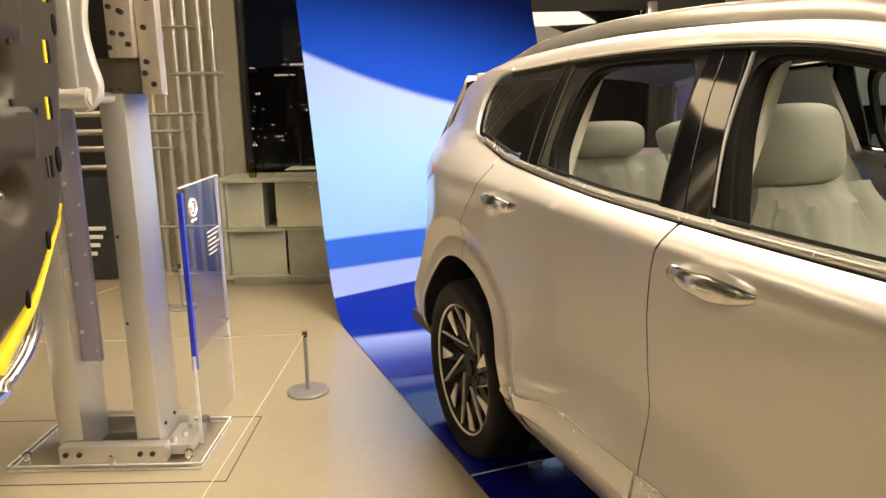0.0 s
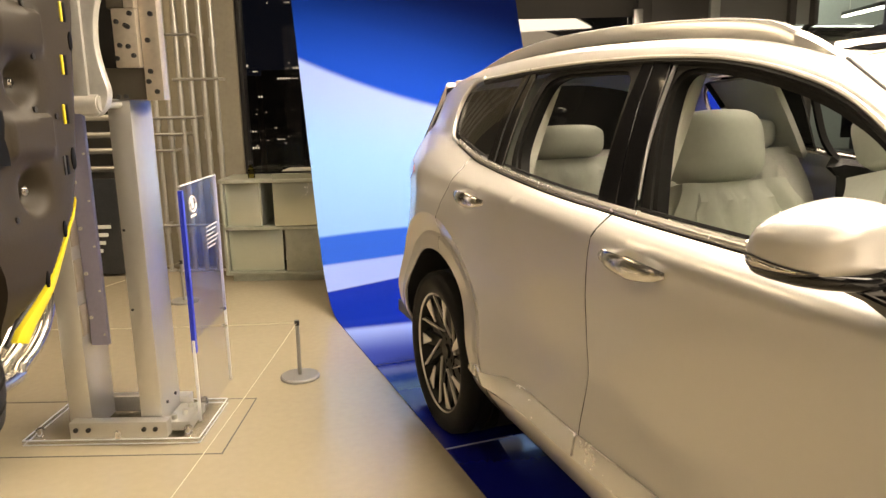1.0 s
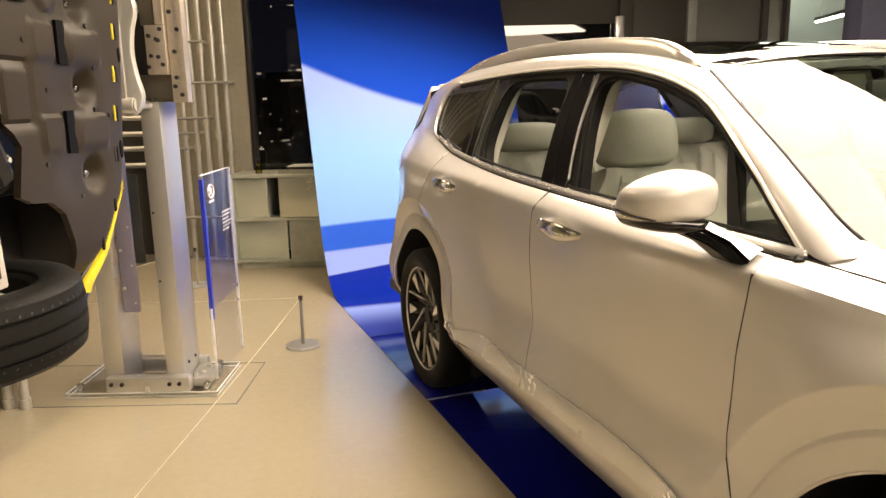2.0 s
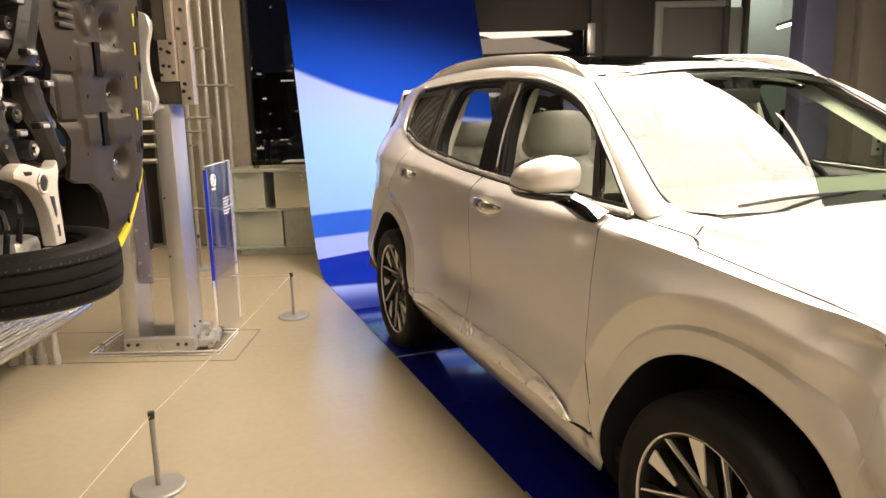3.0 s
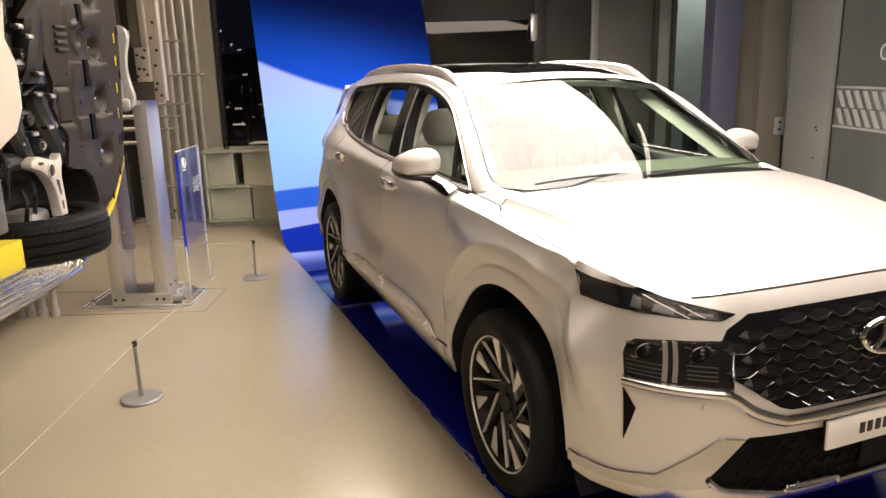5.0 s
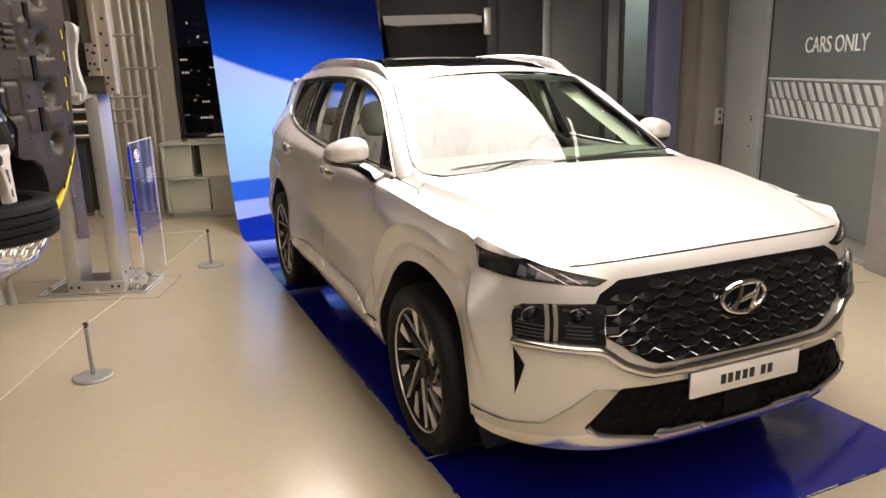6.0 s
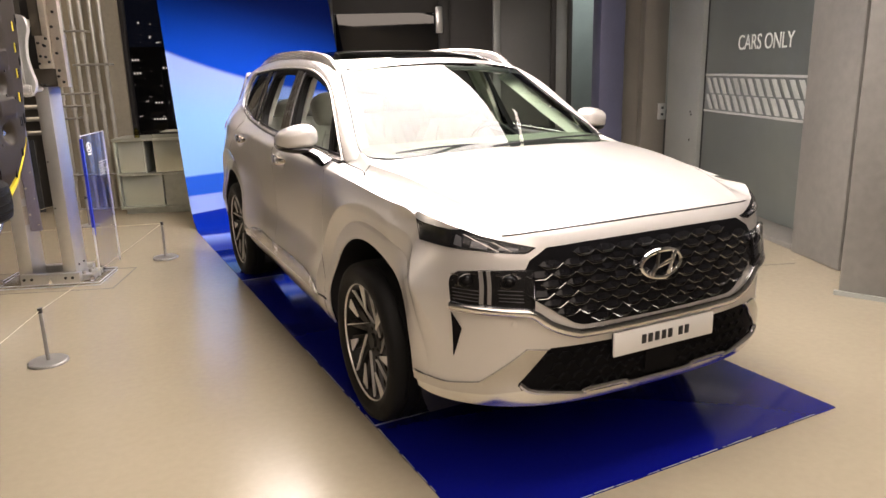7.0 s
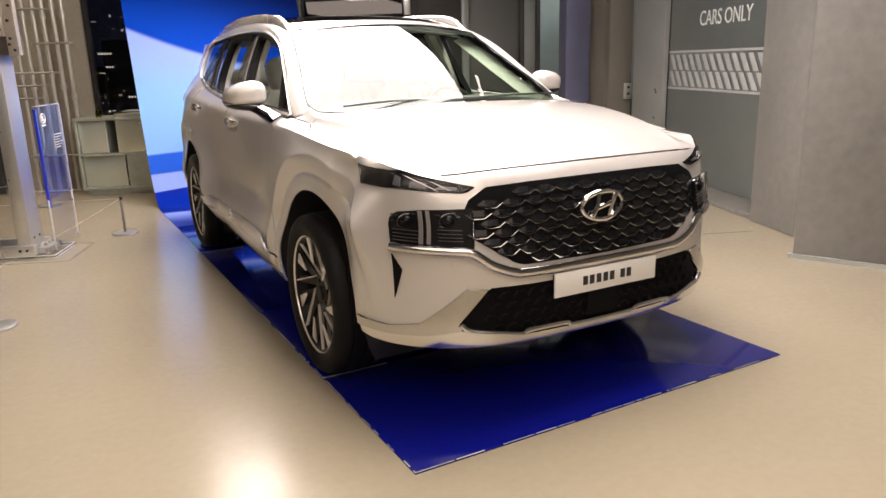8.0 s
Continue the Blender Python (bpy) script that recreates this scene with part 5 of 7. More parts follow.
    for i in range(13):
        t = i / 12
        mid_e, half_e = -0.30 - 0.12 * t, 0.24 * (1 - t) ** 0.7 * min(1.0, 0.35 + 3 * t)
        row = []
        for e_ in np.linspace(mid_e - half_e, mid_e + half_e, 6):
            az = radians(-38 + 88 * t)
            x, y, z = math.cos(e_) * math.cos(az), -math.cos(e_) * math.sin(az), math.sin(e_)
            k = (abs(x) ** 3.0 + abs(y) ** 2.6 + abs(z) ** 3.0) ** (-1 / 2.9) * 1.02
            x, y, z = x * k, y * k, z * k
            yy = -0.672 + (0.070 if y > 0 else 0.105) * y + 0.020 * x
            row.append((s * (0.936 + 0.102 * x), yy, 1.212 + z * (0.046 + 0.008 * x) - 0.004 * x))
        leaf.append(row)
    part("indicator", outward(loft(leaf), (s * 0.936, -0.672, 1.212)), INDICATOR, mirror, "clear chrome-backed turn indicator")
    for edge_ in ([r_[0] for r_ in leaf], [r_[-1] for r_ in leaf]):
        bm = bmesh.new()
        tube(bm, edge_, 0.0018, 6)
        part("indicator_trim", bm, INK, mirror, "dark seam round the indicator")
    bm = bmesh.new()
    tube(bm, [r_[3] for r_ in leaf[:-2]], 0.003, 6, flat=0.5)
    part("light_guide", bm, CHROME, mirror, "slim chrome light guide")
    part("mirror_face", prism([(0.860, 1.172), (1.010, 1.168), (1.022, 1.215), (0.95, 1.262), (0.865, 1.265)], 0.006, 0, Matrix(((s, 0, 0, 0), (0, 0, 1, -0.610), (0, 1, 0, 0), (0, 0, 0, 1)))), CHROME, mirror, smooth=False)
    # lamps
    drl = [("y", -1.814, 0.984), ("x", 0.740, 0.984), ("x", 0.681, 0.963), ("x", 0.60, 0.940), ("x", 0.516, 0.919), ("x", 0.56, 0.905), ("x", 0.66, 0.914), ("x", 0.76, 0.925), ("y", -1.884, 0.921)]
    lamp = nose("day_lamp", drl, LAMPDARK, car, "slim dark running lamp", 0.004, s, depth=0.02)
    for a, b, c0, d0 in ((0.58, 0.645, 0.910, 0.930), (0.675, 0.725, 0.918, 0.950), (0.748, 0.772, 0.926, 0.970)):
        nose("reflector", [("x", a, c0 + 0.004), ("x", b, c0 + 0.010), ("x", b - 0.012, d0), ("x", a - 0.005, d0 - 0.008)], LAMPGREY, lamp, "", 0.007, s, depth=0.003, step=0.02)
    for a, b in (((0.735, 0.972), (0.640, 0.912)), ((0.655, 0.946), (0.60, 0.912))):
        bm = bmesh.new()
        tube(bm, [chart(s * q_of_x(a[0] + (b[0] - a[0]) * t, a[1] + (b[1] - a[1]) * t), a[1] + (b[1] - a[1]) * t, 0.008) for t in (0, 0.25, 0.5, 0.75, 1)], 0.0018, 6)
        part("light_guide", bm, FINSATIN, lamp, "silver light guide bar")
    nose("lens", drl, LAMPGLASS, lamp, "", 0.009, s, depth=0.004).visible_shadow = False
    bm = bmesh.new()
    tube(bm, [chart(q, z, 0.006) for q, z in nose_pts(drl, s)], 0.0035, 6, closed=True)
    part("lamp_rim", bm, BLACKGLOSS, lamp)
    hb = [("x", 0.782, 0.800), ("x", 0.779, 0.825), ("x", 0.765, 0.841), ("x", 0.70, 0.848), ("x", 0.585, 0.848), ("x", 0.535, 0.846), ("x", 0.545, 0.706), ("x", 0.60, 0.708), ("x", 0.70, 0.716), ("x", 0.770, 0.722), ("x", 0.781, 0.728)]
    head = nose("headlamp", hb, LAMPDARK, car, "dark square headlamp cluster", 0.004, s, depth=0.02)
    for xc in (0.622, 0.742):
        dirv, side_v = Vector((s * 0.25, -0.96, 0)).normalized(), Vector((s * 0.96, 0.25, 0))
        p = Vector(chart(s * q_of_x(xc, 0.808), 0.808, 0.0))
        bm = bmesh.new()
        bmesh.ops.create_uvsphere(bm, u_segments=20, v_segments=12, radius=0.023, matrix=Matrix.Translation(p + dirv * 0.002))
        part("projector", bm, BLACKGLOSS, head, "dark round projector lens")
        bm = bmesh.new()
        tube(bm, [p + dirv * 0.008 + side_v * (0.036 * math.cos(t)) + Vector((0, 0, 0.027 * math.sin(t))) for t in [2 * math.pi * k / 24 for k in range(24)]], 0.0014, 5, closed=True)
        part("projector_ring", bm, GRILLE, head, "slim chrome ring")
        for dx, dz, w_ in ((0.030, 0.020, 0.010), (-0.034, 0.012, 0.007), (0.024, -0.022, 0.006), (-0.02, 0.026, 0.008)):
            nose("facet", [("x", xc + dx - w_, 0.806 + dz), ("x", xc + dx + w_, 0.808 + dz), ("x", xc + dx + w_ * 0.6, 0.815 + dz), ("x", xc + dx - w_ * 0.8, 0.812 + dz)], GRILLE, head, "small chrome facet", 0.010, s, depth=0.003, step=0.02)
        for z0 in (0.732, 0.744, 0.757, 0.771):
            nose("reflector_line", [("x", xc - 0.042, z0), ("x", xc + 0.036, z0 + 0.006), ("x", xc + 0.036, z0 + 0.0085), ("x", xc - 0.042, z0 + 0.0025)], LAMPGREY, head, "", 0.008, s, depth=0.003, step=0.03)
    for a in (0.676, 0.698):
        nose("lamp_bar", [("x", a, 0.846), ("x", a + 0.011, 0.847), ("x", a + 0.016, 0.728), ("x", a + 0.005, 0.726)], BRIGHTTRIM, head, "satin vertical light bar", 0.012, s, depth=0.01, step=0.02)
    nose("lens", hb, LAMPGLASS, head, "", 0.024, s, depth=0.018).visible_shadow = False
    # vent in the bumper corner
    vt = [("x", 0.787, 0.684), ("x", 0.765, 0.624), ("x", 0.769, 0.600), ("x", 0.787, 0.514)]
    nose("corner_vent", vt, GRILLECELL, car, "dark slit vent", 0.004, s, depth=0.006, step=0.02)
    # satin fin under the bumper
    fin = [("y", -1.925, 0.414), ("y", -2.02, 0.407), ("x", 0.80, 0.405), ("x", 0.725, 0.425), ("x", 0.64, 0.500), ("x", 0.575, 0.556), ("x", 0.503, 0.549), ("x", 0.605, 0.425), ("x", 0.594, 0.395), ("x", 0.70, 0.377), ("x", 0.80, 0.370), ("y", -2.02, 0.372), ("y", -1.925, 0.377)]
    nose("bumper_fin", fin, FINSATIN, car, "satin silver skid fin", 0.010, s, depth=0.018, step=0.02)
    # parking sensor
    bm = bmesh.new()
    p = Vector(chart(s * q_of_x(0.617, 0.651), 0.651, -0.002))
    rod(bm, p, p + Vector((s * 0.3, -0.95, 0)).normalized() * 0.005, 0.011, 16)
    part("sensor", bm, PAINT, car)
    # tail lamp corner
    side("tail_lamp", [(1.73, 1.135), (1.80, 1.168), (1.95, 1.172), (2.05, 1.15), (2.06, 1.06), (1.85, 1.085)], s, REDLAMP, car, "red tail lamp corner", 0.004)
    # wheels
    for yc in WHEEL_Y:
        wheel = part("wheel", bx((s * 0.71, yc - 0.05, 0.315), (s * 0.80, yc + 0.05, 0.415), 0.01), RIMDARK, car)
        w0 = s * 0.790
        def at(bm):
            bmesh.ops.transform(bm, matrix=Matrix.Translation((w0, yc, WHEEL_Z)) @ Matrix.Diagonal((s, 1, 1, 1)), verts=bm.verts)
            bmesh.ops.recalc_face_normals(bm, faces=bm.faces)
            return bm
        bm = bmesh.new()
        lathe(bm, [(-0.115, 0.265), (-0.125, 0.285), (-0.128, 0.32), (-0.118, 0.347), (-0.10, 0.360), (-0.062, 0.3645), (-0.060, 0.357), (-0.050, 0.357), (-0.048, 0.365), (-0.006, 0.365), (-0.004, 0.357), (0.006, 0.357), (0.008, 0.365), (0.05, 0.365),
                   (0.052, 0.357), (0.062, 0.357), (0.064, 0.364), (0.10, 0.359), (0.117, 0.347), (0.127, 0.32), (0.124, 0.300), (0.119, 0.285), (0.112, 0.268), (0.105, 0.262)], 64, "x", closed=True)
        part("tyre", at(bm), RUBBER, wheel)
        bm = bmesh.new()
        lathe(bm, [(-0.11, 0.262), (-0.07, 0.235), (0.0, 0.228), (0.07, 0.240), (0.102, 0.256), (0.108, 0.268), (0.100, 0.268), (0.09, 0.250)], 64, "x")
        part("rim", at(bm), RIMDARK, wheel)
        bm = bmesh.new()
        lathe(bm, [(0.102, 0.261), (0.110, 0.2625), (0.112, 0.267), (0.104, 0.268)], 64, "x")
        part("rim_edge", at(bm), RIMCUT, wheel, "machined rim edge")
        bm = bmesh.new()
        rod(bm, (0.0, 0, 0), (0.066, 0, 0), 0.075, 30)
        rod(bm, (0.066, 0, 0), (0.078, 0, 0), 0.036, 30, 0.032)
        for k in range(5):
            t = 2 * math.pi * k / 5
            rod(bm, (0.05, 0.054 * math.cos(t), 0.054 * math.sin(t)), (0.070, 0.054 * math.cos(t), 0.054 * math.sin(t)), 0.009, 8)
        part("hub", at(bm), RIMDARK, wheel)
        for k in range(7):
            t0 = 2 * math.pi * k / 7 + (0.816 if yc > 0 else 0.47)
            for ri, ro, a_in, a_out, w_in, w_out, mt, dx in ((0.05, 0.258, 0.35, 0.06, 0.040, 0.070, RIMDARK, -0.014), (0.06, 0.258, 0.95, 0.46, 0.026, 0.030, RIMDARK, -0.010),
                                                             (0.088, 0.256, 1.28, 0.43, 0.0075, 0.0075, RIMCUT, 0.002), (0.142, 0.257, 0.16, 0.02, 0.012, 0.058, RIMCUT, -0.004)):
                bm = bmesh.new()
                pts = []
                for rr, ww, ll in ((ri, w_in, a_in), (ro, w_out, a_out)):
                    for sg in (-1, 1):
                        ang = t0 + ll + sg * ww / rr / 2
                        pts.append((rr * math.cos(ang), rr * math.sin(ang), rr))
                p0, p1, p2, p3 = pts[0], pts[1], pts[3], pts[2]
                top = [bm.verts.new((0.070 + dx + (0.030 if q[2] > 0.1 else 0), q[0], q[1])) for q in (p0, p1, p2, p3)]
                bot = [bm.verts.new((0.035 + (0.026 if mt is RIMCUT else 0.0) + (0.030 if q[2] > 0.1 else 0), q[0], q[1])) for q in (p0, p1, p2, p3)]
                bm.faces.new(top)
                bm.faces.new(bot[::-1])
                for i in range(4):
                    bm.faces.new((top[i], top[(i + 1) % 4], bot[(i + 1) % 4], bot[i]))
                part("spoke", at(bm), mt, wheel, smooth=False)
        bm = bmesh.new()
        rod(bm, (-0.02, 0, 0), (0.0, 0, 0), 0.17, 40)
        part("brake_disc", at(bm), RIMDARK, wheel)
        # dark liner inside the arch
        ring_ = arch(yc, R0 + 0.008, -25, 205, 24)
        rows = [[(s * 0.55, yc, 0.36)] * 25, [(s * 0.55, y, z) for y, z in ring_], [on_side(y, z, s, -0.016) for y, z in ring_]]
        part("arch_liner", loft(rows), INK, car)

# hood: a broad top, a crease on each side, a hollow fall to the shut line
MID_Z = curve_fn((-2.30, 0.935), (-2.20, 0.980), (-2.0, 1.050), (-1.7, 1.118), (-1.4, 1.150), (-1.1, 1.168))
RIDGE_X = curve_fn((-2.30, 0.520), (-2.1, 0.590), (-1.85, 0.652), (-1.5, 0.700), (-1.2, 0.738))
RIDGE_Z = curve_fn((-2.30, 0.925), (-2.1, 1.002), (-1.85, 1.064), (-1.5, 1.112), (-1.2, 1.132))
SHUT_X = curve_fn((-2.3, 0.66), (-2.1, 0.735), (-1.95, 0.765), (-1.83, 0.786), (-1.70, 0.796), (-1.55, 0.802), (-1.30, 0.805), (-1.2, 0.800))
SHUT_Z = curve_fn((-2.3, 0.90), (-2.1, 0.958), (-1.95, 0.990), (-1.83, 1.014), (-1.70, 1.036), (-1.55, 1.053), (-1.30, 1.080), (-1.2, 1.094))


def hood_z(x, y):
    x = abs(x)
    xr, zr, zm = RIDGE_X(y), RIDGE_Z(y), MID_Z(y)
    if x < xr:
        return zm + (zr - zm) * (x / xr) ** 2.2
    t = min(1.2, (x - xr) / (SHUT_X(y) - xr))
    return zr + (SHUT_Z(y) - zr) * (1 - abs(1 - t) ** 1.9)


CUT_Z = curve_fn((0.0, 0.978), (0.35, 0.976), (0.50, 0.972), (0.60, 0.967), (0.68, 0.966), (0.745, 0.990), (0.79, 1.010))
FRONT = [(x, chart(q_of_x(x, CUT_Z(x)), CUT_Z(x))[1]) for x in (0.0, 0.12, 0.24, 0.35, 0.45, 0.55, 0.62, 0.68, 0.71, 0.745, 0.77)]
FRONT_Y = curve_fn(*FRONT)


def hood_lift(x, y):
    z = hood_z(x, y)
    a = min(abs(x), 0.77)
    yb = FRONT_Y(a)
    w = (1 - smoothstep(0.0, 0.22, y - yb)) ** 1.5
    return (x, y, z + (CUT_Z(a) - hood_z(x, yb)) * w)


edge = [(SHUT_X(y) - 0.004, y) for y in np.linspace(-1.30, -1.82, 10)]
half = [(0.0, -1.250), (0.25, -1.246), (0.5, -1.234), (0.66, -1.212), (0.74, -1.220), (0.777, -1.232), (0.799, -1.280)] + edge + [p for p in reversed(FRONT)]
hood_outline = half + [(-x, y) for x, y in reversed(half[1:-1])]
ridges = [[(sg * (RIDGE_X(y) + d), y) for y in np.linspace(-1.2, -2.26, 30)] for sg in (-1, 1) for d in (-0.006, 0.006)]
skin("hood", hood_outline, hood_lift, PAINT, car, "", ridges, 0.040, 0.016, (0, -1.7, 0.5))
for s in (-1, 1):
    bm = bmesh.new()
    tube(bm, [(s * x, y, z - 0.0012) for x, y, z in spline([FENDER_REAR[1], FENDER_REAR[2]] + FENDER_TOP[:-1] + [(0.790, -1.80, 1.014)], 5)], 0.0036, 6)
    part("hood_gap", bm, INK, car, "dark shut line")
bm = bmesh.new()
tube(bm, [chart(sg * q_of_x(x, CUT_Z(x) - 0.003), CUT_Z(x) - 0.003, -0.006) for sg, x in [(-1, x) for x in (0.67, 0.6, 0.52, 0.45, 0.35, 0.24, 0.12)] + [(1, x) for x in (0.0, 0.12, 0.24, 0.35, 0.45, 0.52, 0.6, 0.67)]], 0.004, 6)
part("hood_gap", bm, INK, car, "dark shut line")
# painted brow between the hood and the running lamp
for s in (-1, 1):
    upper = [hood_lift(s * (SHUT_X(y) - 0.004), y) for y in (-1.79, -1.82)] + [hood_lift(s * x, y) for x, y in reversed(FRONT[6:])]
    tops = nose_pts([("y", -1.802, 0.988), ("y", -1.812, 0.986), ("x", 0.740, 0.985), ("x", 0.681, 0.965), ("x", 0.62, 0.947)], s)
    dense = [(a[0] + (b[0] - a[0]) * k / 6, a[1] + (b[1] - a[1]) * k / 6) for a, b in zip(tops, tops[1:]) for k in range(6)] + [tops[-1]]
    lower = [chart(q, z, 0.004) for q, z in dense]
    part("lamp_brow", outward(loft(bulged(resample(upper, 24), resample(lower, 24), 0.001, (0, 0.6), 3)), (0, -1.5, 0.6)), PAINT, car)
# base of the windshield pillar between the hood, the fender and the glass
for s in (-1, 1):
    rear = [hood_lift(s * x, y + 0.004) for x, y in ((0.777, -1.230), (0.74, -1.218), (0.70, -1.214), (0.664, -1.210))]
    lead = [(s * 0.786, -1.02, 1.119), (s * 0.750, -1.03, 1.138)] + [(s * x, y, z) for x, y, z in WS_EDGE[10:3:-1]]
    part("pillar_base", outward(loft(bulged(resample(rear, 16), resample(lead, 16), 0.003, (0, 0.9), 8))), PAINT, car, sharp=60)
part("cowl", loft([[(x, -1.20 + 0.12 * (x / 0.74) ** 2, 1.122) for x in np.linspace(-0.72, 0.72, 13)], [(x, -1.02 + 0.05 * (x / 0.74) ** 2, 1.150) for x in np.linspace(-0.72, 0.72, 13)]]), DARKTRIM, car)

# windshield
rows = []
for i in range(15):
    t = i / 14
    e = resample(WS_EDGE, 15)[i]
    mid = Vector((0, -1.245, 1.150)).lerp(Vector((0, -0.47, 1.568)), t)
    mid += Vector((0, -0.5, 0.87)) * (0.035 * 4 * t * (1 - t))
    row = []
    for k in range(25):
        f = -1 + 2 * k / 24
        a = abs(f) ** 2.2
        row.append((e[0] * f, mid.y + (e[1] - mid.y) * a, mid.z + (e[2] - mid.z) * a))
    rows.append(row)
part("windshield", outward(loft(rows)), WSGLASS, car).visible_shadow = False
band = [[tuple(Vector(p) + Vector((0, 0.004, -0.006))) for p in r] for r in (rows[0], rows[1])]
part("windshield_frit", outward(loft(band)), INK, car, "black band at the glass edge")
band = [[tuple(Vector(p) + Vector((0, 0.004, -0.006))) for p in r] for r in (rows[13], rows[14])]
part("windshield_frit", outward(loft(band)), INK, car, "black band at the glass edge")
for s in (-1, 1):
    bm = bmesh.new()
    tube(bm, [Vector((s * x, y, z)) + Vector((0, -0.002, 0.001)) for x, y, z in WS_EDGE], 0.0035, 6)
    part("windshield_seal", bm, DARKTRIM, car)

# roof with panoramic glass
rows = []
for x_, y, z in ROOF_EDGE:
    mid = ROOF_MID(y)
    yc = y - 0.07 * (1 - smoothstep(-0.4, 0.2, y))
    rows.append([(x_ * f, yc + (y - yc) * f * f, mid + (z - mid) * abs(f) ** 2.4) for f in [-1 + k / 10 for k in range(21)]])
bm = loft(rows)
bmesh.ops.delete(bm, geom=[f for f in bm.faces if abs(f.calc_center_median().x) < 0.51 and -0.30 < f.calc_center_median().y < 1.22], context="FACES")
part("roof", outward(bm), PAINT, car)


def roof_lift(x, y):
    e = min(ROOF_EDGE, key=lambda p: abs(p[1] - y))
    return (x, y, ROOF_MID(y) + (e[2] - ROOF_MID(y)) * abs(x / e[0]) ** 2.4 + 0.006)


for y0, y1 in ((-0.33, 0.44), (0.47, 1.25)):
    part("roof_glass", sheet([(-0.545, y0), (0.545, y0), (0.552, (y0 + y1) / 2), (0.545, y1), (-0.545, y1), (-0.552, (y0 + y1) / 2)], roof_lift, 0.06, 0.06, 0.006), ROOFGLASS, car, "black panoramic roof glass")
part("roof_bar", sheet([(-0.50, -0.392), (-0.25, -0.438), (0.0, -0.450), (0.25, -0.438), (0.50, -0.392), (0.54, -0.335), (-0.54, -0.335)], roof_lift, 0.06, 0.06, 0.004), BLACKGLOSS, car)
bm = bmesh.new()
tube(bm, [(0, 1.62, 1.63), (0, 1.70, 1.66), (0, 1.80, 1.67)], 0.018, 8)
part("antenna", bm, PAINT, car)
# rear closing panels, glass and spoiler
for s in (-1, 1):
    rows = []
    for z in np.linspace(0.3, 1.15, 12):
        y0, y1 = 2.0, TAIL(z) - 0.001
        rows.append([(s * skin_x(y, z), y, z) for y in [y0 + (y1 - y0) * math.sin(k / 10 * math.pi / 2) for k in range(11)]])
    part("tailgate_skin", outward(loft(rows)), PAINT, car)
    part("rear_pillar", outward(loft([[(s * 0.715, 2.10, 1.15), (s * 0.60, 1.92, 1.55)], [on_side(2.03, 1.15, s), on_side(1.925, 1.475, s)]])), PAINT, car)
part("rear_glass", outward(loft([[(x, 2.28 - 0.15 * (x / 0.72) ** 2, 1.15) for x in np.linspace(-0.715, 0.715, 9)], [(x * 0.84, 2.02 - 0.1 * (x / 0.72) ** 2, 1.55) for x in np.linspace(-0.715, 0.715, 9)]])), QGLASS, car).visible_shadow = False
part("spoiler", prism([(-0.53, 1.90), (0.53, 1.90), (0.545, 1.96), (0.46, 2.10), (0.0, 2.14), (-0.46, 2.10), (-0.545, 1.96)], 0.035, 0.014, Matrix.Translation((0, 0, 1.528))), PAINT, car)

# front bumper skin
half = [("x", 0.0, 0.972), ("x", 0.35, 0.970), ("x", 0.50, 0.966), ("x", 0.60, 0.961), ("x", 0.672, 0.959), ("x", 0.60, 0.933), ("x", 0.512, 0.919), ("x", 0.545, 0.902), ("x", 0.56, 0.901), ("x", 0.66, 0.910), ("x", 0.76, 0.921), ("y", -1.887, 0.917), ("y", -1.828, 0.920)]
half += [("y", y, z) for y, z in arch(WHEEL_Y[0], R0, 145.5, 176, 8)] + [("y", -1.925, 0.398), ("x", 0.80, 0.395), ("x", 0.725, 0.41), ("x", 0.63, 0.49), ("x", 0.575, 0.535), ("x", 0.49, 0.548), ("x", 0.0, 0.548)]
lines = [[(q, z) for q, z in nose_pts([("y", y, z) for y, z in ring_line(WHEEL_Y[0], r, 120, 185, 24) if y < -1.80], sg)] for sg in (-1, 1) for r in (R1 - 0.003, R1, R1 + 0.010, R1 + 0.013, R2 - 0.004, R2, R2 + 0.004)]
nose("front_bumper", half, PAINT, car, "", -0.0015, mirror=True, step=0.026, feats=lines)
for s in (-1, 1):
    nose("lower_lip", [("y", -1.935, 0.382), ("y", -2.0, 0.378), ("x", 0.78, 0.374), ("x", 0.60, 0.395), ("x", 0.50, 0.372), ("x", 0.35, 0.35), ("x", 0.0, 0.345), ("x", 0.0, 0.312), ("x", 0.35, 0.316), ("x", 0.6, 0.322), ("x", 0.78, 0.325), ("y", -2.0, 0.33), ("y", -1.94, 0.345)], SATIN, car, "bright satin silver lower lip", 0.002, s, depth=0.02)
    bm = bmesh.new()
    tube(bm, [chart(s * q_of_x(x, z), z, 0.012) for x, z in spline([(0.60, 0.425), (0.56, 0.395), (0.45, 0.375), (0.36, 0.358), (0.34, 0.372), (0.18, 0.372), (0.15, 0.358), (0.0, 0.356)], 4)], 0.012, 8)
    part("lip_trim", bm, SATIN, car, "bright lower lip trim")
nose("lower_grille", [("x", 0.0, 0.5455), ("x", 0.49, 0.552), ("x", 0.60, 0.43), ("x", 0.55, 0.395), ("x", 0.36, 0.36), ("x", 0.0, 0.35)], GRILLECELL, car, "black lower intake", mirror=True)
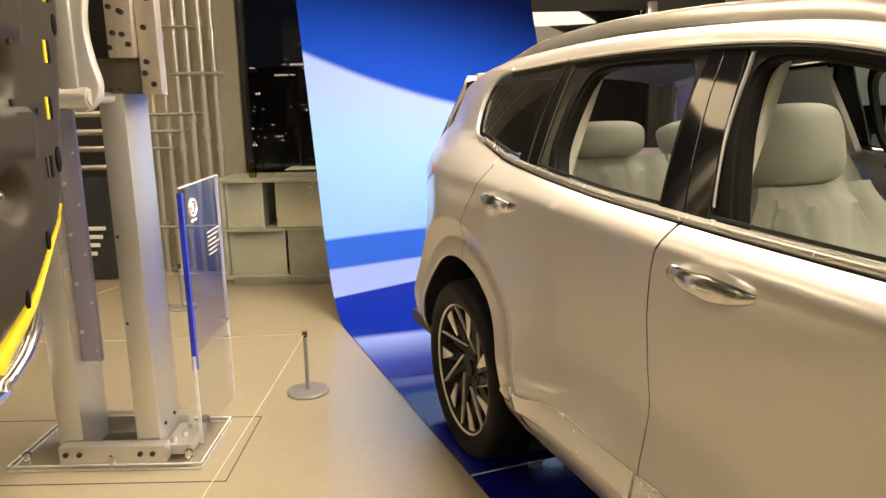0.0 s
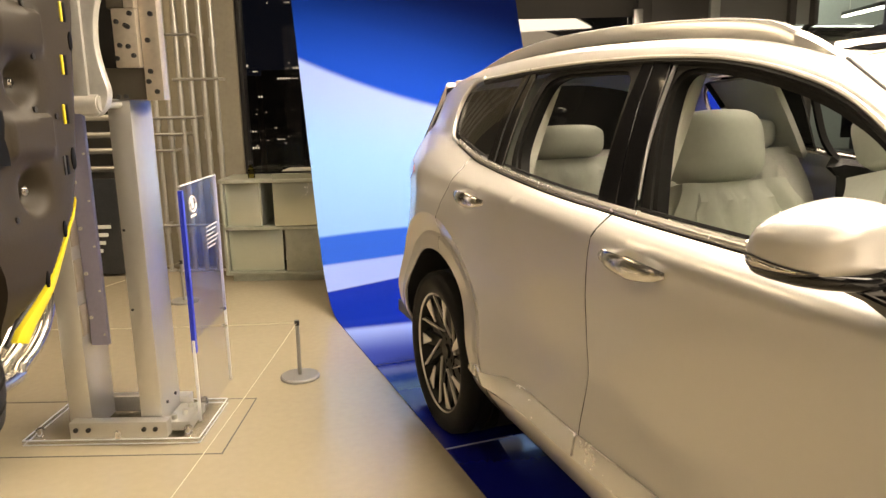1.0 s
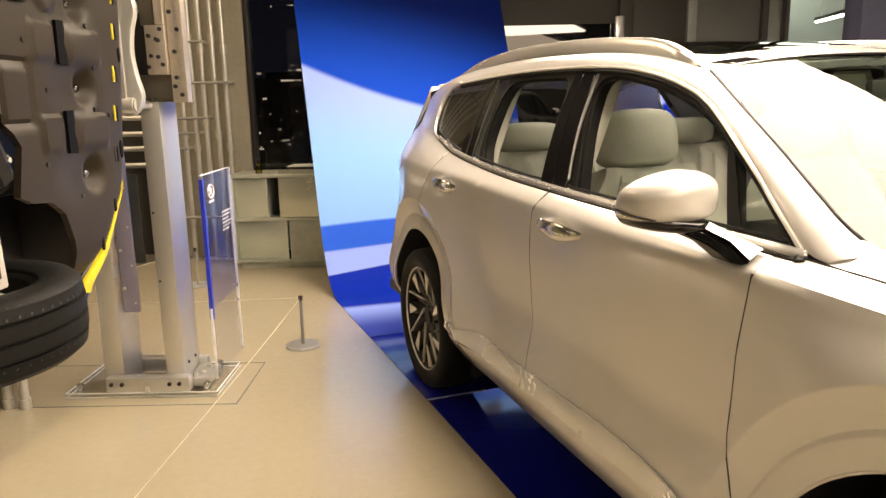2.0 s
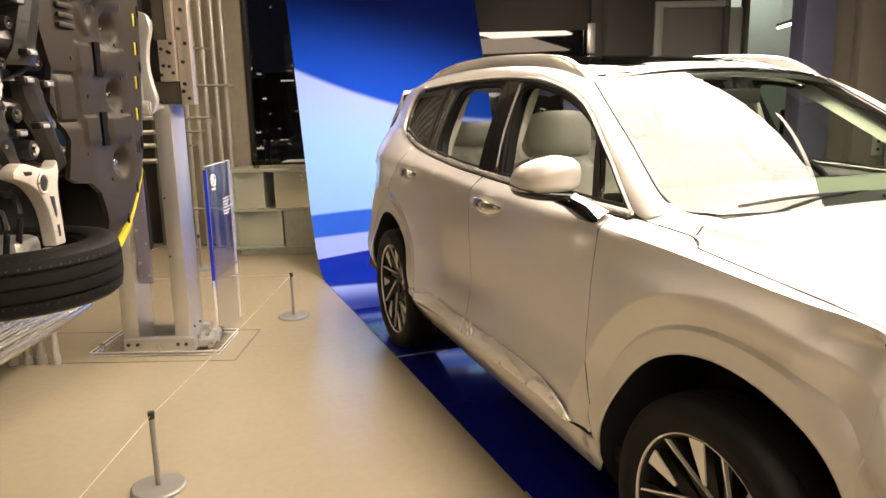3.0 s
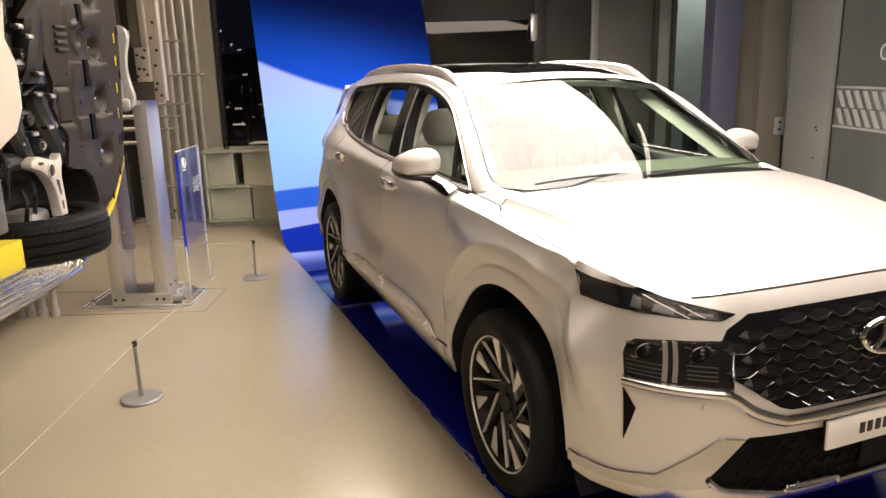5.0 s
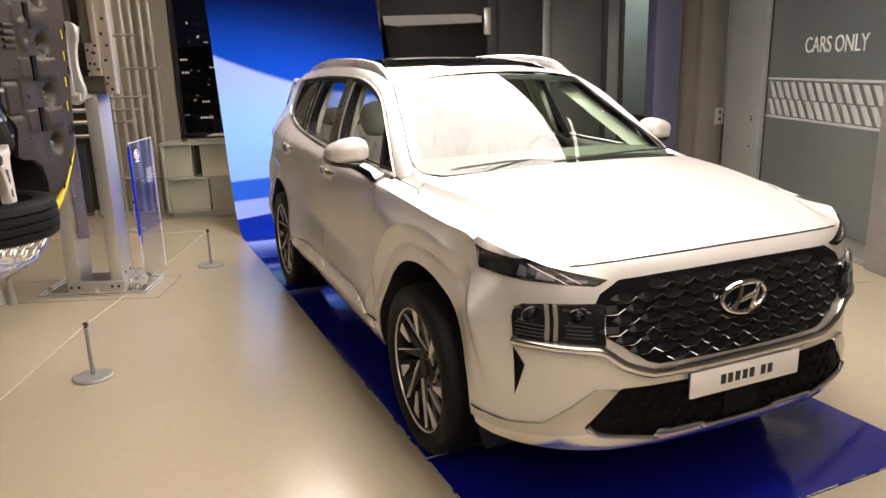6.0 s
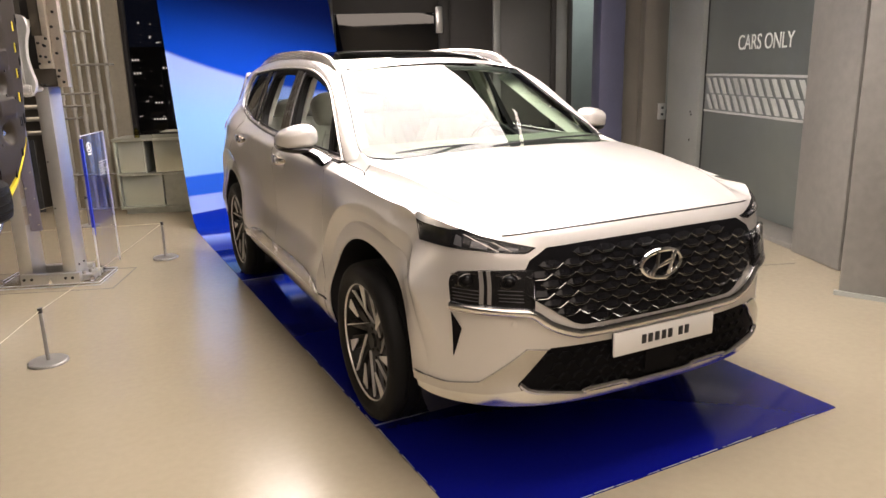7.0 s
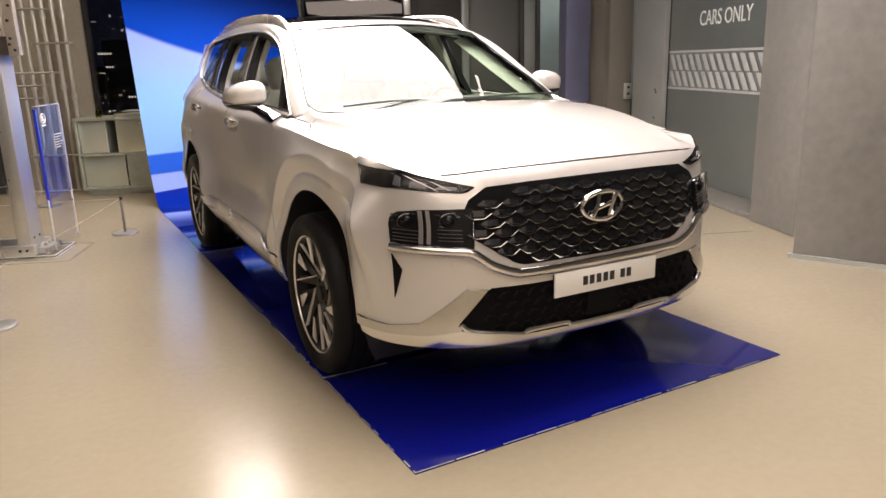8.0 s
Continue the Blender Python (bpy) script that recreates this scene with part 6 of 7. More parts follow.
for r in range(4):
    for k in range(-9, 10):
        x = k * 0.058 + (0.029 if r % 2 else 0)
        z = 0.385 + r * 0.042
        if abs(x) > 0.50 - 0.3 * max(0, 0.44 - z) or abs(x) < 0.08:
            continue
        bm = bmesh.new()
        tube(bm, [chart(q_of_x(x + dx, z + dz), z + dz, 0.006) for dx, dz in ((-0.028, 0.0), (-0.012, 0.020), (0.012, 0.020), (0.028, 0.0))], 0.004, 5)
        part("intake_rib", bm, GRILLECELL, car)
nose("sensor_block", [("x", 0.075, 0.50), ("x", 0.075, 0.38)], GRILLECELL, car, "black radar cover", 0.012, mirror=True)
# main grille: dark field, chrome frame and faceted cells
gh = [("x", 0.0, 0.925), ("x", 0.30, 0.924), ("x", 0.475, 0.918), ("x", 0.545, 0.878), ("x", 0.565, 0.845), ("x", 0.565, 0.755), ("x", 0.54, 0.735), ("x", 0.40, 0.640), ("x", 0.36, 0.628), ("x", 0.0, 0.622)]
grille = nose("grille", gh, GRILLECELL, car, "dark jewel-patterned grille", 0.003, mirror=True, depth=0.02)


def in_grille(x, z):
    x = abs(x)
    if z > 0.908 - 0.02 * (x > 0.42) or z < 0.642 or x > 0.545:
        return False
    if x > 0.36 and z < 0.642 + (x - 0.36) * 0.60:
        return False
    return not (x > 0.475 and z > 0.918 - (x - 0.475) * 0.6 - 0.012)


for r in range(8):
    z = 0.650 + r * 0.0345
    for k in range(-6, 7):
        x = k * 0.094 + (0.047 if r % 2 else 0)
        if not in_grille(x, z) or (math.hypot(x / 0.085, (z - 0.81) / 0.035) < 0.8):
            continue
        # a faceted jewel: a proud ridge with upper and lower faces that slope back
        w_, h_ = 0.047, 0.034
        bm = bmesh.new()
        ring = [(-w_, 0.0, 0.004), (-w_ * 0.45, h_ * 0.55, 0.002), (w_ * 0.45, h_ * 0.55, 0.002), (w_, 0.0, 0.004), (w_ * 0.45, -h_ * 0.45, 0.003), (-w_ * 0.45, -h_ * 0.45, 0.003)]
        vs = [bm.verts.new(chart(q_of_x(x + a, z + b), z + b, c)) for a, b, c in ring]
        left, right = [bm.verts.new(chart(q_of_x(x + a, z - h_ * 0.12), z - h_ * 0.12, 0.011)) for a in (-w_ * 0.38, w_ * 0.38)]
        for f in ((vs[0], vs[1], left), (vs[1], vs[2], right, left), (vs[2], vs[3], right), (vs[3], vs[4], right), (vs[4], vs[5], left, right), (vs[5], vs[0], left)):
            bm.faces.new(f)
        outward(bm, (0, -1.0, 0.78))
        part("grille_cell", bm, JEWEL, grille, smooth=False)
        bm = bmesh.new()
        tube(bm, [chart(q_of_x(x + a, z + b), z + b, c) for a, b, c in ((-w_, 0.1 * h_, 0.006), (-w_ * 0.42, -h_ * 0.40, 0.008), (w_ * 0.42, -h_ * 0.40, 0.008), (w_, 0.1 * h_, 0.006))], 0.0017, 5)
        part("grille_line", bm, GRILLE, grille)
for s in (-1, 1):
    bm = bmesh.new()
    tube(bm, [chart(s * q_of_x(x, z), z, 0.012) for x, z in spline([(0.0, 0.598), (0.34, 0.600), (0.40, 0.606), (0.485, 0.640), (0.55, 0.688), (0.60, 0.698), (0.70, 0.706), (0.785, 0.714)], 7)], 0.018, 10, flat=0.9)
    part("grille_trim", bm, SATIN, car, "satin silver grille and lamp trim")
# ring badge
bm = bmesh.new()
bc = Vector(chart(0.0, 0.81, 0.03))
tube(bm, [bc + Vector((0.098 * math.cos(t), 0.012 * abs(math.cos(t)), 0.054 * math.sin(t))) for t in [2 * math.pi * k / 48 for k in range(48)]], 0.0095, 8, closed=True)
for sg in (-1, 1):
    tube(bm, [bc + Vector((sg * 0.043 - 0.015, 0, -0.043)), bc + Vector((sg * 0.033, -0.004, 0.0)), bc + Vector((sg * 0.043 + 0.015, 0, 0.043))], 0.0095, 8)
tube(bm, [bc + Vector((-0.035, -0.003, -0.009)), bc + Vector((0.035, -0.003, 0.009))], 0.0085, 8)
part("badge", bm, CHROME, car, "chrome oval badge")
# plate with the lettering as plain bars
plate = part("number_plate", bx((-0.245, -2.366, 0.482), (0.262, -2.356, 0.578), 0.004), PLATEWHITE, car, "white show plate")
part("plate_holder", bx((-0.235, -2.356, 0.49), (0.25, -2.32, 0.57), 0.004), DARKTRIM, car)
for a in (-0.118, -0.086, -0.052, -0.018, 0.014, 0.068, 0.100):
    part("bar", bx((a + 0.006, -2.3685, 0.513), (a + 0.028, -2.3655, 0.549), 0.001), INK, plate)
# wipers
for x0, x1, yy in ((-0.60, -0.10, -1.215), (-0.08, 0.64, -1.222)):
    bm = bmesh.new()
    tube(bm, [(x0 + (x1 - x0) * t, yy + 0.03 * t + 0.06 * abs(x0 + (x1 - x0) * t) ** 2, 1.168 + 0.010 * t + 0.008 * math.sin(math.pi * t)) for t in [k / 12 for k in range(13)]], 0.005, 6)
    part("wiper", bm, INK, car, "black wiper blade")
# underbody
part("underbody", bx((-0.70, -1.95, 0.27), (0.70, 1.85, 0.36), 0.03), INK, car)
part("body_core", bx((-0.55, -2.1, 0.34), (0.55, -1.15, 0.9), 0.03), INK, car)

# ---- cabin ----
part("cabin_floor", bx((-0.84, -1.1, 0.34), (0.84, 2.1, 0.40)), DARKTRIM, car)
part("dashboard", loft([[(x, y, z) for x in np.linspace(-0.74, 0.74, 9)] for y, z in spline([(-1.16, 1.115), (-0.95, 1.162), (-0.75, 1.165), (-0.62, 1.09), (-0.60, 0.92), (-0.70, 0.7), (-0.75, 0.4)], 3)]), DASHTOP, car, "pale green-grey dashboard")
part("dash_screen", bx((-0.16, -0.665, 1.02), (0.18, -0.645, 1.14), 0.006), BLACKGLOSS, car, "black centre screen")
part("instrument_hood", bx((0.18, -0.74, 1.09), (0.56, -0.60, 1.15), 0.03), DARKTRIM, car)
bm = bmesh.new()
tube(bm, [Vector((0.37, -0.50, 1.04)) + Matrix.Rotation(radians(-25), 3, "X") @ Vector((0.185 * math.cos(t), 0, 0.185 * math.sin(t))) for t in [2 * math.pi * k / 36 for k in range(36)]], 0.015, 8, closed=True)
rod(bm, (0.20, -0.50, 1.03), (0.54, -0.50, 1.03), 0.016, 8)
rod(bm, (0.37, -0.50, 1.02), (0.37, -0.70, 0.95), 0.05, 12)
part("steering_wheel", bm, DARKTRIM, car)
for s in (-1, 1):
    side("door_inner", [(-0.92, 0.45), (-0.92, 1.09), (0.0, 1.13), (0.8, 1.17), (0.84, 0.5)], s, DARKTRIM, car, "dark inner door trim", -0.075, step=0.08, depth=0.0)
    side("door_ledge", [(-0.92, 1.085), (-0.92, 1.118), (0.0, 1.145), (0.8, 1.19), (0.8, 1.14)], s, DARKTRIM, car, "", -0.035, step=0.06, depth=0.05)
    side("pillar_inner", [(0.03, 1.15), (0.16, 1.17), (0.22, 1.55), (0.06, 1.55)], s, LINING, car, "", -0.06, step=0.05, depth=0.03)
    side("pillar_inner", [(0.80, 1.2), (1.06, 1.22), (1.04, 1.53), (0.83, 1.55)] if s < 0 else [(0.90, 1.2), (1.26, 1.25), (1.40, 1.53), (0.98, 1.55)], s, LINING, car, "", -0.06, step=0.05, depth=0.03)
    part("pillar_inner", [b for b in [outward(loft([[(s * (x - 0.09), y + 0.06, z - 0.05) for x, y, z in WS_EDGE], [(s * (x + 0.02), y + 0.10, z - 0.02) for x, y, z in WS_EDGE]]))]][0], LINING, car)
rows = [[(x_ * 0.96 * f, y, ROOF_MID(y) - 0.045 + (z - ROOF_MID(y)) * abs(f) ** 2.4) for f in [-1 + k / 8 for k in range(17)]] for x_, y, z in ROOF_EDGE]
bm = loft(rows)
bmesh.ops.delete(bm, geom=[f for f in bm.faces if abs(f.calc_center_median().x) < 0.42 and (-0.24 < f.calc_center_median().y < 0.42 or 0.55 < f.calc_center_median().y < 1.15)], context="FACES")
part("roof_lining", bm, LINING, car, "pale roof lining")
bm = bmesh.new()
box(bm, (-0.10, -0.52, 1.44), (0.10, -0.49, 1.50), 0.012)
rod(bm, (0, -0.50, 1.48), (0, -0.48, 1.545), 0.014, 8)
part("rear_view_mirror", bm, DARKTRIM, car)


def cushion(bm, a, b, r, m=None):
    vs = box(bm, a, b, r, None, 4)
    if m is not None:
        bmesh.ops.transform(bm, matrix=m, verts=list(set(vs)))


def seat(x, y, rear=False):
    w_ = 0.285 if not rear else 0.29
    H_ = 0.685 if not rear else 0.70
    lean = Matrix.Translation((x, y + 0.24, 0.54 if not rear else 0.53)) @ Matrix.Rotation(radians(-16 if not rear else -14), 4, "X")
    # backrest: bowed panel with stitched channels
    bm = bmesh.new()
    rows = []
    for k in range(25):
        t = k / 24
        zz = H_ * t
        ww = w_ * (0.92 + 0.10 * math.sin(math.pi * t)) * (1 - (0.28 if not rear else 0.12) * smoothstep(0.72, 1.0, t) ** 1.5)
        row = []
        for j in range(111):
            f = -1 + 2 * j / 110
            wing = 0.055 * smoothstep(0.5, 0.85, abs(f)) * (1 - 0.6 * t)
            groove = 0.019 * abs(math.sin((f * ww + (0.25 if f < 0 else -0.25) * zz) / 0.048 * math.pi / 2)) if abs(f) < 0.62 and 0.05 < t < 0.93 else 0.0
            row.append(lean @ Vector((f * ww, -0.055 - wing - groove - 0.02 * math.sin(math.pi * t), zz)))
        rows.append(row)
    back = [[lean @ Vector((-(-1 + 2 * j / 110) * w_ * 0.95 * (1 - (0.27 if not rear else 0.12) * smoothstep(0.72, 1.0, k / 24) ** 1.5), 0.07, H_ * k / 24)) for j in range(111)] for k in range(25)]
    front_rows = rows
    ring = [r + b for r, b in zip(front_rows, back)]
    bm.free()
    bm = loft(ring, closed=True)
    bm.verts.ensure_lookup_table()
    n_ = len(ring[0])
    bm.faces.new([bm.verts[(len(ring) - 1) * n_ + i] for i in range(n_)])
    bm.faces.new([bm.verts[i] for i in range(n_)][::-1])
    bmesh.ops.recalc_face_normals(bm, faces=bm.faces)
    st = part("seat_back", bm, LEATHER, car, "pale green-grey quilted leather seat")
    bm = bmesh.new()
    cushion(bm, (x - w_, y - 0.30, 0.42), (x + w_, y + 0.24, 0.58), 0.06)
    part("seat_cushion", bm, LEATHER, st)
    # head restraint
    bm = bmesh.new()
    bmesh.ops.create_uvsphere(bm, u_segments=40, v_segments=24, radius=1)
    hw, hd, hh, ht = (0.168, 0.085, 0.108, 0.795) if not rear else (0.190, 0.085, 0.068, 0.770)
    for v in bm.verts:
        x_, y_, z_ = v.co
        k = (abs(x_) ** 4 + abs(y_) ** 3.2 + abs(z_) ** 4) ** -0.25
        x_, y_, z_ = x_ * k, y_ * k, z_ * k
        seam = 0.006 * math.exp(-((abs(x_) - 0.80) / 0.03) ** 2)
        v.co = lean @ Vector((x_ * hw * (1 + 0.06 * z_), y_ * (hd - seam) - 0.02 + 0.03 * x_ * x_, z_ * (hh - seam) + ht))
    part("head_restraint", bm, LEATHER, st)
    bm = bmesh.new()
    for dx in (-0.07, 0.07):
        rod(bm, lean @ Vector((dx, 0.0, 0.64)), lean @ Vector((dx, 0.0, 0.72)), 0.007, 8)
    part("restraint_post", bm, CHROME, st)


for x in (-0.40, 0.40):
    seat(x, -0.25)
for x in (-0.42, 0.07, 0.50):
    seat(x, 0.66, True)
part("centre_console", bx((-0.13, -0.7, 0.40), (0.13, 0.35, 0.80), 0.04), LINING, car)
part("parcel_panel", bx((-0.62, 1.15, 0.40), (0.62, 1.22, 1.0), 0.03), DARKTRIM, car)


# ---- the cut-away car body shown on its side ----
show = thing("exhibit_car_body", "car body mounted on its side showing its dark underside", "car body", ROOM @ pose(-2.4, -1.0, 0.8))
U_TRAY = -2.36
NOSE_V = curve_fn((0.84, -0.40), (0.90, -0.335), (0.93, -0.27), (0.97, -0.195), (1.03, -0.125), (1.11, -0.05), (1.16, 0.0), (1.22, 0.028), (1.29, 0.05), (1.40, 0.075), (1.58, 0.105), (1.8, 0.14), (2.0, 0.15), (2.3, 0.12), (2.6, 0.0), (2.9, -0.22))


def pad(v, z, v0, v1, z0, z1, h, r=0.035):
    return h * smoothstep(v0 - r, v0, v) * (1 - smoothstep(v1, v1 + r, v)) * smoothstep(z0 - r, z0, z) * (1 - smoothstep(z1, z1 + r, z))


def tray_u(v, z):
    d = 0.0
    for zc in (1.665, 1.39, 1.94, 2.2):
        d += pad(v, z, -0.29, -0.10, zc - 0.045, zc + 0.045, 0.011, 0.016)
        d += pad(v, z, -0.50, -0.40, zc - 0.045, zc + 0.045, 0.011, 0.016)
    for zc in (1.53, 1.245, 1.80, 2.07):
        r = math.hypot(v + 0.20, z - zc)
        d -= 0.045 * (1 - smoothstep(0.015, 0.075, r))
        d -= 0.012 * (1 - smoothstep(0.03, 0.13, math.hypot((v + 0.27) * 0.6, z - zc)))
    d += pad(v, z, -0.66, -0.55, 1.44, 1.58, 0.012, 0.015) - pad(v, z, -0.68, -0.53, 1.42, 1.60, 0.012, 0.015)
    r = math.hypot(v + 0.40, z - 1.84)
    d += 0.012 * smoothstep(0.03, 0.045, r) * (1 - smoothstep(0.075, 0.09, r))
    e = NOSE_V(z) - v
    d -= 0.025 * (1 - smoothstep(0.0, 0.05, e)) ** 2
    d -= 0.03 * (1 - smoothstep(0.0, 0.12, z - 0.9))
    return U_TRAY + d


edge_pts = [(NOSE_V(z), z) for z in np.linspace(0.86, 2.85, 46)]
tray_out = [(-0.405, 0.875), (-0.385, 0.86)] + edge_pts + [(-0.72, 2.85), (-0.73, 2.0), (-0.745, 1.75), (-0.70, 1.62), (-0.735, 1.50), (-0.62, 1.36), (-0.66, 1.22), (-0.60, 1.195), (-0.50, 1.185), (-0.43, 1.14), (-0.395, 1.05), (-0.39, 0.95)]
bm = sheet(tray_out, lambda v, z: (tray_u(v, z), v, z), 0.0125, 0.0125, 0.02, (-4.0, -0.5, 1.5))
room_part("undertray", bm, UNDERTRAY, show, "dark brown-grey plastic undertray")
for zc in (1.665, 1.39, 1.94):
    room_part("slot", prism([(-0.375, zc - 0.065), (-0.322, zc - 0.068), (-0.325, zc - 0.03), (-0.335, zc), (-0.325, zc + 0.04), (-0.327, zc + 0.07), (-0.372, zc + 0.068)], 0.01, 0, Matrix(((0, 0, 1, U_TRAY + 0.0), (1, 0, 0, 0), (0, 1, 0, 0), (0, 0, 0, 1)))), GRILLECELL, show, "black opening in the tray")
for zc, c in ((1.735, CREAM), (1.585, CREAM), (1.445, CREAM), (1.30, INK), (1.86, CREAM)):
    v = NOSE_V(zc) - 0.105
    room_part("slit", bx((U_TRAY - 0.005, v, zc - 0.028), (U_TRAY + 0.004, v + 0.011, zc + 0.028), 0.002), YELLOW if c is CREAM else c, show)
    room_part("slit", bx((U_TRAY - 0.005, v + 0.011, zc - 0.028), (U_TRAY + 0.005, v + 0.027, zc + 0.028), 0.002), GRILLECELL, show)
for zc, rr in ((1.655, 0.018), (1.315, 0.022), (1.12, 0.016), (1.0, 0.016), (1.9, 0.018)):
    v = NOSE_V(zc) - 0.05
    oval = [(v + 0.6 * rr * math.cos(t), zc + 1.5 * rr * math.sin(t)) for t in [2 * math.pi * k / 16 for k in range(16)]]
    room_part("hole", prism(oval, 0.006, 0.001, Matrix(((0, 0, 1, tray_u(v, zc) - 0.003), (1, 0, 0, 0), (0, 1, 0, 0), (0, 0, 0, 1)))), GRILLECELL, show)
for zc in (1.53, 1.245, 1.80):
    bm = bmesh.new()
    stud(bm, (U_TRAY - 0.052, -0.20, zc), (U_TRAY - 0.036, -0.20, zc), (U_TRAY - 0.030, -0.20, zc), 0.014, 0.007, 12)
    room_part("screw", bm, CHROME, show, "bright screw head")
for v, zc in ((-0.16, 1.735), (-0.16, 1.46), (-0.5, 1.30), (-0.30, 1.18), (-0.55, 1.66), (-0.06, 1.44), (-0.14, 1.60), (-0.45, 1.52)):
    bm = bmesh.new()
    rod(bm, (tray_u(v, zc) - 0.004, v, zc), (tray_u(v, zc) + 0.005, v, zc), 0.0085, 10)
    room_part("clip", bm, CHASSIS, show)
for k in range(4):
    room_part("louvre", bx((U_TRAY + 0.002, -0.63, 1.765 + 0.035 * k), (U_TRAY + 0.016, -0.52, 1.785 + 0.035 * k), 0.006), UNDERTRAY, show)
# rim and yellow cut edge
bm = bmesh.new()
tube(bm, [(U_TRAY - 0.036, NOSE_V(z) + 0.004, z) for z in np.linspace(0.86, 2.8, 40)], 0.008, 6)
room_part("rim", bm, CHASSIS, show)
bm = bmesh.new()
tube(bm, [(U_TRAY - 0.055, NOSE_V(z) + 0.012, z) for z in np.linspace(0.90, 2.7, 40)], 0.005, 6)
room_part("rim", bm, CHASSIS, show)
cut = [(NOSE_V(z) + 0.003, z) for z in np.linspace(0.87, 1.19, 14)]
cut += [(NOSE_V(z) + 0.005 + 0.021 * smoothstep(1.21, 1.05, z) + 0.030 * smoothstep(1.06, 0.90, z), z - 0.020 * smoothstep(1.0, 0.87, z)) for z in np.linspace(1.20, 0.87, 20)]
bm = prism(cut, 0.022, 0.003, Matrix(((0, 0, 1, U_TRAY - 0.034), (1, 0, 0, 0), (0, 1, 0, 0), (0, 0, 0, 1))))
room_part("cut_edge", bm, YELLOW, show, "yellow painted cut edge")
room_part("edge_clip", bx((U_TRAY - 0.07, NOSE_V(1.2) - 0.02, 1.18), (U_TRAY - 0.045, NOSE_V(1.2) + 0.015, 1.205), 0.004), CHROME, show)
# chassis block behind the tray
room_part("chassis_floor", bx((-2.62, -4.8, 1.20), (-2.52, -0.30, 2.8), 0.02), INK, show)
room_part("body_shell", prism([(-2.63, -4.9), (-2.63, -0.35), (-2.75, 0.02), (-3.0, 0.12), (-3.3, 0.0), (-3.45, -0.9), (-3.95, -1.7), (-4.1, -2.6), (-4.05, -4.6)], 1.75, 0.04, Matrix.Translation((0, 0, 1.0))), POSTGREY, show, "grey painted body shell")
# black backing added to block the view through and give the arch its shade
room_part("arch_blackout", bx((-2.66, -1.5, 0.94), (-2.60, -0.26, 1.26), 0.01), INK, show)
room_part("arch_blackout", bx((-2.60, -0.30, 0.94), (-2.40, -0.26, 1.24), 0.01), INK, show)
# subframe beams with bosses and bolts
for pts_, r in (([(-2.40, -0.80, 2.4), (-2.38, -0.80, 1.9), (-2.40, -0.84, 1.62), (-2.39, -0.80, 1.42), (-2.40, -0.72, 1.28)], 0.06),
                ([(-2.42, -1.06, 2.4), (-2.40, -1.04, 1.9), (-2.41, -1.05, 1.6), (-2.40, -1.02, 1.35), (-2.42, -0.92, 1.22)], 0.055),
                ([(-2.44, -1.1, 1.72), (-2.42, -0.9, 1.70), (-2.43, -0.74, 1.72)], 0.045), ([(-2.44, -1.1, 1.50), (-2.42, -0.9, 1.47), (-2.43, -0.70, 1.50)], 0.045),
                ([(-2.43, -1.3, 1.26), (-2.41, -1.1, 1.28), (-2.42, -0.9, 1.25), (-2.43, -0.66, 1.28)], 0.05), ([(-2.46, -1.3, 1.95), (-2.44, -0.75, 1.98)], 0.04)):
    bm = bmesh.new()
    tube(bm, spline(pts_, 5), r, 10, flat=1.0)
    room_part("subframe_beam", bm, CHASSIS, show, "gloss black subframe beam")
rnd = random.Random(11)
for v, z, r in ((-0.80, 1.86, 0.024), (-1.03, 1.90, 0.026), (-0.78, 1.63, 0.018), (-1.03, 1.68, 0.022), (-0.98, 1.62, 0.014), (-0.83, 1.50, 0.022), (-1.02, 1.48, 0.018), (-0.74, 1.42, 0.022), (-0.94, 1.46, 0.020),
                (-0.87, 1.34, 0.024), (-1.18, 1.29, 0.022), (-1.04, 1.36, 0.014), (-0.70, 1.33, 0.016), (-0.92, 1.75, 0.016), (-0.77, 1.74, 0.014), (-1.05, 1.78, 0.014), (-1.25, 1.22, 0.018)):
    bm = bmesh.new()
    rod(bm, (-2.42, v, z), (-2.362, v, z), r * 1.7, 18, r * 1.3)
    room_part("boss", bm, CHASSIS, show)
    bm = bmesh.new()
    stud(bm, (-2.364, v, z), (-2.358, v, z), (-2.350, v, z), r * 0.9, r * 0.55, 6)
    room_part("bolt", bm, CHROME, show, "bright hexagon bolt")
for v, z in ((-0.90, 1.57), (-0.86, 1.66), (-0.98, 1.40), (-0.78, 1.56), (-1.08, 1.55), (-0.84, 1.42), (-0.9, 1.82), (-0.97, 1.86)):
    room_part("tab", bx((-2.36, v - 0.035, z - 0.012), (-2.325, v + 0.03, z + 0.012), 0.006), CHASSIS, show)
    room_part("tab", bx((-2.335, v - 0.02, z - 0.008), (-2.322, v + 0.02, z + 0.006), 0.003), STEEL, show)
# cream tank cover, cable and lower panels at the far edge
cov = [(-1.14, 1.70), (-1.15, 1.52), (-1.22, 1.42), (-1.36, 1.36), (-1.9, 1.36), (-1.9, 2.1), (-1.24, 2.1), (-1.17, 1.95), (-1.20, 1.80)]
room_part("tank_cover", prism(cov, 0.16, 0.03, Matrix(((0, 0, 1, -2.42), (1, 0, 0, 0), (0, 1, 0, 0), (0, 0, 0, 1)))), CREAM, show, "cream moulded tank cover")
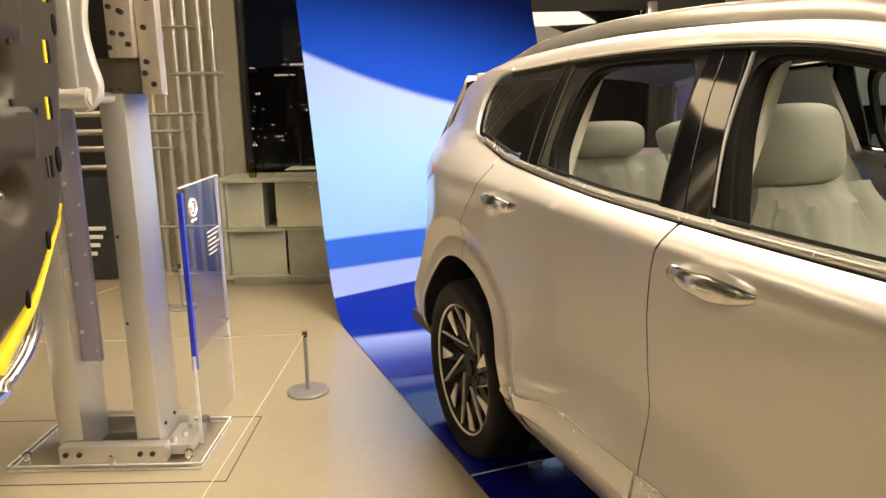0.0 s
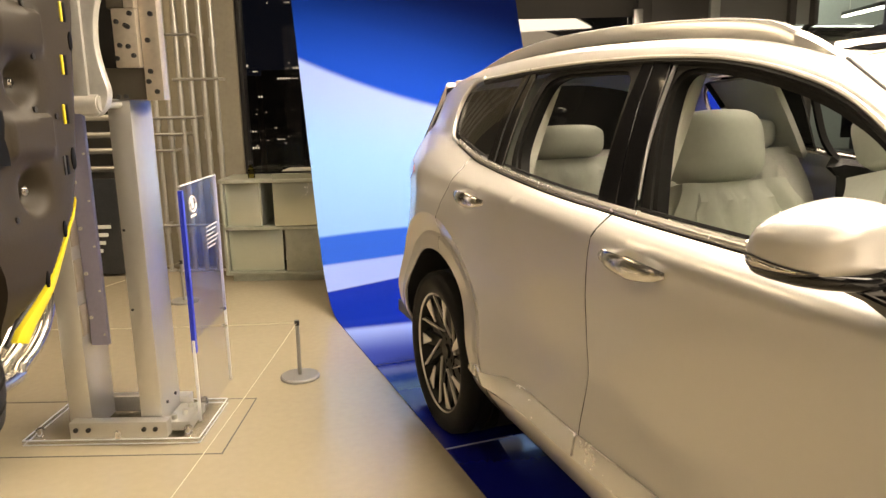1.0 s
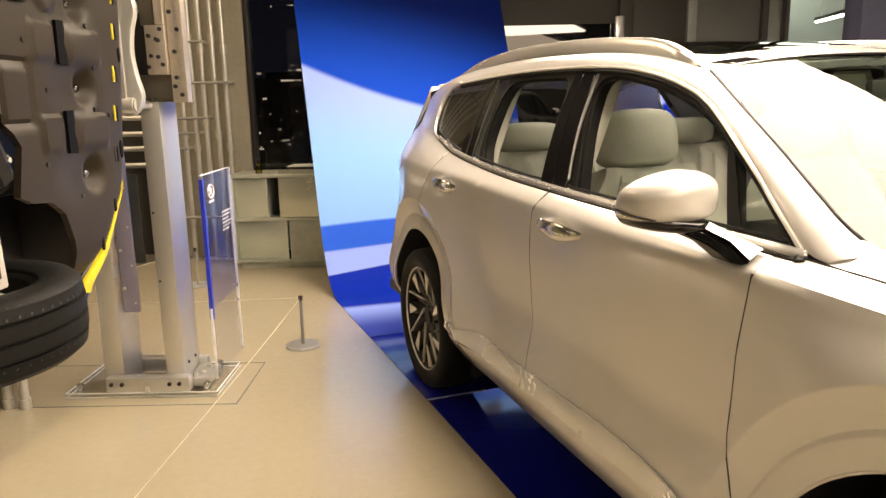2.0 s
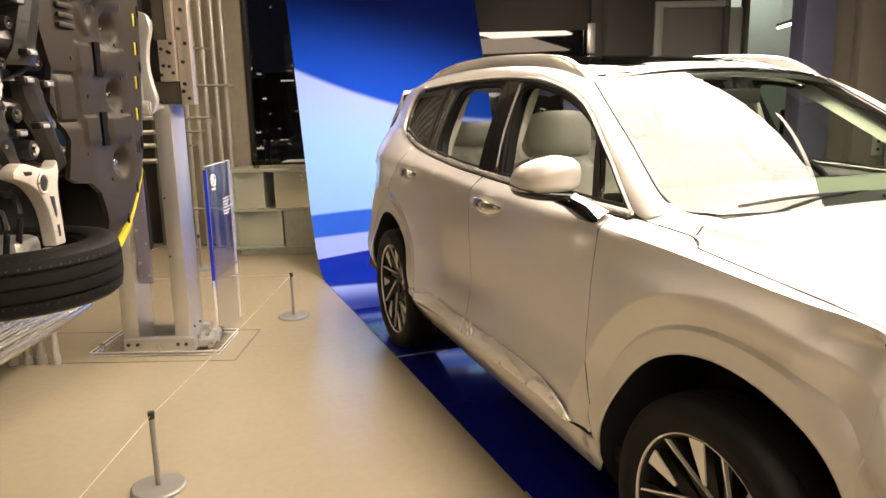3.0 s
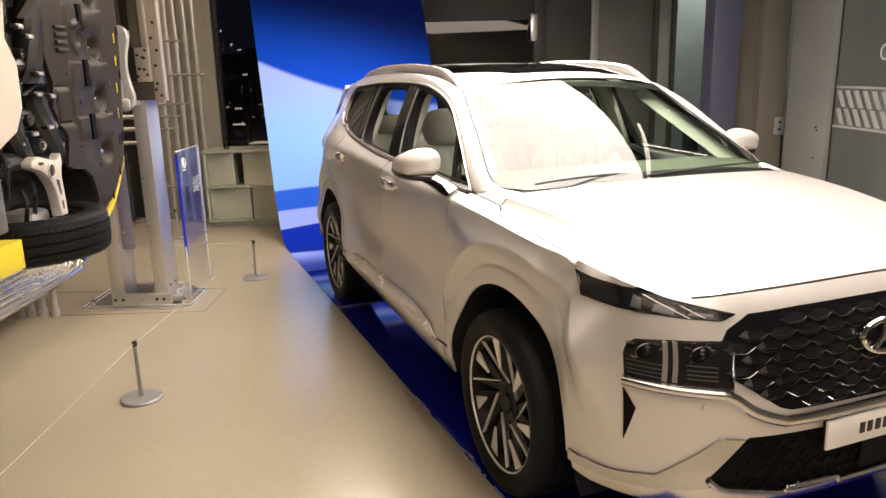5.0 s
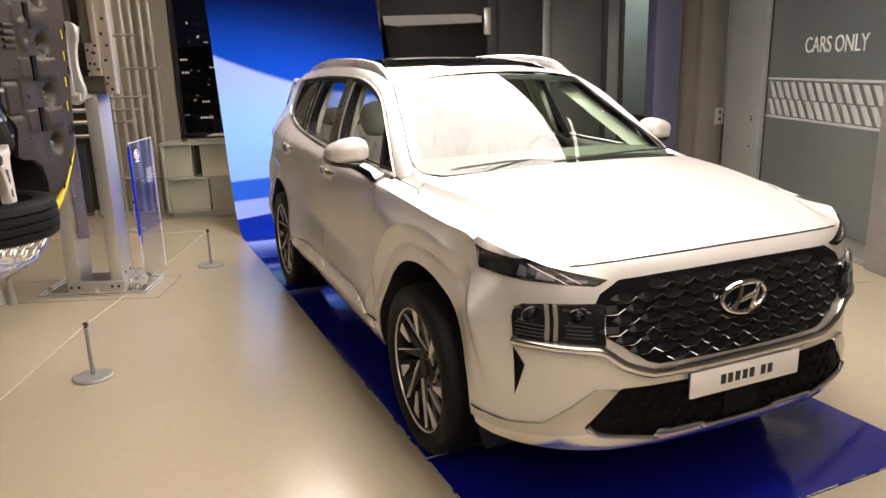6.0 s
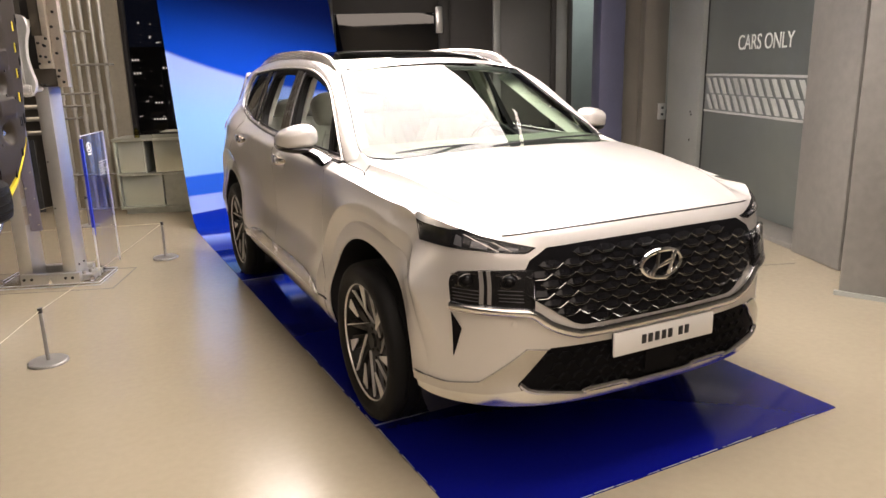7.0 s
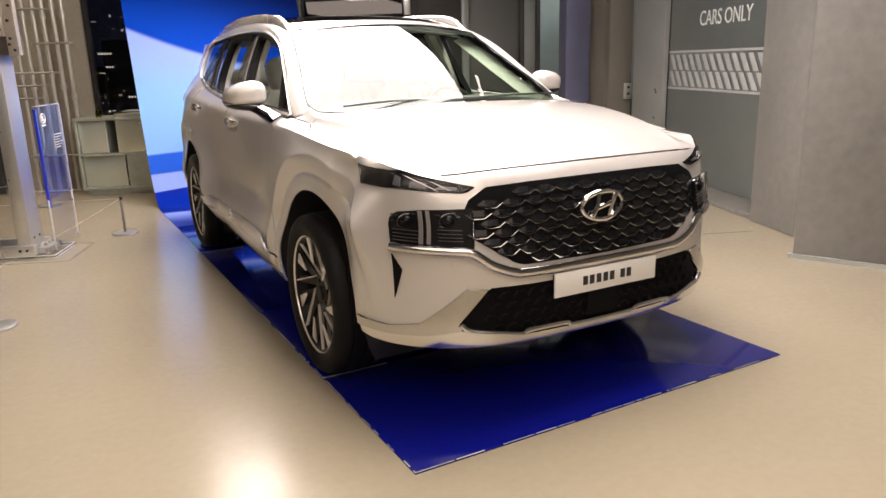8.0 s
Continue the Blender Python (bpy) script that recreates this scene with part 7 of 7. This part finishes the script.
for z, v in ((1.33, -1.2), (1.2, -1.02), (1.16, -1.1)):
    bm = bmesh.new()
    tube(bm, spline([(-2.36, v, z), (-2.32, v - 0.05, z - 0.05), (-2.35, v - 0.02, z - 0.13), (-2.4, v + 0.05, z - 0.2)], 5), 0.010, 6)
    room_part("hose", bm, INK, show)
room_part("side_panel", bx((-2.42, -1.75, 1.04), (-2.26, -1.40, 1.27), 0.015), GREYPANEL, show)
room_part("side_panel", bx((-2.44, -1.80, 0.92), (-2.28, -1.46, 1.04), 0.02), CREAM, show)
room_part("cut_block", bx((-2.45, -1.95, 0.885), (-2.24, -1.365, 1.005), 0.006), YELLOW, show, "yellow painted cut block")
# cast control arm
arm = spline([(-1.165, 1.290), (-1.113, 1.312), (-1.049, 1.299), (-0.985, 1.283), (-0.935, 1.285)], 3) + [(-0.908, 1.310), (-0.906, 1.265)]
arm += spline([(-0.906, 1.265), (-0.924, 1.211), (-0.922, 1.146), (-0.915, 1.025)], 3)[1:]
arm += spline([(-0.978, 1.025), (-0.983, 1.085), (-0.998, 1.152), (-1.034, 1.203), (-1.084, 1.242), (-1.165, 1.268)], 4)
m_arm = Matrix(((0, 0, 1, -2.315), (1, 0, 0, 0), (0, 1, 0, 0), (0, 0, 0, 1)))
arm_ob = room_part("control_arm", prism(arm, 0.050, 0.008, m_arm), WISH, show, "pale cast aluminium control arm")
# thin black plates on the arm's face stand in for shade in its hollows
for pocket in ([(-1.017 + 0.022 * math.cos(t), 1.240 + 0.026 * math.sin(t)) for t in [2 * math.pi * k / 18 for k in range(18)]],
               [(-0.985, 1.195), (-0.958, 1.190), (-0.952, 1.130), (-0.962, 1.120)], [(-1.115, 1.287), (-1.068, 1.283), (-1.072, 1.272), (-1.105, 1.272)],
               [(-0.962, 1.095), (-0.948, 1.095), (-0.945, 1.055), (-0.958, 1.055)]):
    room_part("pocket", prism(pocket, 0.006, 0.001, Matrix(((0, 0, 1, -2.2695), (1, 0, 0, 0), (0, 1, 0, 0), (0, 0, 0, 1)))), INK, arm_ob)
bm = bmesh.new()
tube(bm, [(-2.262, -1.017 + 0.027 * math.cos(t), 1.240 + 0.031 * math.sin(t)) for t in [2 * math.pi * k / 24 for k in range(24)]], 0.005, 6, closed=True)
room_part("pocket_rim", bm, WISH, arm_ob)
# wheel lying on its side
wh = (-2.43, -0.985, 0.950)
TR, TH = 0.95, 0.80
sw = room_part("wheel", bx((wh[0] - 0.08, wh[1] - 0.08, 0.88), (wh[0] + 0.08, wh[1] + 0.08, 1.06), 0.03), STEEL, show, "wheel with brake parts")
bm = bmesh.new()
lathe(bm, [(-0.108, 0.255), (-0.122, 0.275), (-0.126, 0.31), (-0.118, 0.340), (-0.10, 0.358), (-0.062, 0.363), (-0.060, 0.354), (-0.050, 0.354), (-0.048, 0.365), (-0.006, 0.366), (-0.004, 0.357), (0.006, 0.357), (0.008, 0.366), (0.05, 0.365),
           (0.052, 0.355), (0.062, 0.355), (0.064, 0.363), (0.10, 0.357), (0.118, 0.340), (0.126, 0.31), (0.122, 0.275), (0.108, 0.255), (0.09, 0.25), (-0.09, 0.25)], 96, "z", closed=True)
bmesh.ops.scale(bm, vec=(TR, TR, TH), verts=bm.verts)
bmesh.ops.translate(bm, vec=wh, verts=bm.verts)
room_part("tyre", bm, RUBBER, sw)
bm = bmesh.new()
for k in range(72):
    t = 2 * math.pi * k / 72
    for z0, z1 in ((0.068, 0.104), (-0.104, -0.068)):
        r0, r1 = [0.3605 if abs(z) < 0.08 else 0.3515 for z in (z0, z1)]
        p0 = (wh[0] + r0 * TR * math.cos(t), wh[1] + r0 * TR * math.sin(t), wh[2] + z0 * TH)
        p1 = (wh[0] + r1 * TR * math.cos(t + 0.03), wh[1] + r1 * TR * math.sin(t + 0.03), wh[2] + z1 * TH)
        rod(bm, p0, p1, 0.0032, 4)
tagged(room_part("sipe", bm, INK, sw), "fine dark tread grooves", kind="stuff")
bm = bmesh.new()
lathe(bm, [(0.10, 0.258), (0.085, 0.235), (0.0, 0.225), (-0.06, 0.22), (-0.062, 0.02)], 48, "z")
bmesh.ops.scale(bm, vec=(TR, TR, TH), verts=bm.verts)
bmesh.ops.translate(bm, vec=wh, verts=bm.verts)
room_part("rim", bm, RIMDARK, sw)
bm = bmesh.new()
rod(bm, (wh[0], wh[1], 0.93), (wh[0], wh[1], 0.955), 0.17, 36)
rod(bm, (wh[0], wh[1], 0.955), (wh[0], wh[1], 1.02), 0.07, 20)
room_part("brake_disc", bm, STEEL, sw)
room_part("caliper", bx((wh[0] + 0.07, wh[1] - 0.07, 0.93), (wh[0] + 0.16, wh[1] + 0.09, 1.01), 0.02), WISH, sw)
# struts that carry the body down to the floor, hidden behind it
for v in (-3.9, -1.9):
    room_part("strut", bx((-3.2, v, 0), (-3.08, v + 0.12, 1.05), 0.006), ALU, show)

# ---- stand with two aluminium uprights ----
st = thing("display_stand", "brushed aluminium stand with two uprights on an acrylic base", "stand", ROOM @ pose(-2.75, 1.0, 0))
room_part("base_plate", bx((-3.14, 0.80, 0.004), (-2.36, 1.23, 0.030), 0.004), CLEAR, st, "thick clear acrylic base plate").visible_shadow = False
for z in (0.006, 0.0275):
    for a, b in (((-3.14, 0.798), (-2.36, 0.803)), ((-3.14, 1.227), (-2.36, 1.232)), ((-3.142, 0.80), (-3.137, 1.23)), ((-2.363, 0.80), (-2.358, 1.23))):
        room_part("edge", bx((a[0], a[1], z - 0.002), (b[0], b[1], z + 0.003), 0.001), FROST, st, "bright polished edge")
for a, b in (((-3.14, 0.797), (-2.36, 0.80)), ((-3.14, 1.23), (-2.36, 1.233)), ((-3.143, 0.80), (-3.14, 1.23)), ((-2.36, 0.80), (-2.357, 1.23))):
    room_part("edge", bx((a[0], a[1], 0.009), (b[0], b[1], 0.025)), EDGECLEAR, st, "shiny cut edge").visible_shadow = False
for u0, u1, zt in ((-2.955, -2.855, 2.6), (-2.635, -2.540, 1.49)):
    room_part("upright", bx((u0, 0.865, 0.03), (u1, 1.09, zt), 0.004), ALU, st)
room_part("foot_beam", bx((-2.93, 0.805, 0.030), (-2.50, 0.862, 0.105), 0.004), ALU, st)
room_part("foot_beam", bx((-2.93, 1.093, 0.030), (-2.50, 1.15, 0.105), 0.004), ALU, st)
room_part("foot_block", bx((-2.535, 0.87, 0.030), (-2.42, 1.08, 0.075), 0.005), ALU, st)
for u in (-2.90, -2.845, -2.60, -2.55):
    bm = bmesh.new()
    stud(bm, (u, 0.805, 0.072), (u, 0.796, 0.072), (u, 0.793, 0.072), 0.0105, 0.006, 12)
    room_part("bolt", bm, DARKTRIM, st)
for u, v in ((-2.72, 0.815), (-3.08, 0.84), (-3.05, 1.18), (-2.42, 0.84), (-2.45, 1.16)):
    bm = bmesh.new()
    stud(bm, (u, v, 0.030), (u, v, 0.062), (u, v, 0.068), 0.018, 0.012, 16)
    room_part("levelling_foot", bm, CHROME, st)
for u, v, z in ((-2.50, 0.90, 0.085), (-2.47, 0.95, 0.085), (-2.47, 1.03, 0.085)):
    bm = bmesh.new()
    rod(bm, (u, v, z - 0.012), (u, v, z + 0.012), 0.013, 12)
    room_part("bolt", bm, STEEL, st)
for v, z in ((0.93, 0.145), (1.03, 0.145)):
    bm = bmesh.new()
    rod(bm, (-2.541, v, z), (-2.534, v, z), 0.008, 10)
    room_part("bolt", bm, DARKTRIM, st)
for v, z in ((0.90, 0.60), (0.90, 0.95)):
    bm = bmesh.new()
    rod(bm, (-2.62, 0.866, z), (-2.62, 0.861, z), 0.006, 8)
    room_part("screw", bm, DARKTRIM, st)
# violet strip bolted behind the far upright
room_part("strip", bx((-2.85, 0.93, 0.42), (-2.772, 0.955, 2.4), 0.003), VIOLETSTEEL, st, "violet-tinted steel strip")
for z in (0.55, 0.75, 0.95, 1.15, 1.35):
    bm = bmesh.new()
    rod(bm, (-2.835, 0.93, z), (-2.835, 0.922, z), 0.008, 10)
    room_part("bolt", bm, STEEL, st)
    bm = bmesh.new()
    rod(bm, (-2.785, 0.93, z - 0.08), (-2.785, 0.924, z - 0.08), 0.005, 8)
    room_part("bolt", bm, STEEL, st)
    room_part("spacer", bx((-2.858, 0.87, z - 0.07), (-2.85, 0.93, z + 0.07), 0.002), PLATESTEEL, st)
# clamp head
room_part("clamp_box", bx((-2.645, 0.855, 1.49), (-2.46, 1.10, 1.615), 0.004), mat("dark_steel_box", (0.10, 0.088, 0.07), 0.45, 0.5, var=0.1), st, "dark steel clamp box")
room_part("clamp_plate", bx((-2.458, 0.84, 1.485), (-2.386, 0.90, 2.6), 0.003), PLATESTEEL, st, "machined plate with bolts")
room_part("clamp_plate", bx((-2.555, 0.81, 1.615), (-2.46, 0.85, 1.84), 0.004), PLATESTEEL, st, "machined plate with bolts")
room_part("clamp_plate", bx((-2.50, 0.80, 1.84), (-2.458, 0.85, 2.6), 0.004), PLATESTEEL, st)
# rail set back between the plates, its shade put into a darker steel colour
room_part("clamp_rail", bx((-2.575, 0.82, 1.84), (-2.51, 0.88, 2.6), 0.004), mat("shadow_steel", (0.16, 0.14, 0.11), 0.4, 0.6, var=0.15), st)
room_part("clamp_back", bx((-2.66, 0.90, 1.615), (-2.555, 1.10, 2.6), 0.004), DARKTRIM, st)
for u, z in ((-2.535, 1.79), (-2.500, 1.775), (-2.492, 1.77), (-2.530, 1.70), (-2.497, 1.695), (-2.478, 1.66), (-2.545, 1.65), (-2.48, 1.82)):
    bm = bmesh.new()
    stud(bm, (u, 0.81, z), (u, 0.800, z), (u, 0.797, z), 0.0095, 0.006, 12)
    room_part("bolt", bm, DARKTRIM, st)
for u, z in ((-2.43, 1.60), (-2.41, 1.52), (-2.44, 1.56), (-2.43, 1.72), (-2.41, 1.82), (-2.44, 1.90), (-2.42, 2.0)):
    bm = bmesh.new()
    rod(bm, (u, 0.84, z), (u, 0.829, z), 0.010, 12)
    room_part("bolt", bm, DARKTRIM, st)
for u in (-2.575, -2.545, -2.44, -2.42):
    bm = bmesh.new()
    rod(bm, (u, 0.855, 1.503), (u, 0.846, 1.503), 0.009, 10)
    room_part("bolt", bm, INK, st)
# cast silver arm
link = spline([(-2.545, 1.46), (-2.527, 1.52), (-2.545, 1.60), (-2.558, 1.70), (-2.548, 1.80), (-2.527, 1.88), (-2.54, 1.95), (-2.59, 1.975), (-2.64, 1.95), (-2.655, 1.88), (-2.640, 1.80), (-2.632, 1.70), (-2.640, 1.58), (-2.66, 1.50), (-2.645, 1.44), (-2.59, 1.425)], 4, closed=True)
arm2 = room_part("cast_arm", prism(link, 0.05, 0.010, Matrix(((1, 0, 0, 0), (0, 0, -1, 0.70), (0, 1, 0, 0), (0, 0, 0, 1)))), CAST, st, "silver cast arm with a round boss")
bm = bmesh.new()
rod(bm, (-2.70, 0.655, 1.475), (-2.565, 0.655, 1.475), 0.036, 24)
rod(bm, (-2.565, 0.655, 1.475), (-2.557, 0.655, 1.475), 0.030, 24)
room_part("boss", bm, CAST, arm2)
room_part("rib", bx((-2.655, 0.635, 1.50), (-2.595, 0.66, 1.92), 0.006), CAST, arm2)
for u, z, r in ((-2.59, 1.475, 0.02), (-2.60, 1.93, 0.025)):
    bm = bmesh.new()
    rod(bm, (u, 0.66, z), (u, 0.90, z), r, 12)
    room_part("pin", bm, STEEL, arm2)

# acrylic information panel standing on the base
ac = thing("info_panel", "clear acrylic panel with a blue edge band and white print", "sign", ROOM @ pose(-2.36, 1.06, 0.03))
P0, P1 = Vector((-2.408, 0.967, 0)), Vector((-2.416, 1.484, 0))
d_ = (P1 - P0).normalized()
n_ = Vector((d_.y, -d_.x, 0))
PM = Matrix(((d_.x, n_.x, 0, P0.x), (d_.y, n_.y, 0, P0.y), (0, 0, 1, 0), (0, 0, 0, 1)))
L_ = (P1 - P0).length


def on_panel(a, b, bev=0.0):
    return bx(a, b, bev, PM)


room_part("sheet", on_panel((0, -0.006, 0.03), (L_, 0.006, 1.12), 0.002), CLEAR, ac).visible_shadow = False
room_part("print", on_panel((0.0, 0.0065, 0.42), (L_, 0.0075, 1.12)), CLEARBLUE, ac, "translucent blue print")
room_part("edge_band", on_panel((0.0, -0.0095, 0.36), (0.022, 0.0095, 1.10)), BLUEINK, ac, "solid blue edge band")
bm = bmesh.new()
rp = [PM @ Vector((0.125 + 0.043 * math.cos(t), 0.010, 1.025 + 0.034 * math.sin(t))) for t in [2 * math.pi * k / 24 for k in range(24)]]
tube(bm, rp, 0.0055, 6, closed=True)
room_part("emblem", bm, WHITEINK, ac, "white ring emblem")
room_part("emblem", on_panel((0.110, 0.0085, 1.008), (0.140, 0.0105, 1.045), 0.001), WHITEINK, ac)
room_part("bar", on_panel((0.090, 0.0085, 0.968), (0.165, 0.0105, 0.979)), WHITEINK, ac)
for k in range(6):
    room_part("bar", on_panel((0.29, 0.0085, 0.885 - 0.020 * k), (0.47 - 0.03 * (k % 3), 0.0105, 0.892 - 0.020 * k)), GREYTEXT, ac, "white line of small print")
for z in (0.34, 0.43):
    bm = bmesh.new()
    q = PM @ Vector((0.48, 0, z))
    rod(bm, q - n_ * 0.012, q + n_ * 0.012, 0.008, 10)
    room_part("stud", bm, CHROME, ac)
for a, b in (((-0.001, -0.007, 0.03), (0.004, 0.007, 0.42)), ((L_ - 0.004, -0.007, 0.03), (L_ + 0.001, 0.007, 1.12)), ((0.0, -0.007, 1.117), (L_, 0.007, 1.122))):
    room_part("edge", on_panel(a, b, 0.001), FROST, ac, "bright polished edge")
room_part("foot", on_panel((0.02, -0.03, 0.03), (0.10, 0.03, 0.085), 0.004), CLEAR, ac)

# bundle of bent steel tubes on the floor under the exhibit
tb = thing("tube_bundle", "bundle of shiny bent steel tubes near the floor", "tubes", ROOM @ pose(-3.4, -0.5, 0), kind="")
for k in range(7):
    u = -3.20 - 0.085 * k
    bm = bmesh.new()
    tube(bm, spline([(u, -3.6, 0.27), (u, -1.5, 0.27), (u, 0.70, 0.275), (u, 0.95, 0.31), (u, 1.13, 0.385), (u, 1.23, 0.49), (u, 1.27, 0.62), (u, 1.28, 0.95)], 5), 0.034, 12)
    room_part("tube", bm, TUBESTEEL, tb)
    bm = bmesh.new()
    stud(bm, (u - 0.09, 0.70, 0.0), (u - 0.09, 0.70, 0.05), (u - 0.09, 0.70, 0.26), 0.028, 0.022, 12)
    room_part("leg", bm, STEEL, tb)
